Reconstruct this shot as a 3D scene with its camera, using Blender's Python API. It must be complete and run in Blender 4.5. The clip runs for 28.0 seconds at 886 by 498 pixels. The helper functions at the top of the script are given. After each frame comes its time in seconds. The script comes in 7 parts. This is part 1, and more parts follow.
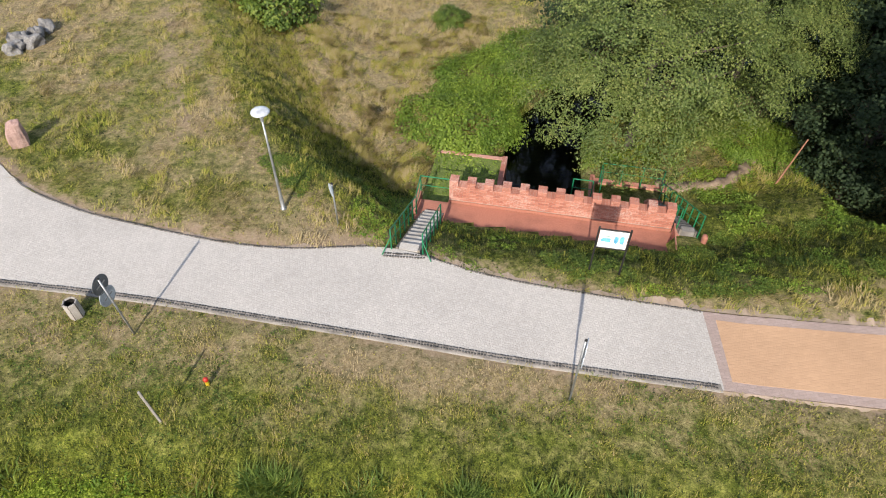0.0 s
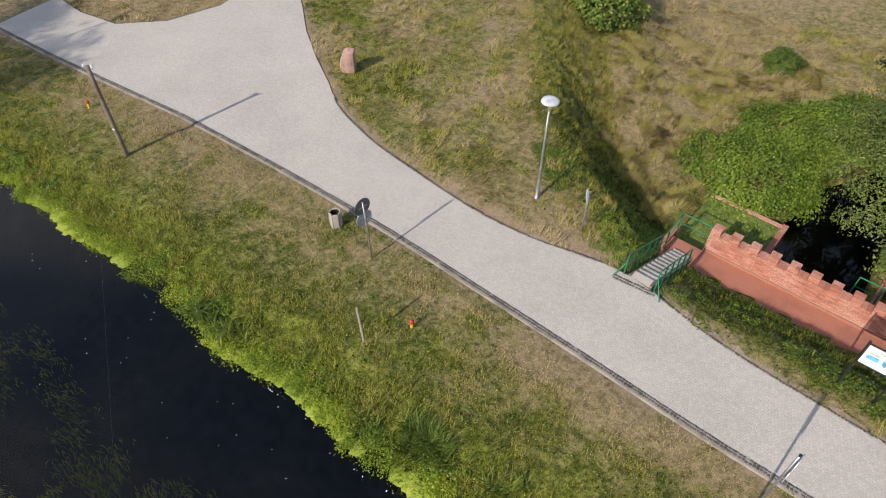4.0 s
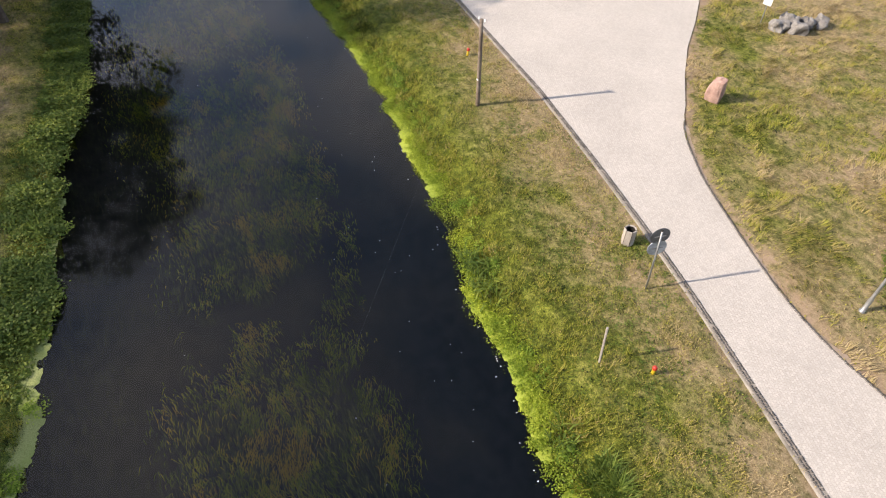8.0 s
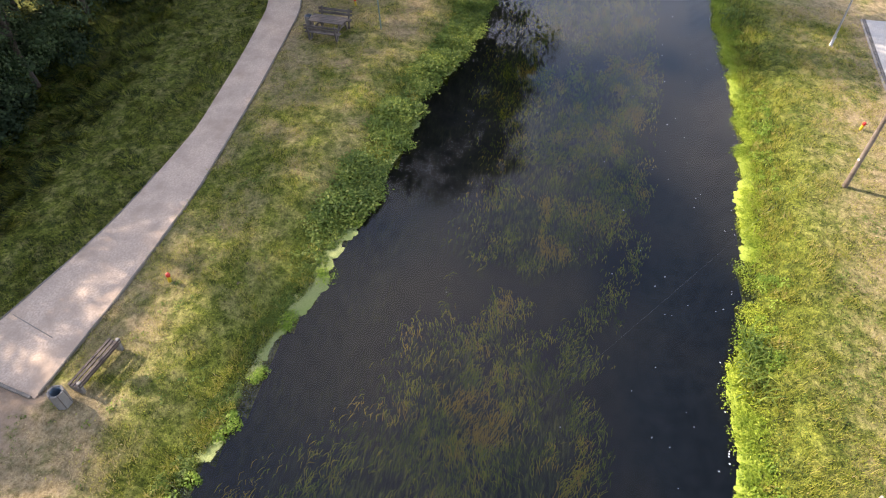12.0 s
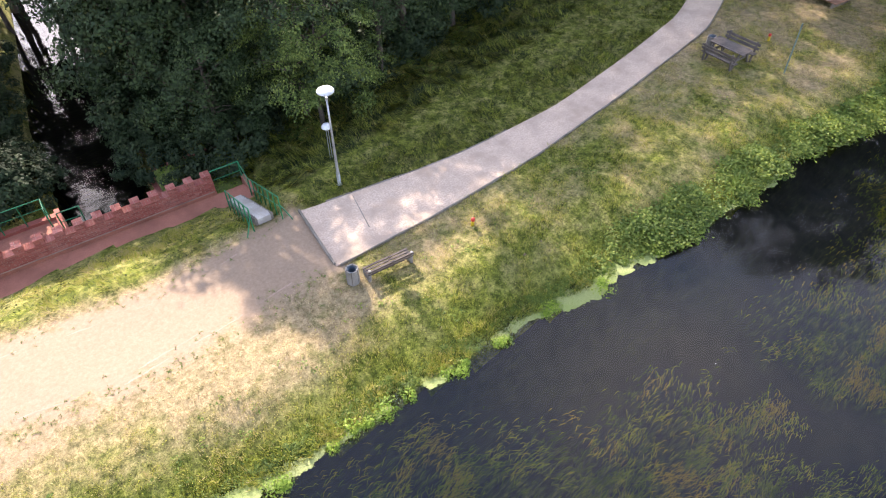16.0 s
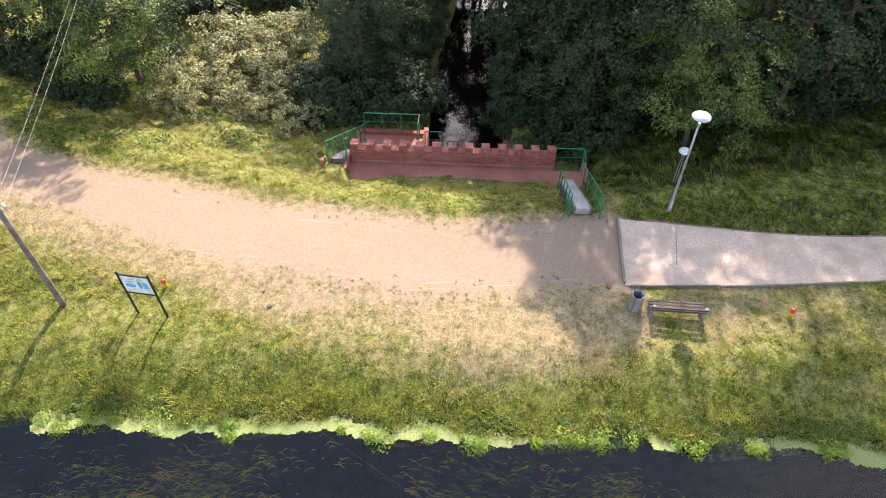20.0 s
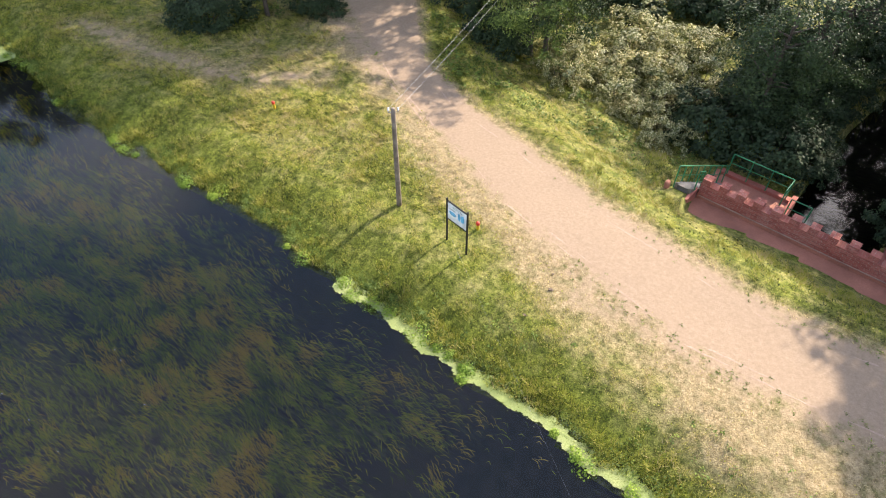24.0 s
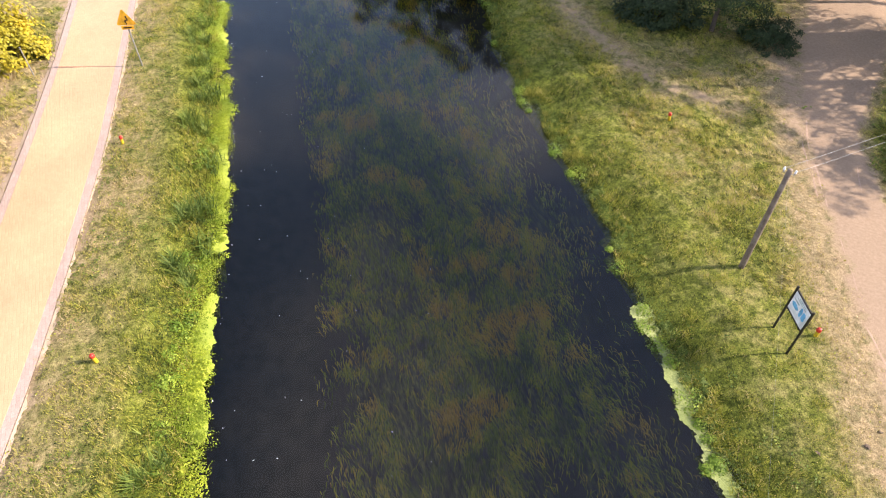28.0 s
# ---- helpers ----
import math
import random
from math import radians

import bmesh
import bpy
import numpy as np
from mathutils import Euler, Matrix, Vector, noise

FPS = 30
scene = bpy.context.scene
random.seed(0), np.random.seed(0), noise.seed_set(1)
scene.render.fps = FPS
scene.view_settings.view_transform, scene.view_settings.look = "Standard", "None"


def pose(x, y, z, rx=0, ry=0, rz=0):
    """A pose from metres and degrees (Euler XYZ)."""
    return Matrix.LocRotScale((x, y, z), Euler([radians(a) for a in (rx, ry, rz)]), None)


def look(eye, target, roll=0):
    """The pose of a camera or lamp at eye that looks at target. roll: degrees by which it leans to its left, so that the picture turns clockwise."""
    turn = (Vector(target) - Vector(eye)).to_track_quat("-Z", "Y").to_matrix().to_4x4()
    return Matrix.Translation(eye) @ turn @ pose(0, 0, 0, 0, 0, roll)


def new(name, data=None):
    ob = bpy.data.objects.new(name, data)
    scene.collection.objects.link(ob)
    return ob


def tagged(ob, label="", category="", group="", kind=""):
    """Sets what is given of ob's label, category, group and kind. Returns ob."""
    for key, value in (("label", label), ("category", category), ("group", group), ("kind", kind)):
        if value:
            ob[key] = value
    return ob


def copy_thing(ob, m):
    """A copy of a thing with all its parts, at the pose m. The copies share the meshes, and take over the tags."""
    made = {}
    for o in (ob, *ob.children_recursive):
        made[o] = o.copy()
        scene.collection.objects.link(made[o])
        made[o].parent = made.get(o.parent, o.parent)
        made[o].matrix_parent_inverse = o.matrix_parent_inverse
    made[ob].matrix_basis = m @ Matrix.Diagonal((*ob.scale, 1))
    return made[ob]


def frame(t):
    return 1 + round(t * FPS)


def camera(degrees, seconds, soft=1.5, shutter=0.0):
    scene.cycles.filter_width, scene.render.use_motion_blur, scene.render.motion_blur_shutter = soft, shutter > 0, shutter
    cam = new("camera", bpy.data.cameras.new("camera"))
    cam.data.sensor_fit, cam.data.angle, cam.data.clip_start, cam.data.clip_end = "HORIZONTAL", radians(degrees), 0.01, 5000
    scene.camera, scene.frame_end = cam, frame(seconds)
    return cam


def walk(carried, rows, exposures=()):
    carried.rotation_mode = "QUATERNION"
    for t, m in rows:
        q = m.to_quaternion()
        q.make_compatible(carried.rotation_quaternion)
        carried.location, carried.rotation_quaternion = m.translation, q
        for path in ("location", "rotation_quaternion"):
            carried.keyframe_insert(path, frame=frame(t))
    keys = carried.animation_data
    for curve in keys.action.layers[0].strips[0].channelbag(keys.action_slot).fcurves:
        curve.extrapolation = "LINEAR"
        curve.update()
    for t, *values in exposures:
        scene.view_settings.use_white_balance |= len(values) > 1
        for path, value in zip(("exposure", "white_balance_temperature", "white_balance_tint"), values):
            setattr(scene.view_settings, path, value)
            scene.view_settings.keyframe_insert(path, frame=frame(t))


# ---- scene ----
# camera: a hovering turn on the spot, 15 m above the road
EYE = 15.0
cam = camera(70.02, 28.0, soft=1.05)
TURN = [
    (0.0, -0.76),
    (0.5, 1.38),
    (1.0, 3.70),
    (1.5, 7.11),
    (2.0, 11.49),
    (2.5, 15.92),
    (3.0, 20.36),
    (3.5, 24.80),
    (5.5, 42.43),
    (6.0, 46.91),
    (6.5, 51.37),
    (7.0, 55.84),
    (7.5, 60.37),
    (8.0, 64.87),
    (8.5, 69.41),
    (9.0, 74.05),
    (9.5, 78.64),
    (10.0, 83.12),
    (10.5, 87.58),
    (11.0, 92.06),
    (11.5, 96.50),
    (12.0, 100.93),
    (12.5, 105.41),
    (14.5, 123.79),
    (15.0, 128.50),
    (15.5, 133.25),
    (16.0, 137.95),
    (16.5, 142.65),
    (17.0, 147.34),
    (17.5, 152.06),
    (18.0, 156.76),
    (18.5, 161.50),
    (19.0, 166.24),
    (19.5, 171.03),
    (20.0, 175.84),
    (20.5, 180.55),
    (21.0, 185.40),
    (21.5, 190.14),
    (23.5, 209.22),
    (24.0, 214.18),
    (24.5, 219.18),
    (25.0, 224.25),
    (25.5, 229.28),
    (26.0, 234.26),
    (26.5, 239.20),
    (27.0, 244.33),
    (27.5, 249.42),
    (28.0, 254.52),
]
EXPOSURES = [(0.0, 0.58, 6300, 12), (1.5, 0.36, 6300, 12), (3.0, 0.19, 6350, 12.5), (5.5, 0.42, 6600, 14), (8.0, 0.78, 6880, 16.5), (10.0, 0.97, 6950, 19.5), (12.0, 1.52, 6800, 18.5), (15.0, 2.06, 6550, 20), (17.0, 2.0, 6550, 20), (20.0, 1.76, 6650, 17.5), (23.5, 1.66, 6650, 14), (25.0, 1.62, 6700, 14), (27.0, 1.58, 6700, 17), (28.0, 1.48, 6800, 20)]
walk(cam, [(t, pose(0, 0, EYE, 43.87, 0, yaw) @ pose(0, 0, 0, 0, 0, 0.08)) for t, yaw in TURN], EXPOSURES)

# ---- light ----
SUN_AZ = math.atan2(-0.25, -0.968)
SUN_EL = radians(32.5)
world = bpy.data.worlds.new("sky")
scene.world = world
world.use_nodes = True
wn = world.node_tree
sky = wn.nodes.new("ShaderNodeTexSky")
sky.sky_type = 'NISHITA'
sky.sun_disc = False
sky.sun_elevation = SUN_EL
sky.sun_rotation = SUN_AZ
sky.altitude = 50
back = wn.nodes["Background"]
back.inputs["Strength"].default_value = 0.15
# scattered fair-weather clouds over the whole sky
tc = wn.nodes.new("ShaderNodeTexCoord")
sx = wn.nodes.new("ShaderNodeSeparateXYZ")
wn.links.new(tc.outputs["Generated"], sx.inputs[0])
up = wn.nodes.new("ShaderNodeMath")
up.operation = 'MAXIMUM'
up.inputs[1].default_value = 0.12
wn.links.new(sx.outputs["Z"], up.inputs[0])
flat = wn.nodes.new("ShaderNodeVectorMath")
flat.operation = 'DIVIDE'
wn.links.new(tc.outputs["Generated"], flat.inputs[0])
wn.links.new(up.outputs[0], flat.inputs[1])
cn = wn.nodes.new("ShaderNodeTexNoise")
cn.inputs["Scale"].default_value = 1.3
cn.inputs["Detail"].default_value = 6.0
cn.inputs["Roughness"].default_value = 0.55
wn.links.new(flat.outputs[0], cn.inputs["Vector"])
cr = wn.nodes.new("ShaderNodeValToRGB")
cr.color_ramp.elements[0].position, cr.color_ramp.elements[0].color = 0.42, (0, 0, 0, 1)
cr.color_ramp.elements[1].position, cr.color_ramp.elements[1].color = 0.80, (1, 1, 1, 1)
wn.links.new(cn.outputs["Fac"], cr.inputs["Fac"])
cm = wn.nodes.new("ShaderNodeMix")
cm.data_type = 'RGBA'
wn.links.new(cr.outputs["Color"], cm.inputs[0])
wn.links.new(sky.outputs[0], cm.inputs[6])
cm.inputs[7].default_value = (6.6, 6.4, 6.2, 1)
wn.links.new(cm.outputs[2], back.inputs["Color"])
lamp = bpy.data.lights.new("sun", 'SUN')
lamp.energy = 4.5
lamp.angle = radians(0.7)
lamp.color = (1.0, 0.91, 0.765)
sun = new("sun", lamp)
sd = Vector((math.sin(SUN_AZ) * math.cos(SUN_EL), math.cos(SUN_AZ) * math.cos(SUN_EL), math.sin(SUN_EL)))
sun.matrix_world = look(sd * 60, (0, 0, 0))

# ---- materials ----


def nodes_of(name):
    m = bpy.data.materials.new(name)
    m.use_nodes = True
    t = m.node_tree
    return m, t, t.nodes["Principled BSDF"]


def add(t, kind, **kw):
    n = t.nodes.new(kind)
    for k, v in kw.items():
        n.inputs[k.replace("_", " ")].default_value = v
    return n


def noise_of(t, vec, scale, detail=4.0, rough=0.6):
    n = add(t, "ShaderNodeTexNoise", Scale=scale, Detail=detail, Roughness=rough)
    t.links.new(vec, n.inputs["Vector"])
    return n.outputs["Fac"]


def ramp_of(t, fac, stops):
    r = t.nodes.new("ShaderNodeValToRGB")
    while len(r.color_ramp.elements) < len(stops):
        r.color_ramp.elements.new(0.5)
    for e, (p, c) in zip(r.color_ramp.elements, stops):
        e.position, e.color = p, (*c, 1)
    t.links.new(fac, r.inputs["Fac"])
    return r.outputs["Color"]


def mix_of(t, fac, a, b, blend='MIX'):
    m = t.nodes.new("ShaderNodeMix")
    m.data_type, m.blend_type = 'RGBA', blend
    for sock, v in ((m.inputs[0], fac), (m.inputs[6], a), (m.inputs[7], b)):
        if isinstance(v, (int, float)):
            sock.default_value = v
        elif isinstance(v, tuple):
            sock.default_value = (*v, 1)
        else:
            t.links.new(v, sock)
    return m.outputs[2]


def bump_of(t, fac, strength, distance, b):
    n = add(t, "ShaderNodeBump", Strength=strength, Distance=distance)
    t.links.new(fac, n.inputs["Height"])
    t.links.new(n.outputs[0], b.inputs["Normal"])
    return n


def surf(name, c1, c2, big=1.5, fine=30.0, rough=0.7, metal=0.0, bump=0.3, dist=0.01, stain=None, spread=0.18):
    """A two-scale mottled surface: c1 to c2 over fine grain, stain over large patches."""
    m, t, b = nodes_of(name)
    co = t.nodes.new("ShaderNodeTexCoord").outputs["Object"]
    f = noise_of(t, co, fine, 5)
    g = noise_of(t, co, big, 3)
    col = ramp_of(t, f, [(0.5 - spread, c1), (0.5 + spread, c2)])
    st = stain or tuple(0.6 * v for v in c1)
    k = ramp_of(t, g, [(0.42, (0, 0, 0)), (0.72, (1, 1, 1))])
    col = mix_of(t, k, col, st)
    t.links.new(col, b.inputs["Base Color"])
    b.inputs["Roughness"].default_value, b.inputs["Metallic"].default_value = rough, metal
    bump_of(t, f, bump, dist, b)
    return m


def leafy(name, stops, rough=0.55, trans=0.35, attr=False):
    """Foliage: colour by leaf at random, some light through the leaf."""
    m, t, b = nodes_of(name)
    if attr:
        a = t.nodes.new("ShaderNodeAttribute")
        a.attribute_name = "tint"
        fac = a.outputs["Fac"]
    else:
        fac = t.nodes.new("ShaderNodeNewGeometry").outputs["Random Per Island"]
    col = ramp_of(t, fac, stops)
    if not attr:
        co = t.nodes.new("ShaderNodeNewGeometry").outputs["Position"]
        n = noise_of(t, co, 0.6, 2)
        k = ramp_of(t, n, [(0.35, (0.72, 0.78, 0.72)), (0.65, (1.2, 1.12, 1.0))])
        col = mix_of(t, 1.0, col, k, 'MULTIPLY')
    t.links.new(col, b.inputs["Base Color"])
    b.inputs["Roughness"].default_value = rough
    b.inputs["Specular IOR Level"].default_value = 0.3
    tr = t.nodes.new("ShaderNodeBsdfTranslucent")
    t.links.new(col, tr.inputs["Color"])
    mx = t.nodes.new("ShaderNodeMixShader")
    mx.inputs[0].default_value = trans
    out = t.nodes["Material Output"]
    t.links.new(b.outputs[0], mx.inputs[1])
    t.links.new(tr.outputs[0], mx.inputs[2])
    t.links.new(mx.outputs[0], out.inputs["Surface"])
    return m


def paver_mat(name, c1, c2, mortar, w, h, mortar_size=0.012, turn=0.0, patch=(0.9, 1.08), wobble=3.0, wob_by=0.03):
    m, t, b = nodes_of(name)
    co = t.nodes.new("ShaderNodeTexCoord").outputs["Object"]
    mp = t.nodes.new("ShaderNodeMapping")
    mp.inputs["Rotation"].default_value = (0, 0, turn)
    t.links.new(co, mp.inputs["Vector"])
    wob = add(t, "ShaderNodeTexNoise", Scale=wobble, Detail=2.0)
    t.links.new(co, wob.inputs["Vector"])
    vec = t.nodes.new("ShaderNodeVectorMath")
    vec.operation = 'MULTIPLY_ADD'
    t.links.new(wob.outputs["Color"], vec.inputs[0])
    vec.inputs[1].default_value = (wob_by, wob_by, 0)
    t.links.new(mp.outputs[0], vec.inputs[2])
    br = add(t, "ShaderNodeTexBrick", Scale=1.0, Mortar_Size=mortar_size, Brick_Width=w, Row_Height=h, Mortar_Smooth=0.3, Bias=0.0)
    br.inputs["Color1"].default_value = (*c1, 1)
    br.inputs["Color2"].default_value = (*c2, 1)
    br.inputs["Mortar"].default_value = (*mortar, 1)
    t.links.new(vec.outputs[0], br.inputs["Vector"])
    n1 = noise_of(t, co, 0.35, 5)
    k = ramp_of(t, n1, [(0.3, (patch[0],) * 3), (0.7, (patch[1],) * 3)])
    col = mix_of(t, 1.0, br.outputs["Color"], k, 'MULTIPLY')
    n2 = noise_of(t, co, 45.0, 4)
    k2 = ramp_of(t, n2, [(0.3, (0.82,) * 3), (0.7, (1.12,) * 3)])
    col = mix_of(t, 1.0, col, k2, 'MULTIPLY')
    t.links.new(col, b.inputs["Base Color"])
    b.inputs["Roughness"].default_value = 0.85
    inv = t.nodes.new("ShaderNodeMath")
    inv.operation = 'SUBTRACT'
    t.links.new(n2, inv.inputs[0])
    t.links.new(br.outputs["Fac"], inv.inputs[1])
    bump_of(t, inv.outputs[0], 0.5, 0.008, b)
    return m


def ground_mat():
    """Meadow soil and turf; the masks say where it is dry, lush or bare sand."""
    m, t, b = nodes_of("meadow")
    co = t.nodes.new("ShaderNodeNewGeometry").outputs["Position"]
    a = t.nodes.new("ShaderNodeAttribute")
    a.attribute_name = "cover"
    sep = t.nodes.new("ShaderNodeSeparateColor")
    t.links.new(a.outputs["Color"], sep.inputs[0])
    fine = noise_of(t, co, 9.0, 6, 0.7)
    mid = noise_of(t, co, 1.5, 7, 0.72)
    green = ramp_of(t, fine, [(0.3, (0.034, 0.048, 0.010)), (0.5, (0.138, 0.160, 0.025)), (0.72, (0.26, 0.27, 0.053))])
    dry = ramp_of(t, fine, [(0.3, (0.16, 0.115, 0.058)), (0.5, (0.29, 0.222, 0.128)), (0.72, (0.385, 0.305, 0.195))])
    lush = ramp_of(t, fine, [(0.3, (0.05, 0.07, 0.008)), (0.7, (0.225, 0.255, 0.032))])
    sand = ramp_of(t, fine, [(0.25, (0.22, 0.158, 0.108)), (0.5, (0.262, 0.192, 0.134)), (0.75, (0.31, 0.232, 0.168))])

    def edge(v, soft):
        s = t.nodes.new("ShaderNodeMath")
        s.operation = 'MULTIPLY_ADD'
        t.links.new(mid, s.inputs[0])
        s.inputs[1].default_value = soft
        s.inputs[2].default_value = -0.5 * soft
        q = t.nodes.new("ShaderNodeMath")
        q.operation = 'ADD'
        q.use_clamp = True
        t.links.new(s.outputs[0], q.inputs[0])
        t.links.new(v, q.inputs[1])
        return q.outputs[0]
    arid = edge(sep.outputs[0], 2.3)
    col = mix_of(t, arid, green, dry)
    col = mix_of(t, edge(sep.outputs[1], 0.8), col, lush)
    sa = ramp_of(t, edge(sep.outputs[2], 0.9), [(0.35, (0, 0, 0)), (0.62, (1, 1, 1))])
    col = mix_of(t, sa, col, sand)
    f2 = noise_of(t, co, 26.0, 4, 0.7)
    # shade between the blades put into the colour, less of it on bare sand
    gaps = ramp_of(t, f2, [(0.36, (0.34, 0.34, 0.32)), (0.52, (1.0, 1.0, 1.0)), (0.68, (1.22, 1.20, 1.15))])
    # hollows darker, tussock tops lighter: shading held in the turf colour
    hump = noise_of(t, co, 3.0, 4, 0.6)
    patch = ramp_of(t, hump, [(0.36, (0.52, 0.56, 0.52)), (0.62, (1.22, 1.19, 1.15))])
    turf = mix_of(t, 1.0, mix_of(t, 1.0, col, gaps, 'MULTIPLY'), patch, 'MULTIPLY')
    thin = mix_of(t, 0.6, col, turf)
    bare = mix_of(t, 0.12, col, mix_of(t, 1.0, col, gaps, 'MULTIPLY'))
    col = mix_of(t, sa, mix_of(t, arid, turf, thin), bare)
    t.links.new(col, b.inputs["Base Color"])
    b.inputs["Roughness"].default_value = 0.95
    b.inputs["Specular IOR Level"].default_value = 0.15
    bp = bump_of(t, f2, 0.7, 0.05, b)
    less = t.nodes.new("ShaderNodeMath")
    less.operation = 'MULTIPLY_ADD'
    t.links.new(sa, less.inputs[0])
    less.inputs[1].default_value = -0.5
    less.inputs[2].default_value = 0.7
    t.links.new(less.outputs[0], bp.inputs["Strength"])
    return m


def water_mat(name, tint, wave, strength, deep=0.02, ior=1.38, sheen=(0.97, 0.95, 0.92)):
    m, t, b = nodes_of(name)
    co = t.nodes.new("ShaderNodeNewGeometry").outputs["Position"]
    t.nodes.remove(b)
    out = t.nodes["Material Output"]
    tr = t.nodes.new("ShaderNodeBsdfTransparent")
    tr.inputs["Color"].default_value = (*tint, 1)
    gl = t.nodes.new("ShaderNodeBsdfGlossy")
    gl.inputs["Roughness"].default_value = 0.04
    gl.inputs["Color"].default_value = (*sheen, 1)
    fr = add(t, "ShaderNodeFresnel", IOR=ior)
    mx = t.nodes.new("ShaderNodeMixShader")
    n = noise_of(t, co, wave, 3, 0.5)
    bp = add(t, "ShaderNodeBump", Strength=strength, Distance=deep)
    t.links.new(n, bp.inputs["Height"])
    t.links.new(bp.outputs[0], gl.inputs["Normal"])
    t.links.new(bp.outputs[0], fr.inputs["Normal"])
    t.links.new(fr.outputs[0], mx.inputs[0])
    t.links.new(tr.outputs[0], mx.inputs[1])
    t.links.new(gl.outputs[0], mx.inputs[2])
    t.links.new(mx.outputs[0], out.inputs["Surface"])
    return m


def brick_mat(name, shade, lime):
    """Clinker brick; each brick its own shade, some bleached by lime."""
    m, t, b = nodes_of(name)
    co = t.nodes.new("ShaderNodeNewGeometry").outputs["Position"]
    rnd = t.nodes.new("ShaderNodeObjectInfo").outputs["Random"]
    isl = t.nodes.new("ShaderNodeNewGeometry").outputs["Random Per Island"]
    sm = t.nodes.new("ShaderNodeMath")
    sm.operation = 'ADD'
    t.links.new(rnd, sm.inputs[0])
    t.links.new(isl, sm.inputs[1])
    fr = t.nodes.new("ShaderNodeMath")
    fr.operation = 'FRACT'
    t.links.new(sm.outputs[0], fr.inputs[0])
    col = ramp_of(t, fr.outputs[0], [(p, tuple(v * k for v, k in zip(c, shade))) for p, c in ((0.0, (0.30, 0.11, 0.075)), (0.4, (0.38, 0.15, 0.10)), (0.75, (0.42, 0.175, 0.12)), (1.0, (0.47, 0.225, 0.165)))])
    g = noise_of(t, co, 1.1, 3)
    h = noise_of(t, co, 17.0, 3, 0.7)
    both = t.nodes.new("ShaderNodeMath")
    both.operation = 'MULTIPLY'
    t.links.new(g, both.inputs[0])
    t.links.new(h, both.inputs[1])
    k = ramp_of(t, both.outputs[0], [(0.25, (0, 0, 0)), (0.38, (lime, lime, lime))])
    col = mix_of(t, k, col, (0.62, 0.49, 0.42))
    f = noise_of(t, co, 38.0, 4)
    k2 = ramp_of(t, f, [(0.3, (0.78,) * 3), (0.7, (1.15,) * 3)])
    col = mix_of(t, 1.0, col, k2, 'MULTIPLY')
    t.links.new(col, b.inputs["Base Color"])
    b.inputs["Roughness"].default_value = 0.88
    bump_of(t, f, 0.4, 0.01, b)
    return m


M_GROUND = ground_mat()
M_WATER = water_mat("canal_water", (0.66, 0.67, 0.63), 3.0, 0.05)
M_STREAM = water_mat("stream_water", (0.22, 0.21, 0.20), 0.9, 0.4, 0.04, 1.36, (0.92, 0.95, 1.0))


def bed_mat():
    """Dark silt, with low mats of weed streaked along the current."""
    m, t, b = nodes_of("canal_bed")
    co = t.nodes.new("ShaderNodeNewGeometry").outputs["Position"]
    mp = t.nodes.new("ShaderNodeMapping")
    mp.inputs["Scale"].default_value = (0.45, 2.0, 1.0)
    t.links.new(co, mp.inputs["Vector"])
    a = t.nodes.new("ShaderNodeAttribute")
    a.attribute_name = "cover"
    sep = t.nodes.new("ShaderNodeSeparateColor")
    t.links.new(a.outputs["Color"], sep.inputs[0])
    silt = ramp_of(t, noise_of(t, co, 2.5, 5), [(0.35, (0.028, 0.028, 0.028)), (0.65, (0.046, 0.043, 0.040))])
    streak = noise_of(t, mp.outputs[0], 5.0, 8, 0.72)
    mat = ramp_of(t, streak, [(0.40, (0.022, 0.024, 0.02)), (0.52, (0.07, 0.080, 0.030)), (0.64, (0.23, 0.235, 0.065))])
    brown = ramp_of(t, noise_of(t, co, 0.55, 4), [(0.54, (0, 0, 0)), (0.68, (0.22, 0.22, 0.22))])
    mat = mix_of(t, brown, mat, mix_of(t, 1.0, mat, (1.45, 1.0, 0.55), 'MULTIPLY'))
    t.links.new(mix_of(t, sep.outputs[0], silt, mat), b.inputs["Base Color"])
    b.inputs["Roughness"].default_value = 0.95
    return m


M_BED = bed_mat()
M_SETTS = paver_mat("pale_setts", (0.415, 0.383, 0.345), (0.49, 0.455, 0.413), (0.385, 0.353, 0.318), 0.095, 0.085, 0.008, 0.35, (0.92, 1.08), 11.0, 0.075)
M_YELLOW = paver_mat("yellow_pavers", (0.452, 0.280, 0.163), (0.490, 0.307, 0.181), (0.43, 0.264, 0.153), 0.20, 0.10, 0.006, -0.13)
M_RED = paver_mat("red_pavers", (0.325, 0.245, 0.21), (0.375, 0.288, 0.25), (0.29, 0.22, 0.19), 0.2, 0.1, 0.006, -0.13)
M_GRAVEL = surf("path_gravel", (0.40, 0.30, 0.225), (0.60, 0.47, 0.36), 0.9, 16.0, 0.95, bump=0.6, dist=0.02, stain=(0.36, 0.27, 0.20))
M_GRANITE = surf("dark_granite", (0.09, 0.08, 0.07), (0.24, 0.215, 0.19), 3.0, 20.0, 0.85)
M_KERB = surf("brown_grey_kerb", (0.15, 0.13, 0.105), (0.27, 0.235, 0.195), 1.0, 30.0, 0.95, stain=(0.11, 0.10, 0.08))
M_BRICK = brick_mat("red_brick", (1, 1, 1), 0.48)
# same brick, its colour darkened for the shaded south parapet
M_BRICK_S = brick_mat("shade_darkened_brick", (0.78, 0.58, 0.62), 0.12)
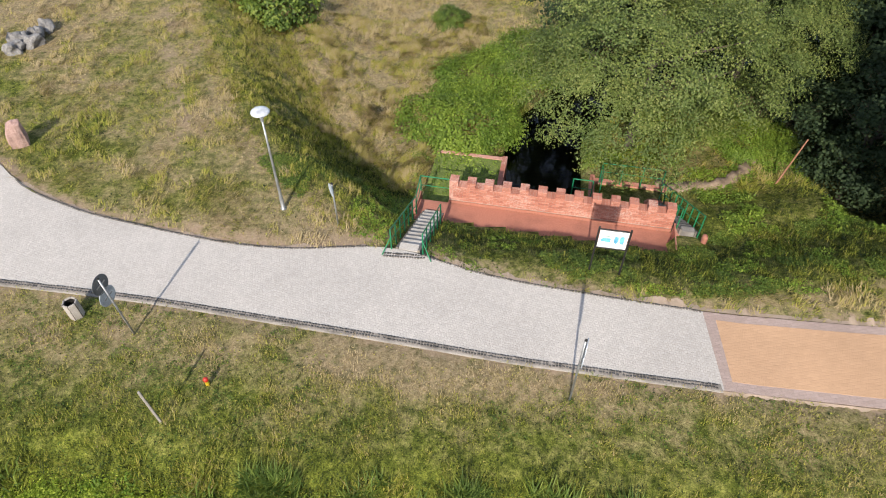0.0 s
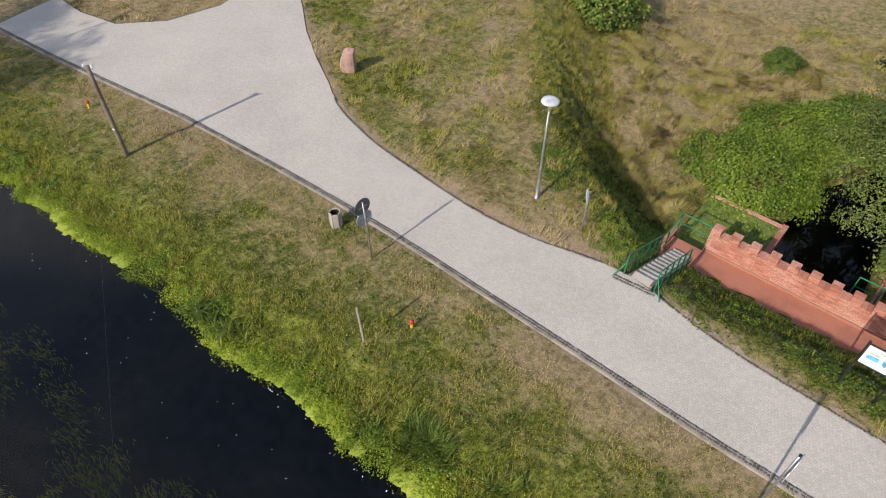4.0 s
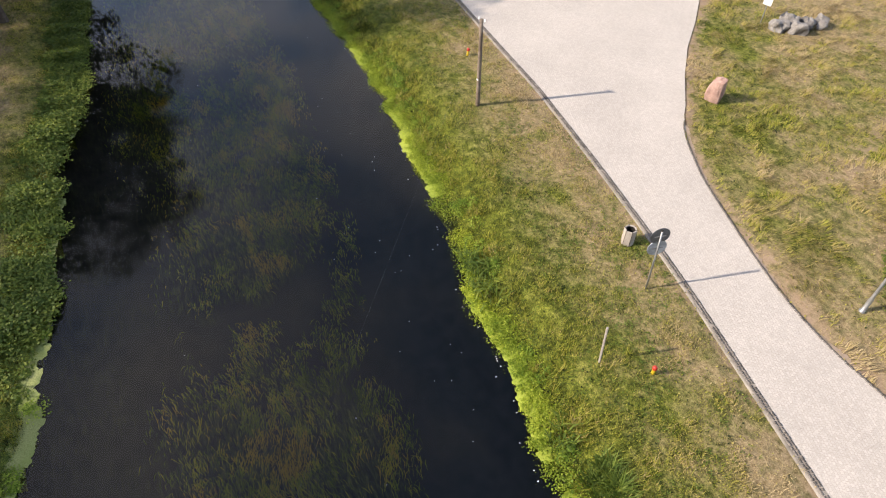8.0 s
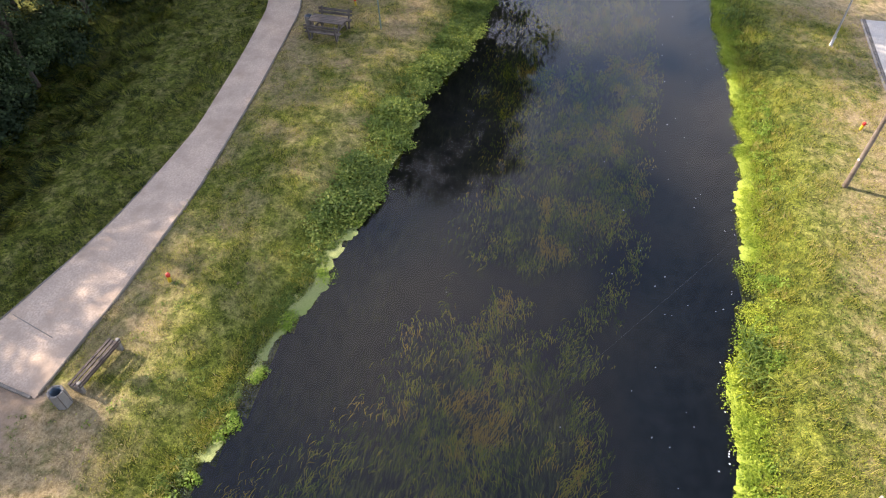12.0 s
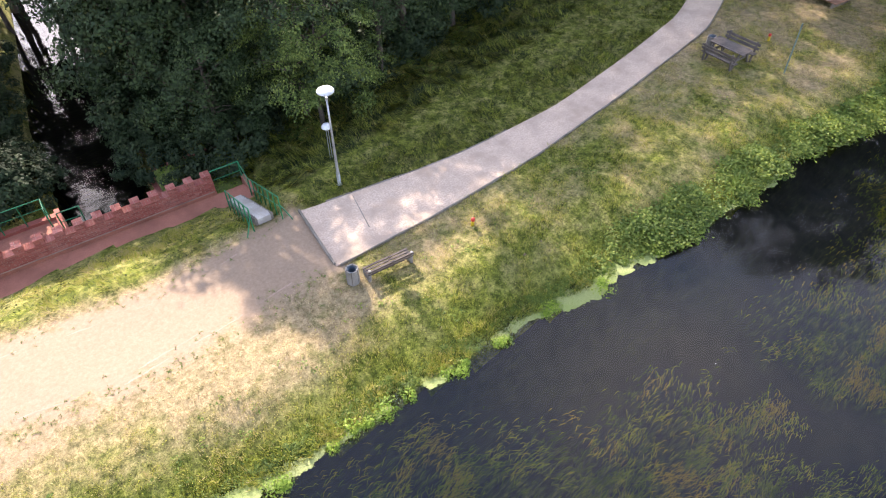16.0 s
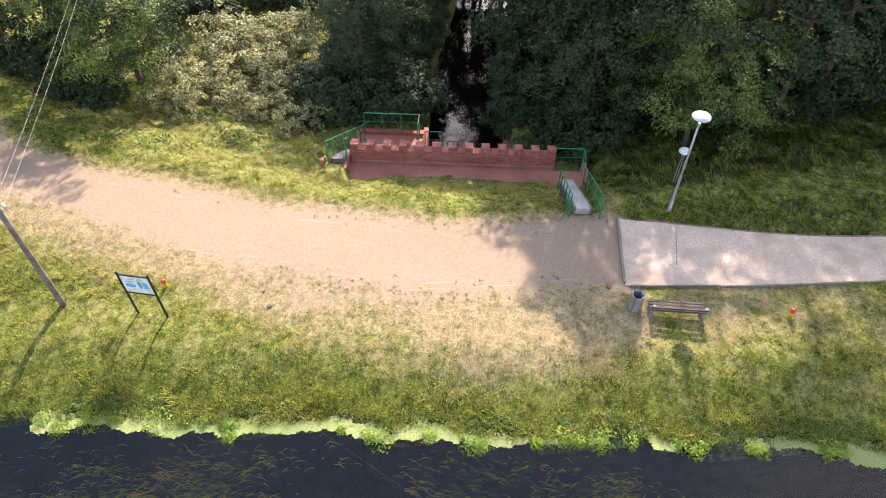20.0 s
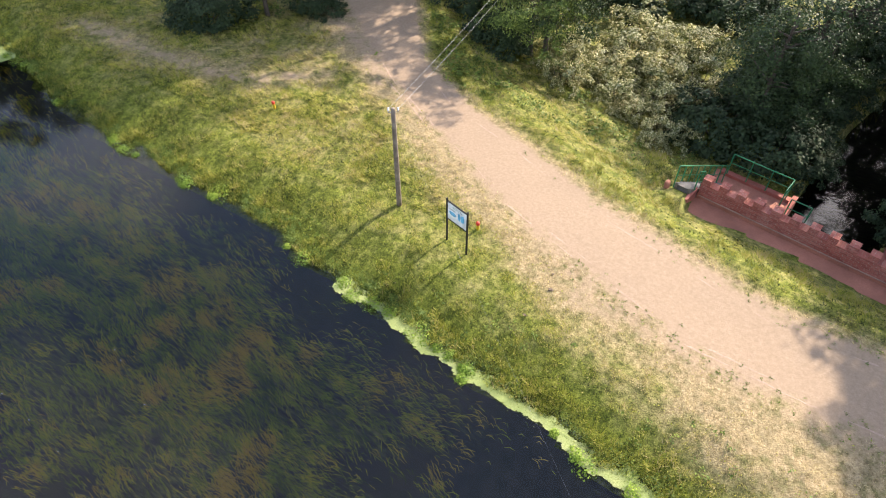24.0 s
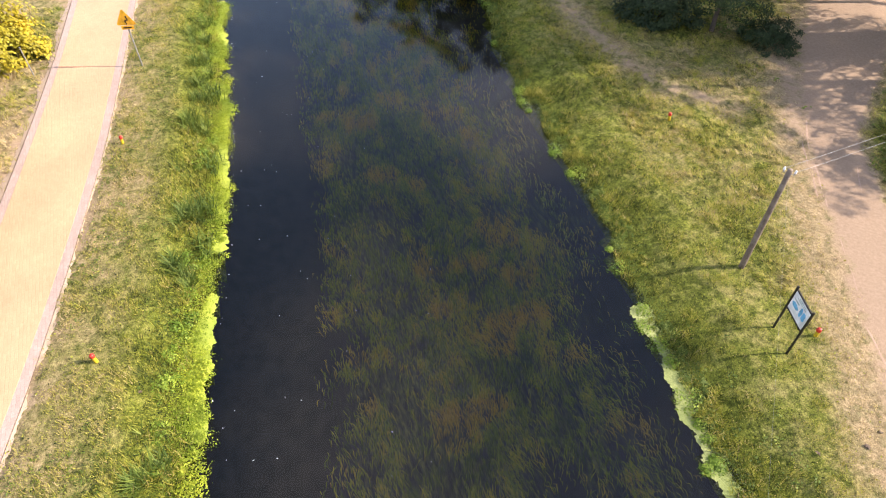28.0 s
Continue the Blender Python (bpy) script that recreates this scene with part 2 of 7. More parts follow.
M_MORTAR = surf("mortar", (0.32, 0.23, 0.18), (0.42, 0.32, 0.26), 2.0, 60.0, 0.95)
M_TERRA = surf("red_terrace", (0.30, 0.115, 0.075), (0.40, 0.17, 0.115), 0.8, 18.0, 0.9, stain=(0.22, 0.09, 0.06))
M_CONC = surf("concrete", (0.29, 0.26, 0.23), (0.41, 0.375, 0.335), 1.2, 35.0, 0.9, stain=(0.24, 0.21, 0.18))
M_GALV = surf("galvanised_steel", (0.30, 0.31, 0.32), (0.42, 0.43, 0.44), 2.0, 60.0, 0.45, 0.7, 0.05)
M_GREY = surf("grey_sign_back", (0.10, 0.11, 0.12), (0.16, 0.17, 0.18), 3.0, 50.0, 0.5, 0.3, 0.05)
M_GREYL = surf("pale_sign_back", (0.40, 0.45, 0.50), (0.48, 0.53, 0.58), 3.0, 50.0, 0.45, 0.3, 0.05)
M_GREEN = surf("green_rail_paint", (0.006, 0.16, 0.06), (0.012, 0.22, 0.085), 3.0, 40.0, 0.45, 0.0, 0.05, stain=(0.01, 0.11, 0.05))
M_WOODD = surf("weathered_wood", (0.085, 0.062, 0.045), (0.17, 0.13, 0.10), 2.5, 30.0, 0.85, stain=(0.24, 0.20, 0.16))
M_WOODG = surf("grey_wood", (0.075, 0.06, 0.052), (0.15, 0.125, 0.11), 2.5, 35.0, 0.85, stain=(0.055, 0.045, 0.04))
M_DARK = surf("dark_metal", (0.015, 0.014, 0.013), (0.03, 0.028, 0.026), 3.0, 40.0, 0.5, 0.3, 0.05)
M_WHITE = surf("white_panel", (0.74, 0.75, 0.76), (0.80, 0.81, 0.82), 2.0, 40.0, 0.5, bump=0.02)
M_BLUE = surf("print_blue", (0.10, 0.38, 0.62), (0.16, 0.48, 0.72), 6.0, 40.0, 0.5, bump=0.02)
M_PRINT = surf("print_green_grey", (0.25, 0.36, 0.36), (0.45, 0.52, 0.44), 8.0, 40.0, 0.5, bump=0.02)
M_DOME = surf("pale_lamp_shade", (0.50, 0.52, 0.55), (0.60, 0.62, 0.65), 3.0, 40.0, 0.3, bump=0.03)
M_RDOT = surf("red_plastic", (0.40, 0.025, 0.015), (0.50, 0.04, 0.025), 5.0, 40.0, 0.4, bump=0.03)
M_YDOT = surf("yellow_plastic", (0.48, 0.34, 0.02), (0.56, 0.41, 0.03), 5.0, 40.0, 0.4, bump=0.03)
M_YSIGN = surf("orange_sign_face", (0.75, 0.38, 0.02), (0.82, 0.44, 0.03), 5.0, 40.0, 0.4, bump=0.02)
M_PINK = surf("pink_granite", (0.31, 0.19, 0.16), (0.45, 0.31, 0.27), 3.0, 25.0, 0.85, bump=0.6, dist=0.03, stain=(0.24, 0.15, 0.13))
M_STONE = surf("grey_fieldstone", (0.13, 0.125, 0.12), (0.29, 0.275, 0.26), 2.5, 18.0, 0.85, bump=0.6, dist=0.03)
M_BARK = surf("bark", (0.055, 0.042, 0.032), (0.12, 0.095, 0.075), 2.0, 14.0, 0.95, bump=0.8, dist=0.04)
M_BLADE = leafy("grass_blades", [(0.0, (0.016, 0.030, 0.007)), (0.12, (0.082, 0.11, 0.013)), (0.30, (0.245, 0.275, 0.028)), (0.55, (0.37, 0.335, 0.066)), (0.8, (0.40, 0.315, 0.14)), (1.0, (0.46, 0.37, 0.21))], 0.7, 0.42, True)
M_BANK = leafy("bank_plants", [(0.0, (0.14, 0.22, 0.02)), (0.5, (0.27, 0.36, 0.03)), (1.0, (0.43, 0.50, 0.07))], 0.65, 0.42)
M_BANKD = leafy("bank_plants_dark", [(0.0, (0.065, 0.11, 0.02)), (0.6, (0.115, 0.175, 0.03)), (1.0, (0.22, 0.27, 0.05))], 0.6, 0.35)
M_FRESH = leafy("fresh_herbs", [(0.0, (0.10, 0.18, 0.02)), (0.5, (0.19, 0.30, 0.035)), (1.0, (0.32, 0.42, 0.07))], 0.6, 0.42)
M_LIME = surf("lime_duckweed", (0.27, 0.33, 0.03), (0.42, 0.47, 0.07), 1.0, 12.0, 0.75, bump=0.5, dist=0.02, stain=(0.20, 0.27, 0.03))
M_ALGA = surf("floating_algae", (0.15, 0.18, 0.05), (0.29, 0.315, 0.12), 0.8, 24.0, 0.8, bump=0.8, dist=0.02, stain=(0.17, 0.22, 0.05), spread=0.12)
M_WEED = leafy("water_weed", [(0.0, (0.06, 0.10, 0.012)), (0.4, (0.27, 0.33, 0.03)), (0.68, (0.56, 0.49, 0.04)), (1.0, (0.66, 0.38, 0.06))], 0.9, 0.3, True)
M_LEAF_A = leafy("alder_leaves", [(0.0, (0.075, 0.112, 0.026)), (0.6, (0.132, 0.175, 0.044)), (1.0, (0.21, 0.245, 0.08))], 0.55, 0.3)
# near-black greens put the shade of the trees into the leaf colour
M_LEAF_B = leafy("shade_darkened_leaves", [(0.0, (0.016, 0.032, 0.013)), (0.6, (0.025, 0.045, 0.017)), (1.0, (0.046, 0.072, 0.027))], 0.75, 0.14)
M_LEAF_C = leafy("hedge_leaves", [(0.0, (0.11, 0.17, 0.018)), (0.6, (0.175, 0.265, 0.035)), (1.0, (0.26, 0.34, 0.055))])
M_LEAF_Y = leafy("yellow_leaves", [(0.0, (0.22, 0.20, 0.02)), (0.6, (0.42, 0.36, 0.03)), (1.0, (0.55, 0.46, 0.05))])
M_LEAF_P = leafy("pale_shrub_leaves", [(0.0, (0.07, 0.09, 0.03)), (0.4, (0.24, 0.25, 0.10)), (0.7, (0.47, 0.45, 0.24)), (1.0, (0.72, 0.69, 0.50))], 0.5, 0.55)
M_LINER = surf("blue_grey_liner", (0.10, 0.14, 0.18), (0.16, 0.21, 0.26), 5.0, 40.0, 0.5, 0.2, 0.03)
M_WOODP = surf("pale_post_wood", (0.24, 0.215, 0.19), (0.38, 0.35, 0.31), 4.0, 30.0, 0.85, stain=(0.26, 0.23, 0.20))
M_STAKE = surf("reddish_wood", (0.26, 0.12, 0.07), (0.38, 0.19, 0.12), 3.0, 30.0, 0.85)
M_GREYG = surf("grey_green_paint", (0.12, 0.17, 0.15), (0.18, 0.23, 0.20), 3.0, 40.0, 0.5, 0.2, 0.03)
M_PAD = paver_mat("pink_pavers", (0.50, 0.30, 0.26), (0.58, 0.37, 0.32), (0.36, 0.25, 0.22), 0.2, 0.1, 0.008)
# locust green darkened to stand for shade within the wood
M_LEAF_D = leafy("shade_darkened_locust_leaves", [(0.0, (0.022, 0.042, 0.015)), (0.6, (0.034, 0.060, 0.020)), (1.0, (0.064, 0.098, 0.033))], 0.6, 0.22)
M_RIDGE = surf("loose_sand", (0.265, 0.184, 0.134), (0.343, 0.247, 0.187), 2.0, 14.0, 0.95, bump=0.4, dist=0.02, stain=(0.24, 0.17, 0.12))
M_SOIL = surf("dark_soil", (0.10, 0.07, 0.048), (0.19, 0.14, 0.10), 3.0, 25.0, 0.95, bump=0.6, dist=0.02)
M_SOILP = surf("pale_brown_earth", (0.20, 0.14, 0.095), (0.33, 0.25, 0.18), 2.0, 18.0, 0.95, bump=0.6, dist=0.02)
M_VERGE = surf("pale_verge_sand", (0.31, 0.232, 0.168), (0.385, 0.30, 0.232), 1.5, 20.0, 0.95, bump=0.5, dist=0.02, stain=(0.26, 0.20, 0.13))
M_LEAF_L = leafy("pale_locust_leaves", [(0.0, (0.06, 0.10, 0.025)), (0.6, (0.125, 0.18, 0.045)), (1.0, (0.22, 0.28, 0.075))], 0.5, 0.45)
M_BENCH = surf("dark_bench_wood", (0.03, 0.021, 0.018), (0.07, 0.05, 0.042), 2.5, 30.0, 0.8, stain=(0.105, 0.082, 0.072))
M_STEP = surf("pale_step_concrete", (0.36, 0.33, 0.295), (0.50, 0.465, 0.42), 1.2, 35.0, 0.9, stain=(0.27, 0.24, 0.20))
M_BEDDING = surf("kerb_mortar", (0.22, 0.20, 0.175), (0.32, 0.29, 0.255), 1.2, 35.0, 0.95)
M_CONCD = surf("weathered_and_shaded_concrete", (0.17, 0.155, 0.14), (0.27, 0.25, 0.225), 1.2, 35.0, 0.9)

# ---- mesh helpers ----
rng = np.random.default_rng(7)


def part(name, bm, material, parent=None, label="", smooth=False):
    """Links a bmesh as one mesh object under a thing or a part."""
    bmesh.ops.recalc_face_normals(bm, faces=bm.faces)
    me = bpy.data.meshes.new(name)
    bm.to_mesh(me)
    bm.free()
    for m in (material if isinstance(material, (list, tuple)) else [material]):
        me.materials.append(m)
    if smooth:
        me.polygons.foreach_set("use_smooth", [True] * len(me.polygons))
    ob = new(name, me)
    ob.parent = parent
    if label:
        tagged(ob, label)
    return ob


def empty(name, m, label, category, group="", kind=""):
    ob = new(name)
    ob.matrix_basis = m
    return tagged(ob, label, category, group, kind)


def box(bm, c, s, rot=None, mat=0, bevel=0.0):
    m = Matrix.Translation(c) @ (rot or Matrix.Identity(4)) @ Matrix.Diagonal((*s, 1))
    r = bmesh.ops.create_cube(bm, size=1.0, matrix=m)
    fs = {f for v in r["verts"] for f in v.link_faces}
    for f in fs:
        f.material_index = mat
    if bevel:
        es = list({e for f in fs for e in f.edges})
        bmesh.ops.bevel(bm, geom=es, offset=bevel, segments=1, affect='EDGES')


def tube(bm, a, b, r0, r1=None, seg=10, mat=0):
    a, b = Vector(a), Vector(b)
    d = b - a
    m = Matrix.Translation((a + b) / 2) @ d.to_track_quat('Z', 'Y').to_matrix().to_4x4()
    r = bmesh.ops.create_cone(bm, cap_ends=True, segments=seg, radius1=r0, radius2=r0 if r1 is None else r1, depth=d.length, matrix=m)
    for f in {f for v in r["verts"] for f in v.link_faces}:
        f.material_index = mat


def lathe(bm, prof, seg=20, mat=0, m=None):
    """A turned body from (radius, height) pairs."""
    m = m or Matrix.Identity(4)
    rings = []
    for r, z in prof:
        rings.append([bm.verts.new(m @ Vector((max(r, 1e-4) * math.cos(2 * math.pi * i / seg), max(r, 1e-4) * math.sin(2 * math.pi * i / seg), z))) for i in range(seg)])
    for a, b in zip(rings, rings[1:]):
        for i in range(seg):
            f = bm.faces.new((a[i], a[(i + 1) % seg], b[(i + 1) % seg], b[i]))
            f.material_index = mat
    bm.faces.new(rings[0]).material_index = mat
    bm.faces.new(rings[-1]).material_index = mat


def rock(bm, size, seed, m=None, sub=3, rough=0.22):
    m = m or Matrix.Identity(4)
    r = bmesh.ops.create_icosphere(bm, subdivisions=sub, radius=1.0)
    off = Vector((seed * 7.1, seed * 3.3, seed * 1.7))
    for v in r["verts"]:
        p = v.co.copy()
        k = 1 + rough * noise.noise(p * 1.3 + off) * 2 + 0.25 * rough * noise.noise(p * 4 + off)
        p = Vector([math.copysign(abs(a) ** 0.75, a) for a in p]) * k
        v.co = m @ Vector((p.x * size[0], p.y * size[1], p.z * size[2]))


def raw(name, verts, faces, material, parent=None):
    me = bpy.data.meshes.new(name)
    verts, faces = np.asarray(verts, dtype=np.float32), np.asarray(faces, dtype=np.int32)
    k = faces.shape[1]
    me.vertices.add(len(verts))
    me.vertices.foreach_set("co", verts.ravel())
    me.loops.add(faces.size)
    me.loops.foreach_set("vertex_index", faces.ravel())
    me.polygons.add(len(faces))
    me.polygons.foreach_set("loop_start", np.arange(0, faces.size, k, dtype=np.int32))
    me.update(calc_edges=True)
    me.materials.append(material)
    ob = new(name, me)
    ob.parent = parent
    return ob


def fbm(x, y, s, seed=0):
    """Smooth value noise on arrays, about 0 to 1."""
    x, y = x / s + seed * 17.3, y / s - seed * 9.1
    xi, yi = np.floor(x), np.floor(y)
    fx, fy = x - xi, y - yi
    fx, fy = fx * fx * (3 - 2 * fx), fy * fy * (3 - 2 * fy)

    def h(a, b):
        v = np.sin(a * 127.1 + b * 311.7 + seed * 74.7) * 43758.5453
        return v - np.floor(v)
    return (h(xi, yi) * (1 - fx) + h(xi + 1, yi) * fx) * (1 - fy) + (h(xi, yi + 1) * (1 - fx) + h(xi + 1, yi + 1) * fx) * fy


# ---- the plan ----
WATER_Z = -0.6
STREAM_Z = -3.2
TERR_Z = -1.5
LOW = -2.75
NX = [-400, -60, -34, -28, -23, -19, -15, -13, -10.8, -8.5, -6, -4.4, 0, 8, 10, 12, 14.5, 17, 20, 23, 31, 40, 60, 400]
NY = [30, 9.5, 8.3, 8.3, 8.2, 7.75, 7.35, 6.9, 6.4, 6.5, 5.8, 5.75, 5.2, 4.41, 4.28, 4.1, 3.66, 3.5, 3.3, 3.0, 3.0, 2.4, 1.0, -15]
SX = [-400, -60, -34, -28, -24.5, -20, -16.3, -13, -10.5, -7, -3.5, -1.6, 1, 3, 7.5, 11, 14.4, 18.4, 22, 27, 32, 60, 400]
SY = [15, -2.0, -4.1, -4.5, -5.6, -5.75, -6.15, -6.8, -7.1, -7.6, -7.85, -8.0, -8.5, -8.6, -9.1, -9.35, -10.0, -9.9, -10.0, -10.2, -11.3, -15, -40]
# road edges
RN_X = [-34, -29, -24, -20, -14.5, -10.8, -8.2, -4.6, -1.2, 2, 7.6, 11.8, 17, 23, 30, 36, 60]
RN_Y = [15.0, 14.5, 14.15, 13.9, 13.2, 12.65, 12.2, 11.44, 10.73, 10.02, 9.04, 8.4, 7.84, 7.35, 7.12, 6.95, 6.3]
RF_X = [-16.3, -14.7, -12.2, -9.1, -6.9, -5, -3.3, -1.75, -0.5, 1, 2.6, 4.6, 8.05, 10.5, 13.2, 20.5, 25.5, 30.6, 37, 60]
RF_Y = [18.9, 17.5, 16.3, 15.35, 14.75, 14.48, 14.53, 14.6, 14.2, 13.44, 12.94, 12.46, 11.69, 11.35, 11.03, 10.6, 10.35, 10.2, 10.2, 9.6]
PN_X = [-45, -36.5, -29.5, -22.5, -15.6, -10.6, -6.6]
PN_Y = [-19.0, -15.6, -13.2, -12.5, -12.0, -12.1, -12.4]
PF_X = [-45, -36, -29.6, -24.5, -18.8, -14, -12, -7.2]
PF_Y = [-21.4, -17.3, -15.0, -14.3, -13.75, -14.0, -14.3, -15.4]
DN = [(-6.6, -12.3), (-3, -12.3), (0.2, -12.4), (4.3, -13.6), (8.5, -14.95), (12.6, -17.1), (14.6, -18.0), (18.8, -20.7), (22.7, -23.6), (30, -30)]
DF = [(-6.9, -15.6), (-4, -15.5), (-1.9, -15.5), (1, -16.1), (4.8, -16.9), (8.7, -18.4), (11.9, -19.5), (15.7, -21.6), (19.8, -26.4), (26, -34)]
VN = [(-16, 44), (-13, 36), (-10, 28), (-7.6, 22.6), (-6.0, 20), (-4.5, 18.3), (-2.6, 16.4), (-1.0, 14.9), (0.6, 14.1), (4, 13.6), (8.5, 12.7), (14, 13.4), (24, 15.5), (60, 17)]
VS = [(60, -46), (30, -33), (22, -28.5), (15, -23.2), (9, -19.7), (3, -17.2), (-4.6, -16.3), (-7.2, -16.6), (-12, -17.3), (-24, -18.3), (-60, -30)]
FRAME_N = ((0.485, 18.4), (0.978, -0.2073), (0.2073, 0.978))
FRAME_S = ((-6.01, -20.0), (0.992, -0.128), (-0.128, -0.992))
RIM = [(9.4, 20.8), (10.4, 20.35), (11.4, 20.25), (12.3, 20.5), (13.2, 21.15), (13.9, 22.0), (14.2, 22.7)]
STREAM_N = [(4.2, 18.4), (4.6, 21.5), (5.2, 25.0), (8.5, 29.0), (14, 33), (26, 38), (60, 50)]
STREAM_S = [(-2.3, -20.6), (-2.9, -25), (-3.8, -32), (-5.0, -37), (-8, -50), (-9, -90)]


def to_line(x, y, pts):
    """Signed distance to a polyline; positive on its left."""
    best = np.full(x.shape, 1e9)
    sign = np.ones(x.shape)
    for (ax, ay), (bx, by) in zip(pts, pts[1:]):
        dx, dy = bx - ax, by - ay
        t = np.clip(((x - ax) * dx + (y - ay) * dy) / (dx * dx + dy * dy), 0, 1)
        d = np.hypot(x - ax - t * dx, y - ay - t * dy)
        s = np.sign(dx * (y - ay) - dy * (x - ax))
        near = d < best
        best = np.where(near, d, best)
        sign = np.where(near, s, sign)
    return best * np.where(sign == 0, 1, sign)


def shore_n(x):
    return np.interp(x, NX, NY) + 0.35 * (fbm(x, x * 0, 1.3, 3) - 0.5) + 0.25 * (fbm(x, x * 0, 0.45, 4) - 0.5)


def shore_s(x):
    return np.interp(x, SX, SY) + 0.3 * (fbm(x, x * 0, 1.6, 5) - 0.5) + 0.25 * (fbm(x, x * 0, 0.5, 6) - 0.5)


def in_frame(fr, x, y):
    (ox, oy), e, n = fr
    return (x - ox) * e[0] + (y - oy) * e[1], (x - ox) * n[0] + (y - oy) * n[1]


def height(x, y):
    x, y = np.asarray(x, float), np.asarray(y, float)
    dn, ds = y - shore_n(x), shore_s(x) - y
    inside = np.minimum(-dn, -ds)
    z = 0.12 * (fbm(x, y, 5.0, 1) - 0.5) + 0.05 * (fbm(x, y, 1.2, 2) - 0.5)
    bank = np.maximum(dn, ds)
    k = np.clip(bank / np.where(y > 0, 1.9, 2.5), 0, 1)
    z = z * k + (WATER_Z - 0.03) * (1 - k * k * (3 - 2 * k))
    z = np.where(inside > 0, np.maximum(WATER_Z - 0.05 - 0.9 * inside, -1.75), z)
    for line, fr, st, deep in ((VN, FRAME_N, STREAM_N, 1.0), (VS, FRAME_S, STREAM_S, 1.0)):
        s = to_line(x, y, line)
        near = np.clip(1.25 - np.abs(x - fr[0][0] - 3.5) / 30, 0.35, 1)
        drop = np.interp(s, [0, 0.5, 2.6, 3.0, 4.2, 6.5, 10, 30], [0, -0.18, -1.35, TERR_Z, TERR_Z, -2.4, -2.7, -2.4]) * near
        steep = np.interp(s, [0, 0.5, 3.1, 4.2, 10, 30], [0, -0.2, -2.45, -2.6, -2.7, -2.2])
        w = np.clip((-0.3 - x) / 1.2, 0, 1) * (y > 0) * np.clip((31 - y) / 6, 0.25, 1)
        drop = drop * (1 - w) + steep * w
        u, v = in_frame(fr, x, y)
        core = np.clip(np.minimum(np.minimum(u + 2.0, 9.6 - u), 6) / 0.8, 0, 1) * np.where((v < 0.4) & (u > 8.5), 0, 1)
        front = -1.2 if fr is FRAME_N else -0.78
        flat = np.interp(v, [front - 0.3, front, 0.1, 0.45, 4.5, 6.5], [0, TERR_Z - 0.05, TERR_Z - 0.05, -2.75, -2.75, -2.6])
        use = core * np.clip((v - front + 0.3) / 0.3, 0, 1) * np.clip((7 - v) / 2, 0, 1)
        drop = np.where(use > 0, drop * (1 - use) + np.minimum(drop, flat) * use, drop)
        d = np.abs(to_line(x, y, st))
        cut = np.where(v > 0.1, np.clip((2.1 - d) / 0.8, 0, 1), 0)
        drop = drop * (1 - cut) + np.minimum(drop, -3.9) * cut
        z = z + drop
    # a deep drop added east of the crossing to keep the ground shaded
    pit = to_line(x, y, [(14.2, 27), (15.2, 22.0), (15.2, 17.4), (17, 15.8), (24, 15.3), (60, 16)])
    z = z + np.interp(pit, [0, 0.4, 3.8, 12, 20], [0, -0.35, -3.2, -3.2, 0]) * (y > 0) * np.clip((x - 11) / 2, 0, 1)
    # the flights of steps keep the soil under them
    for fr in (FRAME_N, FRAME_S):
        u, v = in_frame(fr, x, y)
        w = np.clip((0.85 - np.abs(u + 0.58)) / 0.2, 0, 1) * np.clip((v + 4.6) / 0.2, 0, 1) * np.clip((0.2 - v) / 0.2, 0, 1)
        z = z * (1 - w) + np.minimum(z, np.interp(v, [-4.2, -0.7], [-0.15, TERR_Z - 0.12])) * w
        # the soil rises to the head of the lower steps
        hill = np.interp(v, [-3.6, -0.9, 2.9], [-0.4, -0.92, LOW - 0.1]) - 0.75 * np.maximum(0, np.abs(u - 8.95 + 0.12 * (v + 1.3)) - 0.42)
        z = np.where((u > 8.42) & (v > -3.6) & (v < 3.0), np.maximum(z, hill), z)
        w = np.clip((0.5 - np.abs(u - 8.75 + 0.1 * (v + 1.3))) / 0.2, 0, 1) * np.clip((v + 0.8) / 0.2, 0, 1) * np.clip((3.2 - v) / 0.2, 0, 1)
        z = z * (1 - w) + np.minimum(z, np.interp(v, [-0.7, 2.9], [-1.02, LOW - 0.2])) * w
    # roads lie flat
    fork = (x < -16) & (x > -46) & (y > 13) & (y < 42)
    z = np.where(fork, np.minimum(z, -0.02), z)
    flat_n = (y > np.interp(x, RN_X, RN_Y) - 0.3) & (y < np.where(x < -16.3, 60, np.interp(x, RF_X, RF_Y) + 0.3)) & (x < 60) & (x > -34)
    z = np.where(flat_n, np.minimum(z, -0.03), z)
    flat_s = (y < np.interp(x, PN_X, PN_Y) + 0.2) & (y > np.interp(x, PF_X, PF_Y) - 0.2) & (x > -45) & (x < -6.6)
    z = np.where(flat_s, -0.03, z)
    return z


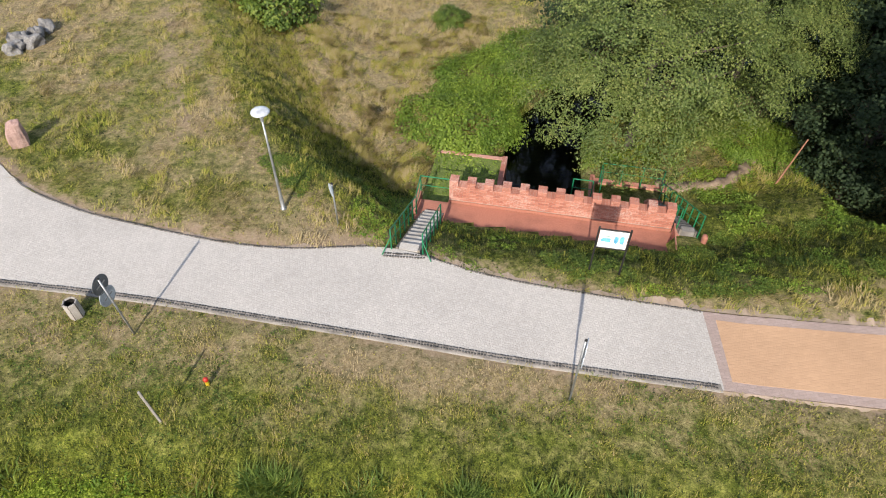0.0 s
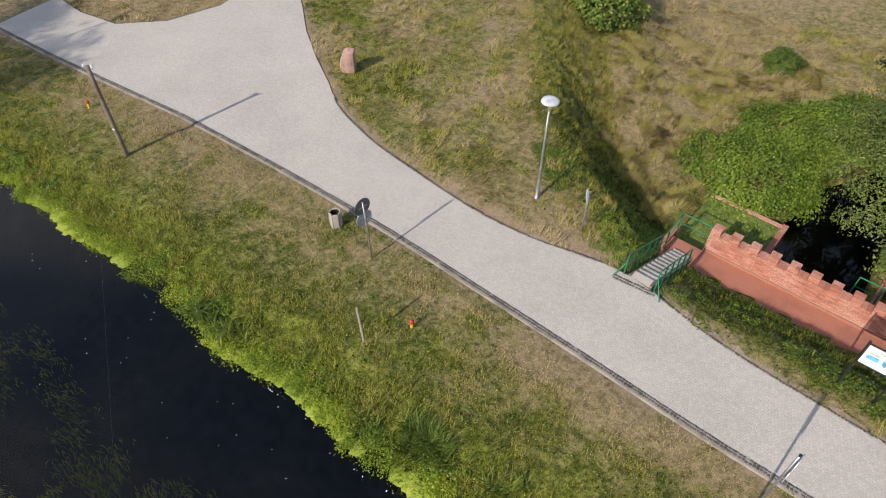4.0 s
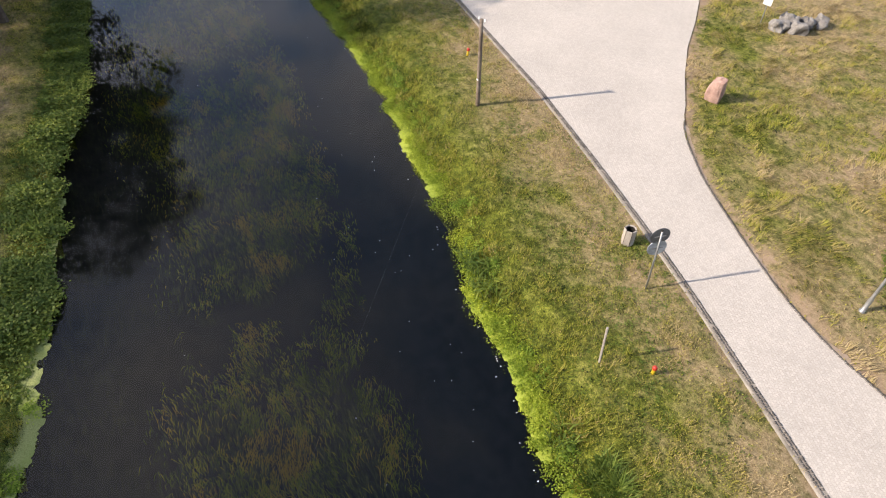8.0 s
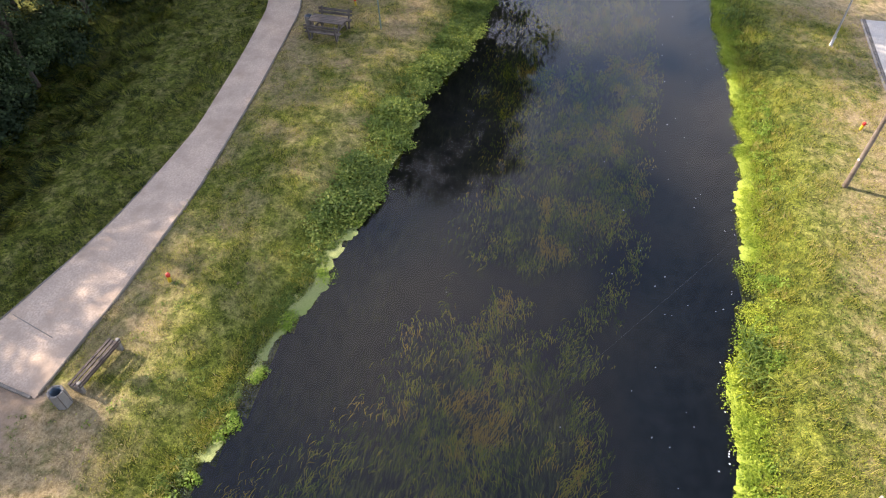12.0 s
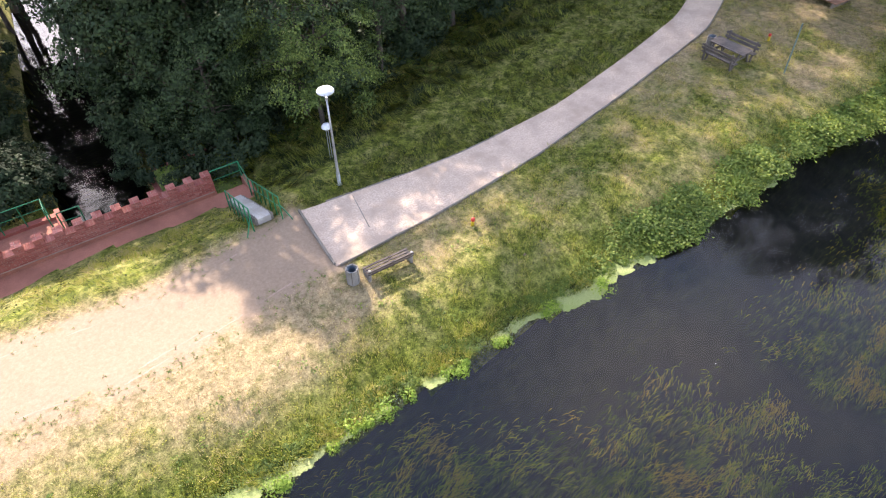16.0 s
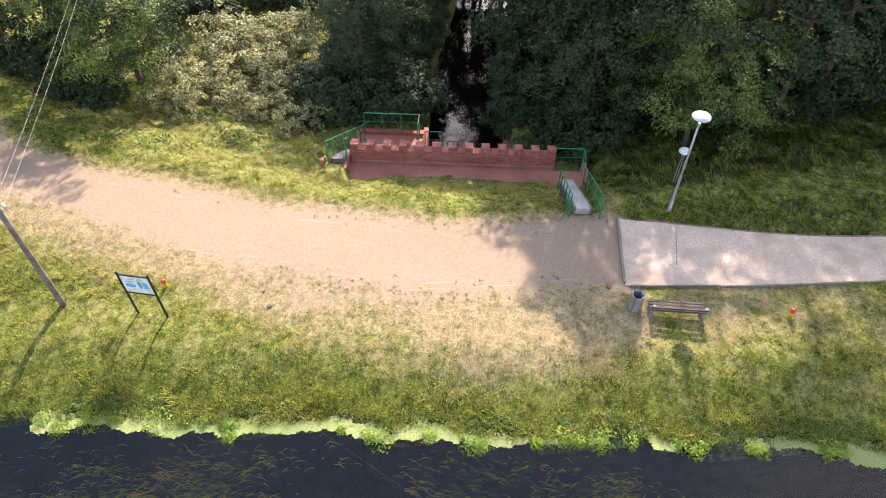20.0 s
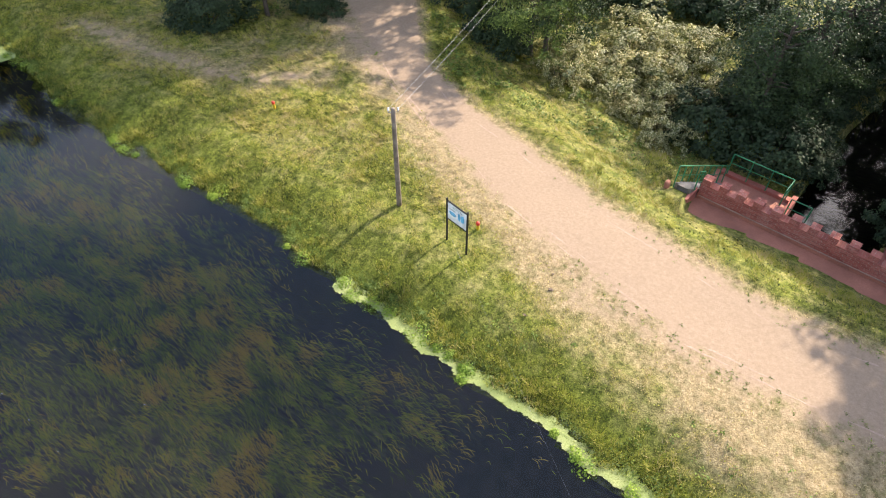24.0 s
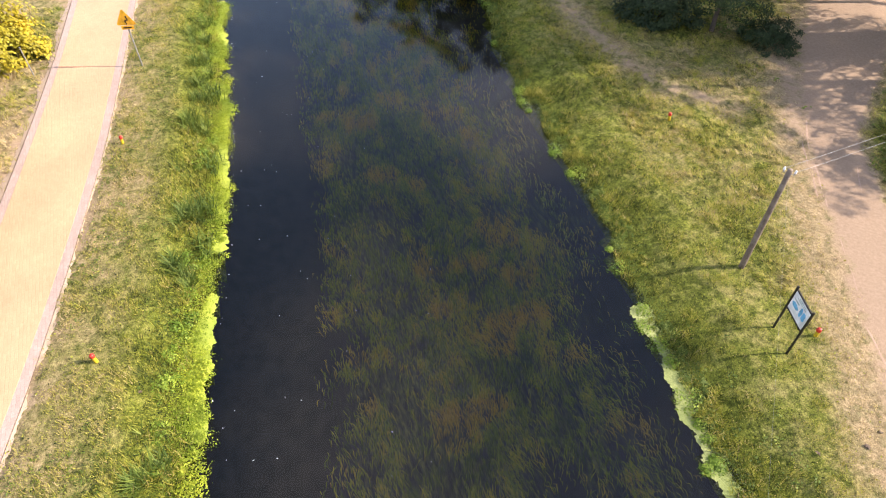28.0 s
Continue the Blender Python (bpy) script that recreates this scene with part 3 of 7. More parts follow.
def cover(x, y):
    """Masks of dry, lush and bare ground."""
    dn, ds = y - shore_n(x), shore_s(x) - y
    dry = 0.57 + 0.9 * (fbm(x, y, 3.4, 11) - 0.5) + 0.9 * (fbm(x, y, 1.1, 12) - 0.5) + 0.4 * (fbm(x, y, 0.45, 13) - 0.5)
    rn = np.interp(x, RN_X, RN_Y) - y
    dry = np.where((dn > 0) & (rn > 0), dry * np.clip(0.08 + (dn - 1.5) / 4.0, 0, 1.0) + 0.25 * np.clip(1 - rn / 2.5, 0, 1), dry)
    dry = np.where((dn > 1.6) & (rn > 0), dry + 0.16 * np.clip((x - 3) / 6, 0, 1), dry)
    dry = np.where((y > 0) & (to_line(x, y, VN) > 0), dry * 0.45 + 0.4 * np.clip((y - 20.5) / 3, 0, 1) * np.clip((1.5 - x) / 2, 0, 1) + 0.5 * np.clip((y - 27) / 2, 0, 1), dry)
    dry = np.where((y > 0) & (y > 14.5) & (x < 3), 0.76 + 0.8 * (dry - 0.55) + 0.75 * (fbm(x, y, 5.5, 15) - 0.5), dry)
    dry = np.where((y < 0) & (x < 0), dry * np.clip(0.35 + (ds - 1.2) / 3.5, 0, 1) , dry)
    dry = np.where((y < 0) & (x >= 0), dry * np.clip((ds - 1.0) / 4.5, 0, 1) * np.interp(x, [0, 4, 9], [1, 0.9, 0.6]), dry)
    sv = to_line(x, y, VS)
    dry = np.where((y < 0) & (sv > -0.6) & (x < -7), 0.30 + 0.4 * (fbm(x, y, 2.0, 14) - 0.5), dry)
    dry = np.where((y < 0) & (sv > 0.0) & (x >= -7), 0.2, dry)
    dry = np.where((y < 0) & (x < -6) & (y > -13.2), 0.8 * dry + 0.16 * np.clip((ds - 2.2) / 1.2, 0, 1), dry)
    dry = dry + 0.8 * np.clip(1.3 - np.hypot((x + 1.0) / 3.4, (y - 10.1 + 0.22 * (x + 1.0)) / 0.95), 0, 1) * (rn > -0.2)
    dry = np.where((y < np.interp(x, PF_X, PF_Y)) & (x < -7.5) & (x > -45), np.minimum(dry * 0.3, 0.12), dry)
    vn = to_line(x, y, VN)
    dry = np.where((y > 0) & (x < 0.5) & (vn > -0.6) & (vn < 3.4), dry * 0.35, dry)
    dry = np.where((y > 0) & (x >= 0.5) & (vn > -0.6) & (y < 20), dry * 0.4, dry)
    lush = np.clip(1 - np.where(dn > 0, dn / 2.6, ds / 1.8), 0, 1) * 0.9
    lush = np.where((dn < 0) & (ds < 0), 0.2, lush)
    dd = to_line(x, y, DN)
    df = to_line(x, y, DF)
    by = np.maximum(dd + 0.4 * np.clip((x - 5) / 3, 0, 1), -2.0 * df)
    dry = np.where((y < 0) & (x > -7.3) & (sv < 0.6), dry * np.where(df < 0, 0.4, 1) + 0.9 * np.clip(1.1 - np.maximum(dd * np.interp(x, [0, 3.5, 8, 30], [0.9, 1.0, 2.2, 2.4]), -4.5 * df) / 2.7, 0, 1), dry)
    sand = np.where((y < 0) & (x > -7.3), np.clip(0.50 - 0.28 * by * np.interp(x, [0, 4, 9, 30], [1, 1, 2, 2]), 0, 1), 0)
    sand = np.where((y < 0) & (x > -7.2) & (x < 4), np.maximum(sand, np.clip(0.50 - 0.2 * np.abs(y + 12.8), 0, 0.5)), sand)
    pn = np.abs(to_line(x, y, [(-15.5, 36.5), (-13.7, 31.4), (-12.0, 25.8), (-10.2, 21.7), (-8.7, 19.4), (-7, 16.5)]))
    sand = np.where(y > 0, np.clip(0.50 - 0.45 * pn, 0, 1) * np.clip((y - 16) / 5, 0.3, 1), sand)
    for line, much in (([(23.0, -23.1), (18.9, -20.9), (16.1, -19.1)], 0.58), ([(31.8, -14.8), (26.9, -14.8), (23.3, -15.1), (21.3, -15.6), (18.9, -17.8)], 0.5)):
        tr = np.abs(to_line(x, y, line))
        sand = np.where(y < 0, np.maximum(sand, np.clip(much + 0.08 - 0.55 * tr, 0, much - 0.04)), sand)
        dry = np.where(y < 0, dry + 0.5 * np.clip(1 - tr / 1.6, 0, 1), dry)
    dry = np.where((x < -24) & (y > 16), dry + 0.55, dry)
    fe = np.abs(to_line(x, y, [(-15.2, 18.0), (-18.2, 20.45), (-20.2, 22.3), (-22.0, 24.3), (-24, 26.3), (-30, 32)]))
    sand = np.where(y > 0, np.maximum(sand, np.clip(0.66 - 0.55 * fe, 0, 1)), sand)
    rim = np.abs(to_line(x, y, RIM))
    sand = np.where(y > 0, np.maximum(sand, np.clip(0.75 - 1.2 * rim, 0, 1)), sand)
    e = np.minimum(np.abs(y - np.interp(x, RN_X, RN_Y)), np.where(x > -16.3, 0.62 * np.abs(y - np.interp(x, RF_X, RF_Y)) - 0.08, 9))
    sand = np.where((y > 0) & (x > -34) & (x < 60), np.maximum(sand, np.clip(0.62 - 0.7 * e, 0, 1) * 0.9), sand)
    # in the canal the first mask says how much weed covers the bed
    across = np.clip(-ds / np.maximum(shore_n(x) - shore_s(x), 0.1), 0, 1)
    across = across - 0.22 * np.clip((-5 - x) / 4, 0, 1) * np.clip((30 + x) / 10, 0.3, 1) * (across < 0.55)
    weedy = np.interp(across, [0, 0.06, 0.2, 0.64, 0.74, 1.0], [0.15, 0.35, 1.0, 1.0, 0.0, 0.0]) * np.clip((0.6 * fbm(x, y, 3.2, 51) + 0.4 * fbm(x, y, 0.9, 52) - 0.33) / 0.22, 0, 1)
    dry = np.where((dn < 0) & (ds < 0), weedy, dry)
    return np.clip(dry, 0, 1), np.clip(lush, 0, 1), np.clip(sand, 0, 1)


def axis(lo, hi, step, far):
    a = list(np.arange(lo, hi + 1e-6, step))
    g, d = [], step
    v = hi
    while v < far:
        d *= 1.45
        v += d
        g.append(v)
    h, d = [], step
    v = lo
    while v > -far:
        d *= 1.45
        v -= d
        h.append(v)
    return np.array(h[::-1] + a + g)


gx, gy = axis(-46, 46, 0.3, 1800), axis(-44, 46, 0.25, 1800)
GX, GY = np.meshgrid(gx, gy)
GZ = height(GX, GY)
idx = np.arange(GX.size).reshape(GX.shape)
quads = np.stack([idx[:-1, :-1], idx[:-1, 1:], idx[1:, 1:], idx[1:, :-1]], -1).reshape(-1, 4)
ground = raw("ground", np.stack([GX, GY, GZ], -1).reshape(-1, 3), quads, M_GROUND)
ground.data.polygons.foreach_set("use_smooth", [True] * len(ground.data.polygons))
cd, cl, cs = cover(GX.ravel(), GY.ravel())
att = ground.data.attributes.new("cover", 'FLOAT_COLOR', 'POINT')
att.data.foreach_set("color", np.stack([cd, cl, cs, np.ones_like(cd)], -1).astype(np.float32).ravel())
ground.data.materials.append(M_BED)
fz = GZ.ravel()[quads].max(1)
ground.data.polygons.foreach_set("material_index", ((fz < WATER_Z - 0.12) & (np.abs(GY.ravel()[quads[:, 0]] + 1) < 14) | (fz < -3.25) & (np.abs(to_line(GX.ravel(), GY.ravel(), STREAM_N))[quads[:, 0]] < 3) | (fz < -3.25) & (GY.ravel()[quads[:, 0]] < 0)).astype(np.int32))
tagged(ground, "meadow ground, patchy green and sun-dried grass", "ground", kind="structure")


def in_poly(x, y, pts):
    """Which points lie inside an outline."""
    hit = np.zeros(x.shape, bool)
    for (ax, ay), (bx, by) in zip(pts, pts[1:] + pts[:1]):
        if ay != by:
            hit ^= ((ay > y) != (by > y)) & (x < (bx - ax) * (y - ay) / (by - ay) + ax)
    return hit


def sheet(name, outline, z, material, label, category="", kind="structure", thick=0.1, top=None):
    """A slab from its outline in plan."""
    bm = bmesh.new()
    vs = [bm.verts.new((x, y, z)) for x, y in outline]
    es = [bm.edges.new((a, b)) for a, b in zip(vs, vs[1:] + vs[:1])]
    bmesh.ops.triangle_fill(bm, edges=es, use_beauty=True)
    r = bmesh.ops.extrude_face_region(bm, geom=bm.faces[:])
    for v in [g for g in r["geom"] if isinstance(g, bmesh.types.BMVert)]:
        v.co.z -= thick
    return tagged(part(name, bm, material, None), label, category, kind=kind)


def smooth_line(xs, ys, step=0.5, lo=None, hi=None):
    lo, hi = xs[0] if lo is None else lo, xs[-1] if hi is None else hi
    q = np.linspace(lo, hi, max(2, int(abs(hi - lo) / step)))
    y = np.interp(q, xs, ys)
    k = np.array([1, 2, 3, 2, 1]) / 9
    y2 = np.convolve(np.pad(y, 2, mode='edge'), k, 'valid')
    y2[0], y2[-1] = y[0], y[-1]
    return list(zip(q, y2))


# water of the canal and of the stream on both sides
wv = [(x, np.interp(x, NX, NY) + 1.2, WATER_Z) for x in np.linspace(-300, 300, 121)] + [(x, np.interp(x, SX, SY) - 1.2, WATER_Z) for x in np.linspace(-300, 300, 121)]
wf = [(i + 121, i + 122, i + 1, i) for i in range(120)]
tagged(raw("canal_water", wv, wf, M_WATER), "dark calm canal water with weed below the surface", "water", kind="structure")
for nm, st in (("stream_north", STREAM_N), ("stream_south", STREAM_S)):
    pts = []
    for i in range(len(st)):
        a, b = Vector(st[max(0, i - 1)]), Vector(st[min(len(st) - 1, i + 1)])
        n = Vector((-(b - a).y, (b - a).x)).normalized() * 2.6
        p = Vector(st[i])
        pts += [(p.x + n.x, p.y + n.y, STREAM_Z), (p.x - n.x, p.y - n.y, STREAM_Z)]
    tagged(raw(nm, pts, [(2 * i, 2 * i + 1, 2 * i + 3, 2 * i + 2) for i in range(len(st) - 1)], M_STREAM), "still black water of the shaded stream", "water", kind="structure")

# paved road on the north bank, fork towards the north-west
near = smooth_line(RN_X, RN_Y, 0.8, -34, 7.75)
far = smooth_line(RF_X, RF_Y, 0.5, -16.3, 7.95)
fork_e = [(-18.2, 20.45), (-20.2, 22.3), (-22.0, 24.3), (-24, 26.3), (-30, 32), (-38, 40)]
fork_w = [(-46, 37), (-36, 30.5), (-27.5, 26.5), (-26.0, 24.5), (-25.8, 22.3), (-26.9, 19.7), (-28.9, 18.2), (-31.5, 18.2), (-34, 18.8)]
ROAD = near + far[::-1] + fork_e + fork_w
sheet("road_setts", ROAD, 0.015, M_SETTS, "pale granite sett paving of the road, worn smooth", "road")
n2 = smooth_line(RN_X, RN_Y, 1.0, 7.75, 60)
f2 = smooth_line(RF_X, RF_Y, 1.0, 7.95, 60)
ins = lambda p, d: [(x, y + d) for x, y in p]
sheet("road_yellow", [(n2[0][0] + 0.3, n2[0][1] + 0.26)] + ins(n2[1:], 0.30) + ins(f2[1:], -0.30)[::-1] + [(f2[0][0] + 0.3, f2[0][1] - 0.33)], 0.020, M_YELLOW, "cycle path of yellow concrete pavers", "road")
sheet("road_border", n2 + f2[::-1], 0.012, M_RED, "pinkish paver border and dusty edge of the cycle path", "road")
"""Sand-gravel paths of the south bank."""
sheet("path_gravel", smooth_line(PN_X, PN_Y, 0.6) + smooth_line(PF_X, PF_Y, 0.6)[::-1], 0.012, M_GRAVEL, "pale trodden gravel footpath between timber edgings", "path")

# ---- brick crossing, the same on both banks ----


def crossing(fr, side):
    (ox, oy), e, n = fr

    def W(u, v, z):
        return Vector((ox + u * e[0] + v * n[0], oy + u * e[1] + v * n[1], z))
    basis = Matrix(((e[0], n[0], 0, ox), (e[1], n[1], 0, oy), (0, 0, 1, 0), (0, 0, 0, 1)))
    L, T = 8.35, 0.38
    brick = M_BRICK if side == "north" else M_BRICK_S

    def lbox(bm, u0, u1, v0, v1, z0, z1, mat=0):
        vs = [bm.verts.new(basis @ Vector(p)) for p in [(u0, v0, z0), (u1, v0, z0), (u1, v1, z0), (u0, v1, z0), (u0, v0, z1), (u1, v0, z1), (u1, v1, z1), (u0, v1, z1)]]
        for q in ((0, 1, 2, 3), (4, 5, 6, 7), (0, 1, 5, 4), (1, 2, 6, 5), (2, 3, 7, 6), (3, 0, 4, 7)):
            bm.faces.new([vs[i] for i in q]).material_index = mat

    lit = "sunlit pinkish-red" if side == "north" else "shaded dark red"
    wall = empty("crenellated_wall", Matrix.Identity(4), lit + " brick parapet wall with battlements above the stream", "wall")
    zc = TERR_Z + (0.84 if side == "north" else 0.70)
    bm = bmesh.new()
    lbox(bm, 0.008, L - 0.008, 0.008, T - 0.008, -3.9, zc - 0.008)
    part("core", bm, M_MORTAR, wall)
    # ledge at the foot
    bm = bmesh.new()
    lbox(bm, -0.02, L + 0.02, -0.035, 0.0, TERR_Z, TERR_Z + 0.12)
    part("plinth", bm, M_TERRA, wall, "weathered red plinth")
    # merlons of laid bricks
    bm = bmesh.new()
    for i in range(76):
        lbox(bm, i * 0.11 + 0.004, min(i * 0.11 + 0.106, L), -0.006, T + 0.006, zc - 0.06, zc + 0.003 * (i % 3))
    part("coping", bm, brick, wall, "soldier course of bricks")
    cnt, mw, mh = 13, 0.33, 0.25
    for i in range(cnt):
        u0 = i * (L - mw) / (cnt - 1)
        bm = bmesh.new()
        lbox(bm, u0 + 0.012, u0 + mw - 0.012, 0.012, T - 0.012, zc - 0.03, zc + mh - 0.012, 1)
        for c in range(4):
            z0 = zc + 0.004 + c * mh / 4
            h = mh / 4 - 0.010
            cut = mw * (0.62 if c % 2 else 0.38)
            for a, b in ((0, cut - 0.005), (cut + 0.005, mw)):
                lbox(bm, u0 + a, u0 + b, 0, T * 0.48, z0, z0 + h)
                lbox(bm, u0 + a, u0 + b, T * 0.52, T, z0, z0 + h)
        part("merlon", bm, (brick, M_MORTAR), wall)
    # bricks of the front face: alike pieces share a mesh
    bl, bh, gap = 0.25, 0.065, 0.012
    me = None
    rest = bmesh.new()
    rows = int((zc - TERR_Z - 0.12) / (bh + gap))
    k = 0
    for r in range(rows):
        z = zc - 0.002 - (r + 1) * (bh + gap) + gap
        start = 0.0 if r % 2 == 0 else -0.5 * (bl + gap)
        u = start
        while u < L - 0.02:
            a, b = max(u, 0.0), min(u + bl, L)
            if b - a > 0.2 and k < 300:
                if me is None:
                    bm = bmesh.new()
                    box(bm, (0, 0, 0), (bl, 0.05, bh))
                    tmp = part("brick", bm, brick, wall)
                    me = tmp.data
                    ob = tmp
                else:
                    ob = new("brick", me)
                    ob.parent = wall
                c = W((u + u + bl) / 2, 0.021 + rng.uniform(-0.004, 0.004), z + bh / 2)
                ob.matrix_basis = pose(c.x, c.y, c.z, 0, rng.uniform(-0.5, 0.5), math.degrees(math.atan2(e[1], e[0])))
                k += 1
            elif b - a > 0.03:
                lbox(rest, a, b, -0.004, 0.05, z, z + bh)
            u += bl + gap
    for r in range(28):
        z = zc - 0.002 - (r + 1) * (bh + gap) + gap
        u = 0.0 if r % 2 == 0 else -0.5 * (bl + gap)
        while u < L - 0.02:
            a, b = max(u, 0.0), min(u + bl, L)
            if b - a > 0.03:
                lbox(rest, a, b, T - 0.05, T + 0.004, z, z + bh)
            u += bl + gap
        for a, b in ((0.0, 0.17), (0.185, T)):
            lbox(rest, -0.004, 0.05, a, b, z, z + bh)
            lbox(rest, L - 0.05, L + 0.004, a, b, z, z + bh)
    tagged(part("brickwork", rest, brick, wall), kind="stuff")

    terr = empty("terrace", Matrix.Identity(4), "red clinker terrace strip at the foot of the parapet", "terrace", kind="structure")
    bm = bmesh.new()
    lbox(bm, -1.15, L + 0.05, -1.55 if side == "north" else -1.15, -0.04, TERR_Z - 0.25, TERR_Z)
    part("paving", bm, M_TERRA, terr)
    bm = bmesh.new()
    lbox(bm, L + 0.052, L + 0.20, -1.35 if side == "north" else -0.95, -0.02, TERR_Z - 0.3, TERR_Z + 0.45)
    part("end_wall", bm, brick, terr)
    # small landing wall beside the steps
    bm = bmesh.new()
    lbox(bm, -1.35, -1.15, -0.9, 0.35, TERR_Z - 0.6, TERR_Z + 0.16)
    part("side_wall", bm, M_TERRA, terr)

    low = empty("lower_platform", Matrix.Identity(4), "sunken red brick platform beside the stream", "platform", kind="structure")
    bm = bmesh.new()
    lbox(bm, 5.65, 8.9, T + 0.01, 4.0, -3.9, LOW)
    part("slab", bm, M_TERRA, low)
    bm = bmesh.new()
    lbox(bm, 5.65, 8.7, 3.72, 4.0, LOW, LOW + 0.14)
    part("edge_wall", bm, brick, low)
    bm = bmesh.new()
    lbox(bm, 5.45, 5.65, 1.6, 4.0, -3.9, LOW + 0.3)
    part("bank_wall", bm, brick, low)
    grass_bed = empty("planted_abutment", Matrix.Identity(4), "grass-topped abutment edged with red brick", "abutment", kind="structure")
    bm = bmesh.new()
    lbox(bm, -1.3, 1.6, T + 0.01, 4.0, -3.9, -2.30)
    part("fill", bm, M_BANKSOIL, grass_bed)
    bm = bmesh.new()
    lbox(bm, 1.6, 1.82, T + 0.01, 4.2, -3.9, -2.2 if side == "north" else -2.75)
    part("brick_edge", bm, brick, grass_bed)
    bm = bmesh.new()
    lbox(bm, -1.3, 1.6, 4.0, 4.2, -3.9, -2.27)
    part("brick_edge", bm, brick, grass_bed)

    def flight(name, pu, pv, u_shift, z0, z1, width, count, label, stone=M_STEP):
        st = empty(name, Matrix.Identity(4), label, "stairs")
        v0, v1 = pv
        run, rise = (v1 - v0) / count, (z0 - z1) / count
        for i in range(count):
            uc = pu + u_shift * (i + 0.5) / count
            bm = bmesh.new()
            lbox(bm, uc - width / 2, uc + width / 2, v0 + i * run, v0 + (i + 1) * run - 0.004, z0 - (i + 1) * rise - 0.13, z0 - i * rise - (0.0 if i == 0 else 0.0))
            bmesh.ops.recalc_face_normals(bm, faces=bm.faces)
            part("step", bm, stone, st)
        for sgn in (-1, 1):
            bm = bmesh.new()
            vs = []
            for a, dz in ((0.0, -0.35), (0.0, 0.06), (1.0, 0.06), (1.0, -0.35)):
                uc = pu + u_shift * a + sgn * (width / 2 + 0.045)
                for du in (-0.04, 0.04):
                    vs.append(bm.verts.new(W(uc + du, v0 + (v1 - v0) * a, z0 + (z1 - z0) * a + dz)))
            for i in range(4):
                j = (i + 1) % 4
                bm.faces.new((vs[2 * i], vs[2 * i + 1], vs[2 * j + 1], vs[2 * j]))
            bm.faces.new(vs[0::2])
            bm.faces.new(vs[1::2])
            part("stringer", bm, M_KERB, st, "mossy grey side stringer")
        return st
    flight("stairs", -0.58, (-4.25 if side == "north" else -4.0, -0.75), 0.1, 0.02, TERR_Z, 0.64 if side == "north" else 0.48, 11, "narrow concrete steps down to the brick terrace")
    # lower flight in darker concrete that stands for the shade over it
    flight("stairs", 8.82, (-0.6, 2.9), -0.55, -0.85, LOW, 0.46, 13, "concrete steps down to the sunken platform, coloured dark for shade", M_CONCD)

    def rail(pts, posts, label, h=0.9, mid=0.45, r=0.024):
        """Two-bar handrail along floor points (u, v, z)."""
        rl = empty("handrail", Matrix.Identity(4), label, "railing", "green handrails")
        P = [W(*p) for p in pts]
        up = Vector((0, 0, 1))
        for a, b in zip(P, P[1:]):
            bm = bmesh.new()
            tube(bm, a + up * h, b + up * h, r, seg=8)
            part("top_bar", bm, M_GREEN, rl)
            bm = bmesh.new()
            tube(bm, a + up * mid, b + up * mid, r * 0.7, seg=6)
            part("middle_bar", bm, M_GREEN, rl)
        for i, (a, b) in enumerate(zip(P, P[1:])):
            c = posts[i]
            for j in range(c + (1 if i == len(P) - 2 else 0)):
                q = a.lerp(b, j / c)
                bm = bmesh.new()
                tube(bm, q - up * 0.15, q + up * h, r, seg=8)
                part("post", bm, M_GREEN, rl)
        return rl
    z0 = 0.0
    lab = "green painted steel handrail of the brick crossing"
    rail([(-1.12, -4.3, z0), (-1.10, -0.9, TERR_Z), (-1.18, 0.28, TERR_Z), (-0.02, 0.28, TERR_Z)], (6, 1, 1), lab)
    rail([(-0.06, -4.3, z0), (-0.04, -1.5, TERR_Z + 0.3)], (5,), lab)
    for u in (-1.12, -0.06):
        st = empty("rail_strut", Matrix.Identity(4), "slanting green strut at the head of the handrail", "strut")
        bm = bmesh.new()
        tube(bm, W(u, -4.3, 0.55), W(u + (0.35 if u > -1 else -0.25), -4.62, -0.02), 0.02, seg=8)
        part("bar", bm, M_GREEN, st)
    rail([(9.12, -0.75, -0.80), (8.36, 3.2, LOW)], (8,), lab)
    rail([(8.46, -0.3, -1.05), (8.46, 0.4, -1.45)], (1,), lab, 0.95)
    rail([(8.4, 3.7, LOW + 0.3), (5.85, 3.7, LOW + 0.3), (5.85, 2.8, LOW + 0.3)], (3, 1), lab)
    rail([(4.7, 2.5, LOW + 0.25), (5.5, 2.5, LOW + 0.25)], (1,), lab, 0.9)
    # pier at the head of the lower steps
    pier = empty("brick_pier", Matrix.Identity(4), "low rounded red pier beside the lower steps", "pier")
    bm = bmesh.new()
    lbox(bm, 9.22, 9.42, -1.05, -0.78, -1.5, -0.62)
    ob = part("body", bm, M_TERRA, pier)
    bev = ob.modifiers.new("bevel", 'BEVEL')
    bev.width, bev.segments = 0.1, 3
    return W


M_BANKSOIL = surf("abutment_turf", (0.09, 0.13, 0.025), (0.20, 0.24, 0.05), 1.0, 14.0, 0.95, bump=0.6, dist=0.04)
crossing(FRAME_N, "north")
crossing(FRAME_S, "south")

# ---- edgings ----


def zg(x, y):
    return float(height(np.array([x]), np.array([y]))[0])


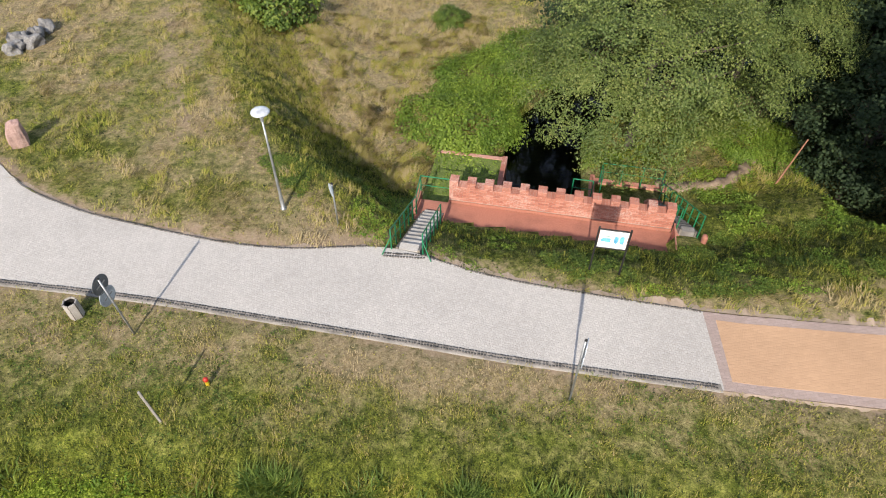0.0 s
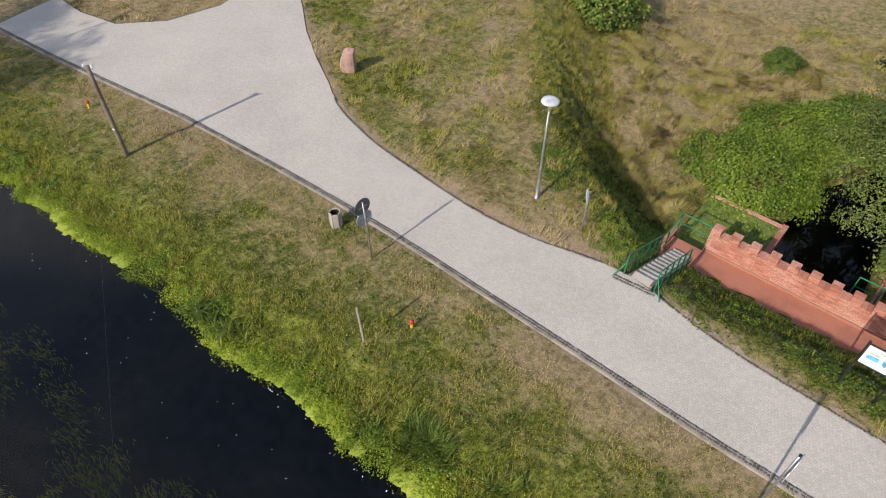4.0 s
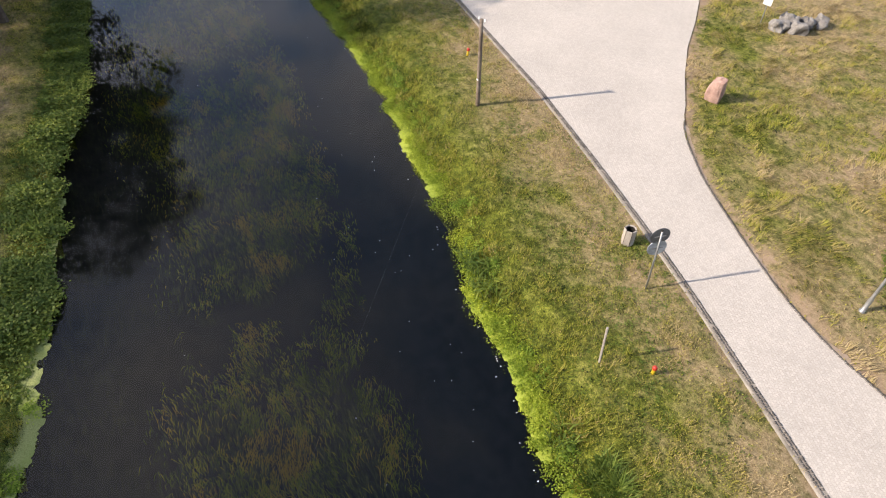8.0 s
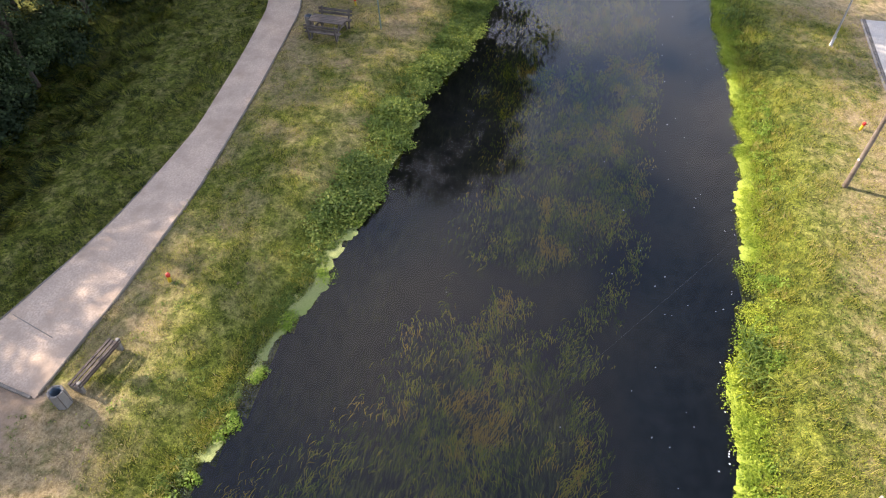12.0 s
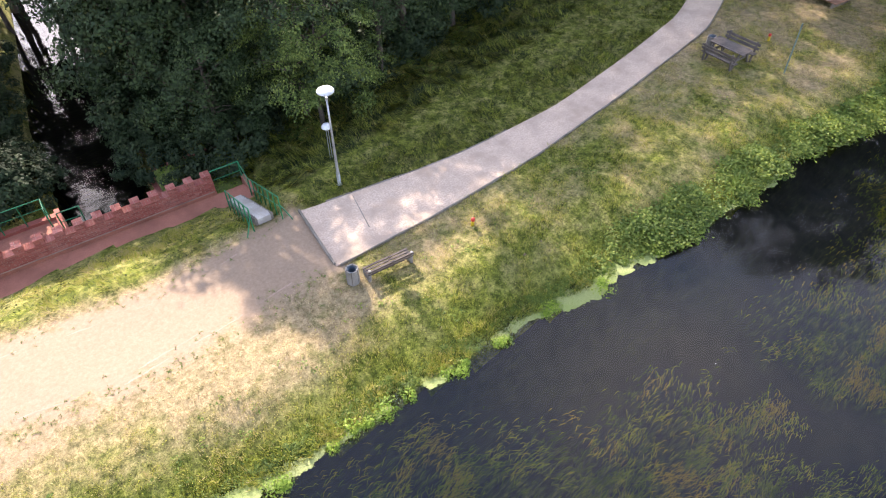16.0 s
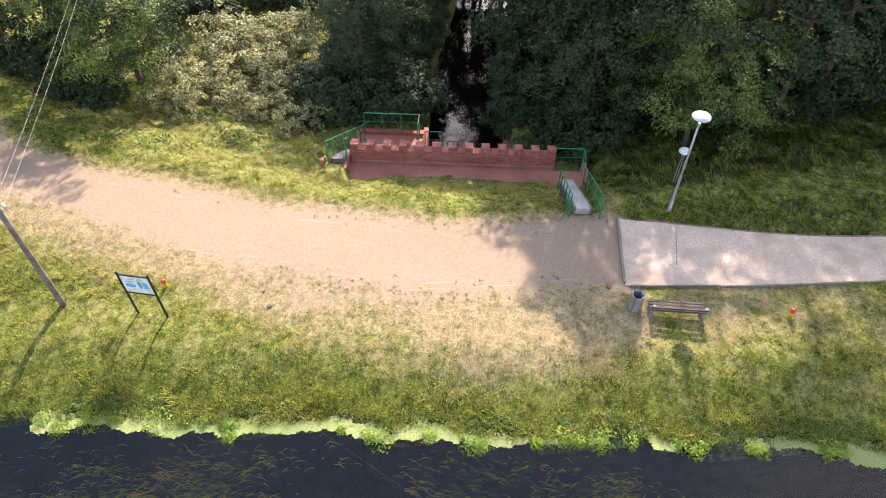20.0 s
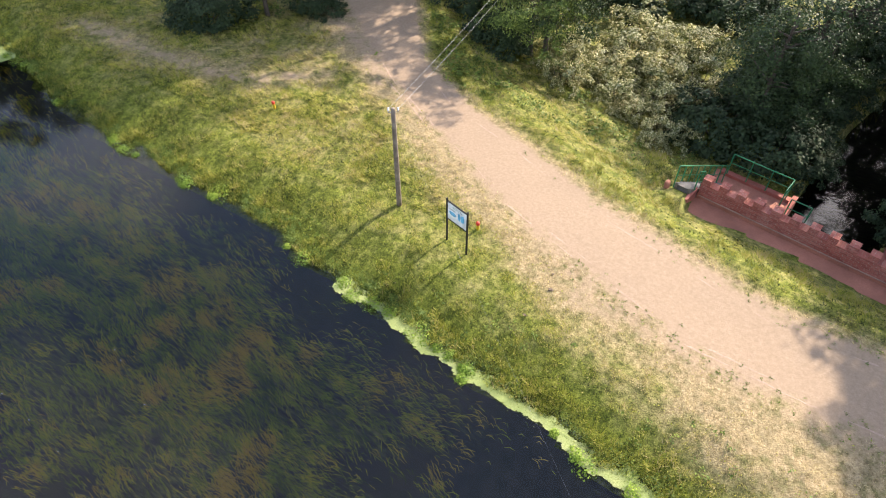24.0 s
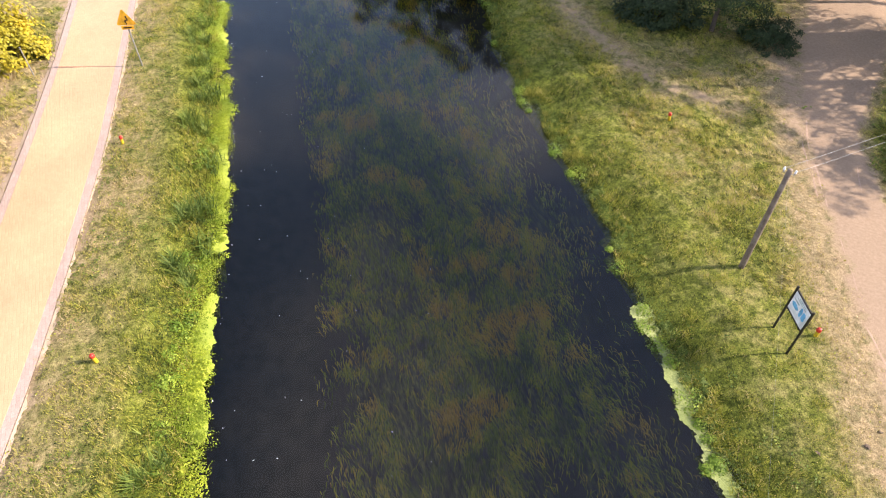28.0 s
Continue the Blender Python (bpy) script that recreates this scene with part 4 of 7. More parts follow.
def along(pts, step):
    """Points and headings at even steps along a line."""
    P = [Vector(p) for p in pts]
    out, left = [], 0.0
    for a, b in zip(P, P[1:]):
        d = (b - a).length
        h = math.atan2(b.y - a.y, b.x - a.x)
        s = left
        while s < d:
            q = a.lerp(b, s / d)
            out.append((q.x, q.y, h))
            s += step
        left = s - d
    return out


def sett_rows(name, pts, offs, label):
    """Rows of small dark setts along a road edge."""
    V, F = [], []
    for o in offs:
        for x, y, h in along(pts, 0.092):
            if rng.random() < 0.02:
                continue
            c, s = math.cos(h), math.sin(h)
            px, py = x - s * o + rng.uniform(-0.008, 0.008), y + c * o + rng.uniform(-0.008, 0.008)
            l, w, z = 0.043 + rng.uniform(-0.006, 0.004), 0.037 + rng.uniform(-0.005, 0.004), 0.032 + rng.uniform(-0.006, 0.012)
            b = len(V)
            for zz, k in ((-0.06, 1.0), (z, 0.86)):
                for i, j in ((-1, -1), (1, -1), (1, 1), (-1, 1)):
                    a, q = i * l * k, j * w * k
                    V.append((px + c * a - s * q, py + s * a + c * q, zz))
            F += [(b + 4, b + 5, b + 6, b + 7), (b, b + 1, b + 5, b + 4), (b + 1, b + 2, b + 6, b + 5), (b + 2, b + 3, b + 7, b + 6), (b + 3, b, b + 4, b + 7)]
    return tagged(raw(name, V, F, M_GRANITE), label, "kerb", kind="stuff")


sett_rows("kerb_setts", smooth_line(RN_X, RN_Y, 0.4, -34, 7.6), (0.03, 0.118), "double row of dark granite setts edging the road")
sett_rows("kerb_setts", smooth_line(RF_X, RF_Y, 0.4, -15.5, -2.2), (-0.02,), "single row of dark granite setts edging the road")
sett_rows("kerb_setts", smooth_line(RF_X, RF_Y, 0.4, -0.4, 7.9), (-0.02,), "single row of dark granite setts edging the road")
sett_rows("kerb_setts", fork_w[3:], (0.0,), "single row of setts round the fork of the road")
sett_rows("kerb_setts", [(-1.72, 14.12), (-0.42, 13.98)], (0.0, 0.12), "setts at the head of the steps")


# mortar bed that shows beside the setts on the grass side
V = []
for x, y in smooth_line(RN_X, RN_Y, 0.4, -34, 7.7):
    V += [(x, y - 0.085, -0.02), (x, y - 0.075, 0.014), (x, y - 0.02, 0.018), (x, y + 0.18, 0.017)]
F = []
for i in range(0, len(V) - 4, 4):
    F += [(i + k, i + k + 1, i + k + 5, i + k + 4) for k in range(3)]
tagged(raw("kerb_bed", V, [f[::-1] for f in F], M_BEDDING), "pale mortar bed under the edging setts", "kerb", kind="structure")


def edging(pts, label, w=0.05, h=0.06, step=1.0):
    """Kerb boards laid end to end, each a piece of its own."""
    k = empty("path_edging", Matrix.Identity(4), label, "edging", kind="structure")
    Q = along(pts, step)
    for (x, y, a), (x2, y2, b) in zip(Q, Q[1:]):
        bm = bmesh.new()
        l = math.hypot(x2 - x, y2 - y)
        box(bm, ((x + x2) / 2, (y + y2) / 2, h / 2 - 0.06 + rng.uniform(-0.01, 0.01)), (l - 0.012, w, h + 0.12), Matrix.Rotation(math.atan2(y2 - y, x2 - x), 4, 'Z'), bevel=0.008)
        part("board", bm, M_KERB, k)
    return k


edging([(x, y + 0.03) for x, y in smooth_line(PN_X, PN_Y, 0.5, -40, -6.6)], "grey weathered edging along the footpath")
edging([(x, y - 0.03) for x, y in smooth_line(PF_X, PF_Y, 0.5, -16, -7.2)], "low grey edging on the far side of the footpath", 0.045, 0.035)
edging([(-7.16, -15.45), (-6.57, -12.35)], "raised edging across the end of the footpath", 0.08, 0.08, 0.6)

edging([(-9.03, -14.85), (-8.23, -12.35)], "thin timber strip let across the footpath", 0.04, 0.02, 0.9)

# ---- things on both banks ----


def street_lamp(x, y, h=4.08, lean=0.0, label="tall grey street lamp with a pale mushroom shade"):
    t = empty("street_lamp", pose(x, y, zg(x, y), lean, 0, 0), label, "street lamp", "street lamps")
    bm = bmesh.new()
    lathe(bm, [(0.11, -0.1), (0.11, 0.02), (0.10, 0.04), (0.07, 0.06), (0.07, 0.55), (0.052, 0.62), (0.040, 2.2), (0.030, h - 0.42)], 14)
    part("pole", bm, M_GALV, t, smooth=True)
    bm = bmesh.new()
    box(bm, (0, 0.068, 0.35), (0.06, 0.02, 0.30), bevel=0.006)
    part("hatch", bm, M_GREYL, t)
    bm = bmesh.new()
    lathe(bm, [(0.05, h - 0.44), (0.055, h - 0.38), (0.05, h - 0.33)], 12)
    part("collar", bm, M_GALV, t)
    for s in (-1, 1):
        bm = bmesh.new()
        tube(bm, (0, 0, h - 0.36), (s * 0.09, 0, h - 0.27), 0.013, seg=6)
        tube(bm, (s * 0.09, 0, h - 0.27), (s * 0.09, 0, h - 0.16), 0.013, seg=6)
        part("yoke", bm, M_GALV, t)
    bm = bmesh.new()
    lathe(bm, [(0.10, h - 0.16), (0.25, h - 0.14), (0.29, h - 0.12), (0.295, h - 0.10), (0.27, h - 0.06), (0.19, h - 0.02), (0.09, h), (0.001, h + 0.004)], 28)
    part("shade", bm, M_DOME, t, "pale rounded dish shade", True)
    return t


street_lamp(-5.36, 16.42)
street_lamp(-30.83, 12.8)
street_lamp(-9.04, -15.66, 4.0, label="tall grey street lamp with a glossy dish shade")


def low_lamp(x, y):
    t = empty("garden_lamp", pose(x, y, zg(x, y)), "low garden lamp with a white dome on thin legs", "lamp")
    for s in (-1, 1):
        bm = bmesh.new()
        tube(bm, (s * 0.05, 0, -0.1), (s * 0.04, 0, 1.45), 0.018, seg=6)
        part("leg", bm, M_GALV, t)
    bm = bmesh.new()
    lathe(bm, [(0.17, 1.44), (0.195, 1.46), (0.19, 1.51), (0.15, 1.57), (0.08, 1.61), (0.001, 1.62)], 20)
    part("dome", bm, M_DOME, t, smooth=True)


low_lamp(-9.75, -17.2)


def disc_sign(name, x, y, h, normal, discs, label, rad=0.3, lean=(0, 0)):
    t = empty(name, pose(x, y, zg(x, y), lean[0], lean[1], 0), label, "road sign")
    bm = bmesh.new()
    tube(bm, (0, 0, -0.2), (0, 0, h), 0.030, seg=10)
    part("post", bm, M_GALV, t, smooth=True)
    bm = bmesh.new()
    lathe(bm, [(0.036, h - 0.005), (0.036, h + 0.03), (0.02, h + 0.04)], 10)
    part("cap", bm, M_DARK, t)
    n = Vector((*normal, 0)).normalized()
    q = n.to_track_quat('Z', 'Y').to_matrix().to_4x4()
    for z, m, shift in discs:
        c = n * 0.05 + Vector((0, 0, z)) + Vector((-n.y, n.x, 0)) * shift
        bm = bmesh.new()
        lathe(bm, [(rad - 0.012, -0.006), (rad, -0.004), (rad, 0.012), (rad - 0.02, 0.012), (rad - 0.025, 0.004)], 28, m=Matrix.Translation(c) @ q)
        d = part("sign_disc", bm, m, t, smooth=False)
        bm = bmesh.new()
        box(bm, c - n * 0.018, (0.34, 0.03, 0.02), q @ Matrix.Identity(4))
        part("bracket", bm, M_GALV, d)
    return t


disc_sign("road_sign", -8.85, 11.11, 2.52, (-0.97, 0.25), [(2.28, M_GREY, 0.0), (1.80, M_GREYL, 0.0)], "galvanised post with two round signs seen from behind", 0.30, (2, -1))
disc_sign("road_sign", 3.51, 8.78, 2.72, (0.95, -0.31), [(2.45, M_GREYL, 0.0), (2.0, M_GREYL, 0.0)], "galvanised post with two round signs edge-on", 0.25)
disc_sign("road_sign", -3.36, 15.55, 1.85, (-0.90, -0.42), [(1.62, M_GREYL, 0.0)], "short post with one small round pale sign", 0.22)


def bin_hex(x, y, h, label, inner=M_DARK, turn=0, side=M_CONC):
    t = empty("litter_bin", pose(x, y, zg(x, y), 0, 0, turn), label, "litter bin", "hexagonal litter bins")
    R = 0.20
    for i in range(6):
        a = math.radians(60 * i)
        bm = bmesh.new()
        box(bm, (R * 0.866 * math.cos(a), R * 0.866 * math.sin(a), h / 2), (0.045, R * 0.93, h), Matrix.Rotation(a, 4, 'Z'), bevel=0.008)
        part("panel", bm, side, t)
    bm = bmesh.new()
    for i in range(6):
        a = math.radians(60 * i + 30)
        tube(bm, (R * 0.97 * math.cos(a), R * 0.97 * math.sin(a), 0.0), (R * 0.97 * math.cos(a), R * 0.97 * math.sin(a), h * 1.01), 0.02, seg=6)
    part("frame", bm, M_WOODG, t)
    bm = bmesh.new()
    lathe(bm, [(0.12, 0.03), (0.13, 0.04), (0.145, h - 0.03), (0.135, h - 0.03), (0.12, 0.1), (0.001, 0.1)], 18)
    part("liner", bm, inner, t)
    return t


bin_hex(-10.77, 11.82, 0.64, "weathered concrete litter bin at the road edge", turn=10)
bin_hex(-6.61, -11.50, 0.60, "hexagonal concrete litter bin beside the bench", M_LINER, 20, M_CONCD)
bin_hex(-27.62, -12.0, 0.75, "dark litter bin beside the picnic table", M_LINER, 5, M_CONCD)


def marker(x, y):
    t = empty("marker_post", pose(x, y, zg(x, y), rng.uniform(-5, 5), rng.uniform(-5, 5), rng.uniform(0, 360)), "small yellow bollard with a red cap in the grass", "marker", "red and yellow markers")
    bm = bmesh.new()
    lathe(bm, [(0.055, -0.08), (0.06, 0.0), (0.055, 0.22), (0.045, 0.24)], 12)
    part("body", bm, M_YDOT, t, smooth=True)
    bm = bmesh.new()
    lathe(bm, [(0.06, 0.23), (0.07, 0.25), (0.07, 0.32), (0.05, 0.36), (0.001, 0.37)], 12)
    part("cap", bm, M_RDOT, t, smooth=True)


for x, y in ((-6.26, 9.34), (-23.88, 12.46), (-11.17, -10.89), (7.65, -13.36), (18.55, -14.75), (22.75, 6.72), (12.21, 6.68), (-30.72, -10.61)):
    marker(x, y)


def wood_pole(x, y, h, lean, label, r=0.095):
    t = empty("utility_pole", pose(x, y, zg(x, y), *lean), label, "utility pole", "timber poles")
    bm = bmesh.new()
    k = 7
    lathe(bm, [(r * (1 - 0.25 * i / k) * (1 + 0.03 * math.sin(i * 2.1)), -0.3 + (h + 0.3) * i / k) for i in range(k + 1)], 14)
    part("pole", bm, M_WOODD, t, smooth=True)
    for s in (-1, 1):
        bm = bmesh.new()
        tube(bm, (0, 0, h - 0.12), (s * 0.15, 0.02, h - 0.12), 0.012, seg=6)
        tube(bm, (s * 0.15, 0.02, h - 0.14), (s * 0.15, 0.02, h - 0.02), 0.012, seg=6)
        hook = part("hook", bm, M_GALV, t)
        bm = bmesh.new()
        lathe(bm, [(0.02, h - 0.06), (0.035, h - 0.05), (0.035, h - 0.02), (0.022, h), (0.034, h + 0.02), (0.02, h + 0.05)], 10, m=Matrix.Translation((s * 0.15, 0.02, 0)))
        part("insulator", bm, M_WHITE, hook)
    bm = bmesh.new()
    box(bm, (0, -r * 0.93, 1.25), (0.09, 0.012, 0.07))
    part("tag", bm, M_WHITE, t, "small pale tag")
    return t


wood_pole(-20.0, 10.98, 3.78, (0, 0, 20), "brown timber pole with wires beside the road")
wood_pole(10.60, -12.86, 3.98, (0, 0, 40), "grey-brown timber pole with wires on the grassy bank")


def wire(a, b, sag, label, r=0.0011):
    cu = bpy.data.curves.new("overhead_wire", 'CURVE')
    cu.dimensions, cu.bevel_depth, cu.bevel_resolution = '3D', r, 1
    sp = cu.splines.new('POLY')
    sp.points.add(16)
    for i, p in enumerate(sp.points):
        s = i / 16
        q = Vector(a).lerp(Vector(b), s)
        p.co = (q.x, q.y, q.z - sag * 4 * s * (1 - s), 1)
    ob = new("overhead_wire", cu)
    cu.materials.append(M_WIRE)
    return tagged(ob, label, "cable", "overhead wires")


M_WIRE = surf("aluminium_wire", (0.22, 0.22, 0.22), (0.32, 0.32, 0.32), 3.0, 60.0, 0.6, 0.0, 0.02)
wire((-20.0, 10.98, 3.65), (10.6, -12.86, 3.85), 0.12, "thin wire hanging across the canal")
for o in (-0.14, 0.14):
    wire((10.6 + o, -12.86, 3.95), (13.6 + o, -32.0, 4.6), 0.25, "pale wire running back into the trees", 0.0045)
wire((-20.0, 10.98, 3.65), (-29.5, 28.0, 3.8), 0.15, "thin wire running on towards the houses")


def info_board(a, b, h, z0, z1, face, label):
    """A framed panel between two posts; face +1 shows its print to the south."""
    ax, ay = a
    bx, by = b
    mid = ((ax + bx) / 2, (ay + by) / 2)
    w = math.hypot(bx - ax, by - ay)
    ang = math.degrees(math.atan2(by - ay, bx - ax))
    t = empty("information_board", pose(*mid, zg(*mid), 0, 0, ang), label, "information board", "information boards")
    for s in (-1, 1):
        bm = bmesh.new()
        box(bm, (s * w / 2, 0, h / 2 - 0.1), (0.055, 0.055, h + 0.2), bevel=0.008)
        part("post", bm, M_DARK, t)
    for z in (z0, z1):
        bm = bmesh.new()
        box(bm, (0, 0, z), (w - 0.05, 0.045, 0.045), bevel=0.006)
        part("rail", bm, M_DARK, t)
    bm = bmesh.new()
    box(bm, (0, 0, (z0 + z1) / 2), (w - 0.09, 0.02, z1 - z0 - 0.06))
    panel = part("panel", bm, M_WHITE, t, "white printed panel")
    y = -face * 0.0135
    H = z1 - z0

    def plate(cx, cz, sw, sh, m, name="print"):
        bm = bmesh.new()
        rock(bm, (sw / 2, 0.0012, sh / 2), cx * 9 + cz, Matrix.Translation((cx, y, cz)), 2, 0.25)
        part(name, bm, m, panel)
    plate(-face * 0.20 * w / 0.95, z0 + 0.45 * H, 0.30, 0.18, M_BLUE)
    plate(-face * 0.20 * w / 0.95, z0 + 0.66 * H, 0.28, 0.05, M_PRINT)
    plate(face * 0.10, z0 + 0.52 * H, 0.13, 0.30, M_BLUE)
    plate(face * 0.26, z0 + 0.52 * H, 0.14, 0.30, M_BLUE)
    for i in range(2):
        bm = bmesh.new()
        box(bm, (0, y, z0 + (0.80 + 0.07 * i) * H), (0.5 - 0.15 * i, 0.003, 0.02))
        part("text_bar", bm, M_PRINT, panel)
    return t


info_board((4.82, 13.39), (5.74, 13.21), 1.97, 1.12, 1.88, 1, "white information board with blue maps on dark posts")
info_board((8.23, -12.35), (7.33, -12.14), 1.86, 1.02, 1.76, 1, "white information board with blue maps on the bank")

# short grey post on the north bank
t = empty("timber_post", pose(-7.2, 8.22, zg(-7.2, 8.22), 1, -2, 30), "short pale weathered post standing in the grass", "post")
bm = bmesh.new()
box(bm, (0, 0, 0.72), (0.06, 0.05, 1.75), bevel=0.008)
part("post", bm, M_WOODP, t)

# pink standing stone and the heap of fieldstones
bm = bmesh.new()
bmesh.ops.create_cube(bm, size=2.0)
bmesh.ops.subdivide_edges(bm, edges=bm.edges[:], cuts=7, use_grid_fill=True)
for v in bm.verts:
    p = v.co.copy()
    q = p.normalized() * 1.25
    p = p.lerp(q, 0.45)
    k = 1 + 0.16 * noise.noise(p * 1.1 + Vector((3, 1, 2))) + 0.07 * noise.noise(p * 3.1)
    taper = 1 - 0.16 * p.z
    v.co = (p.x * k * taper * 0.30, p.y * k * taper * 0.24, p.z * (1 + 0.10 * noise.noise(p * 2.0)) * 0.66 + 0.10 * p.x)
st = part("standing_stone", bm, M_PINK)
st.matrix_basis = pose(-16.2, 20.28, zg(-16.2, 20.28) + 0.46, 10, 8, 25)
tagged(st, "upright pink granite boulder in the dry grass", "boulder")
for i, (dx, dy, dz, sx, sy, sz) in enumerate(((0, 0, 0.22, 0.62, 0.5, 0.42), (0.75, 0.55, 0.2, 0.5, 0.36, 0.5), (-0.35, 0.75, 0.3, 0.42, 0.38, 0.36), (0.45, 1.35, 0.26, 0.46, 0.36, 0.42), (0.1, 0.7, 0.35, 0.4, 0.34, 0.36), (0.7, 2.0, 0.25, 0.42, 0.38, 0.44))):
    bm = bmesh.new()
    rock(bm, (sx * 0.74, sy * 0.78, sz * 0.78), i + 3.0, sub=3, rough=0.3)
    s = part("fieldstone", bm, M_STONE)
    x, y = -19.75 + dx * 1.0, 27.6 + dy * 1.0
    s.matrix_basis = pose(x, y, zg(x, y) + 0.8 * dz, 10 * i, 7 * i, 57 * i)
    tagged(s, "rounded grey fieldstone lying in a heap", "boulder", "heap of fieldstones")
t = empty("notice_post", pose(-20.6, 27.25, zg(-20.6, 27.25), 0, 0, 20), "thin post with a small white notice", "sign")
bm = bmesh.new()
tube(bm, (0, 0, -0.2), (0, 0, 1.5), 0.028, seg=8)
part("post", bm, M_GALV, t)
bm = bmesh.new()
box(bm, (0, -0.035, 1.25), (0.42, 0.012, 0.62), bevel=0.004)
part("plate", bm, M_WHITE, t)

# leaning timber rod on the north-east slope
t = empty("leaning_stake", pose(14.15, 20.1, zg(14.15, 20.1), 0, 8, -30), "thin reddish timber stake leaning in the undergrowth", "stake")
bm = bmesh.new()
tube(bm, (0, 0, -0.2), (0, 0, 2.5), 0.04, 0.03, seg=8)
part("stake", bm, M_STAKE, t)


def bench(x, y, turn, label):
    t = empty("park_bench", pose(x, y, zg(x, y), 0, 0, turn) @ Matrix.Diagonal((1, 1, 0.66, 1)), label, "bench")
    w = 1.62
    for s in (-1, 1):
        bm = bmesh.new()
        box(bm, (s * (w / 2 - 0.06), 0.0, 0.20), (0.10, 0.42, 0.42), bevel=0.02)
        box(bm, (s * (w / 2 - 0.06), 0.19, 0.55), (0.10, 0.10, 0.52), Matrix.Rotation(radians(-6), 4, 'X'), bevel=0.02)
        part("support", bm, M_CONCD, t, "weathered cast concrete support")
    for i in range(4):
        bm = bmesh.new()
        box(bm, (0, -0.19 + 0.115 * i, 0.435 - 0.004 * i), (w - 0.03 * (i % 2), 0.082, 0.038), bevel=0.008)
        part("seat_slat", bm, M_BENCH, t)
    for i in range(2):
        bm = bmesh.new()
        box(bm, (0, 0.225 + 0.02 * i, 0.55 + 0.17 * i), (w, 0.034, 0.12), Matrix.Rotation(radians(-6), 4, 'X'), bevel=0.008)
        part("back_slat", bm, M_BENCH, t)
    return t


bench(-7.78, -11.22, 351, "brown slatted park bench on concrete supports by the path")


def picnic(x, y, turn):
    t = empty("picnic_table", pose(x, y, zg(x, y), 0, 0, turn), "weathered grey timber picnic table with backed benches", "picnic table")
    w = 1.75
    for i in range(5):
        bm = bmesh.new()
        box(bm, (0, -0.31 + 0.155 * i, 0.755), (w, 0.14, 0.042), bevel=0.008)
        part("top_board", bm, M_WOODG, t)
    for s in (-1, 1):
        for i in range(2):
            bm = bmesh.new()
            box(bm, (0, s * (0.66 + 0.15 * i), 0.44), (w, 0.13, 0.042), bevel=0.008)
            part("seat_board", bm, M_WOODG, t)
        for i in range(2):
            bm = bmesh.new()
            box(bm, (0, s * (0.90 + 0.04 * i), 0.64 + 0.16 * i), (w, 0.035, 0.12), Matrix.Rotation(radians(-12 * s), 4, 'X'), bevel=0.008)
            part("back_board", bm, M_WOODG, t)
        for q in (-1, 1):
            bm = bmesh.new()
            box(bm, (q * 0.70, s * 0.88, 0.44), (0.08, 0.09, 0.96), Matrix.Rotation(radians(-9 * s), 4, 'X'), bevel=0.012)
            part("back_post", bm, M_WOODG, t)
        bm = bmesh.new()
        box(bm, (s * 0.62, 0, 0.40), (0.06, 1.6, 0.10), bevel=0.01)
        part("cross_beam", bm, M_WOODG, t)
        for q in (-1, 1):
            bm = bmesh.new()
            box(bm, (s * 0.66, q * 0.47, 0.36), (0.06, 0.10, 0.86), Matrix.Rotation(radians(28 * q), 4, 'X'), bevel=0.01)
            part("leg", bm, M_WOODG, t)


picnic(-27.45, -10.95, 86)
t = empty("thin_post", pose(-28.35, -8.6, zg(-28.35, -8.6), 2, 2, 0), "thin grey-green steel post on the bank", "post")
bm = bmesh.new()
tube(bm, (0, 0, -0.2), (0, 0, 2.4), 0.035, seg=8)
part("post", bm, M_GREYG, t)

# warning sign on the cycle path
t = empty("warning_sign", pose(28.6, 6.25, zg(28.6, 6.25), 0, 0, 82), "galvanised post with an orange warning triangle and plate", "road sign")
bm = bmesh.new()
tube(bm, (0, 0, -0.2), (0, 0, 2.5), 0.03, seg=10)
part("post", bm, M_GALV, t)
bm = bmesh.new()
pr = []
for yy in (0.035, 0.047):
    pr.append([bm.verts.new((r * math.sin(a), yy, 2.22 + r * math.cos(a))) for r, a in ((0.44, 0.0), (0.42, 0.1), (0.42, 2.0), (0.44, 2.09), (0.42, 2.19), (0.42, 4.09), (0.44, 4.19), (0.42, 4.29), (0.42, -0.1))])
bm.faces.new(pr[0])
bm.faces.new(pr[1])
for i in range(9):
    bm.faces.new((pr[0][i], pr[0][(i + 1) % 9], pr[1][(i + 1) % 9], pr[1][i]))
tri = part("triangle", bm, M_YSIGN, t)
for a, b in (((-0.02, 2.02), (0.02, 2.16)), ((0.02, 2.16), (-0.10, 2.20)), ((-0.10, 2.20), (-0.06, 2.36))):
    bm = bmesh.new()
    m = Vector(((a[0] + b[0]) / 2, 0.05, (a[1] + b[1]) / 2))
    d = Vector((b[0] - a[0], 0, b[1] - a[1]))
    box(bm, m, (d.length + 0.03, 0.006, 0.05), Matrix.Rotation(-math.atan2(d.z, d.x), 4, 'Y'))
    part("arrow_bar", bm, M_DARK, tri)
bm = bmesh.new()
box(bm, (0, 0.04, 1.86), (0.52, 0.012, 0.17), bevel=0.004)
pl = part("plate", bm, M_YSIGN, t)
bm = bmesh.new()
box(bm, (0, 0.049, 1.86), (0.34, 0.004, 0.05))
part("text_bar", bm, M_DARK, pl)
t = empty("thin_post", pose(29.1, 10.9, zg(29.1, 10.9), 0, 0, 0), "thin grey post beside the cycle path", "post")
bm = bmesh.new()
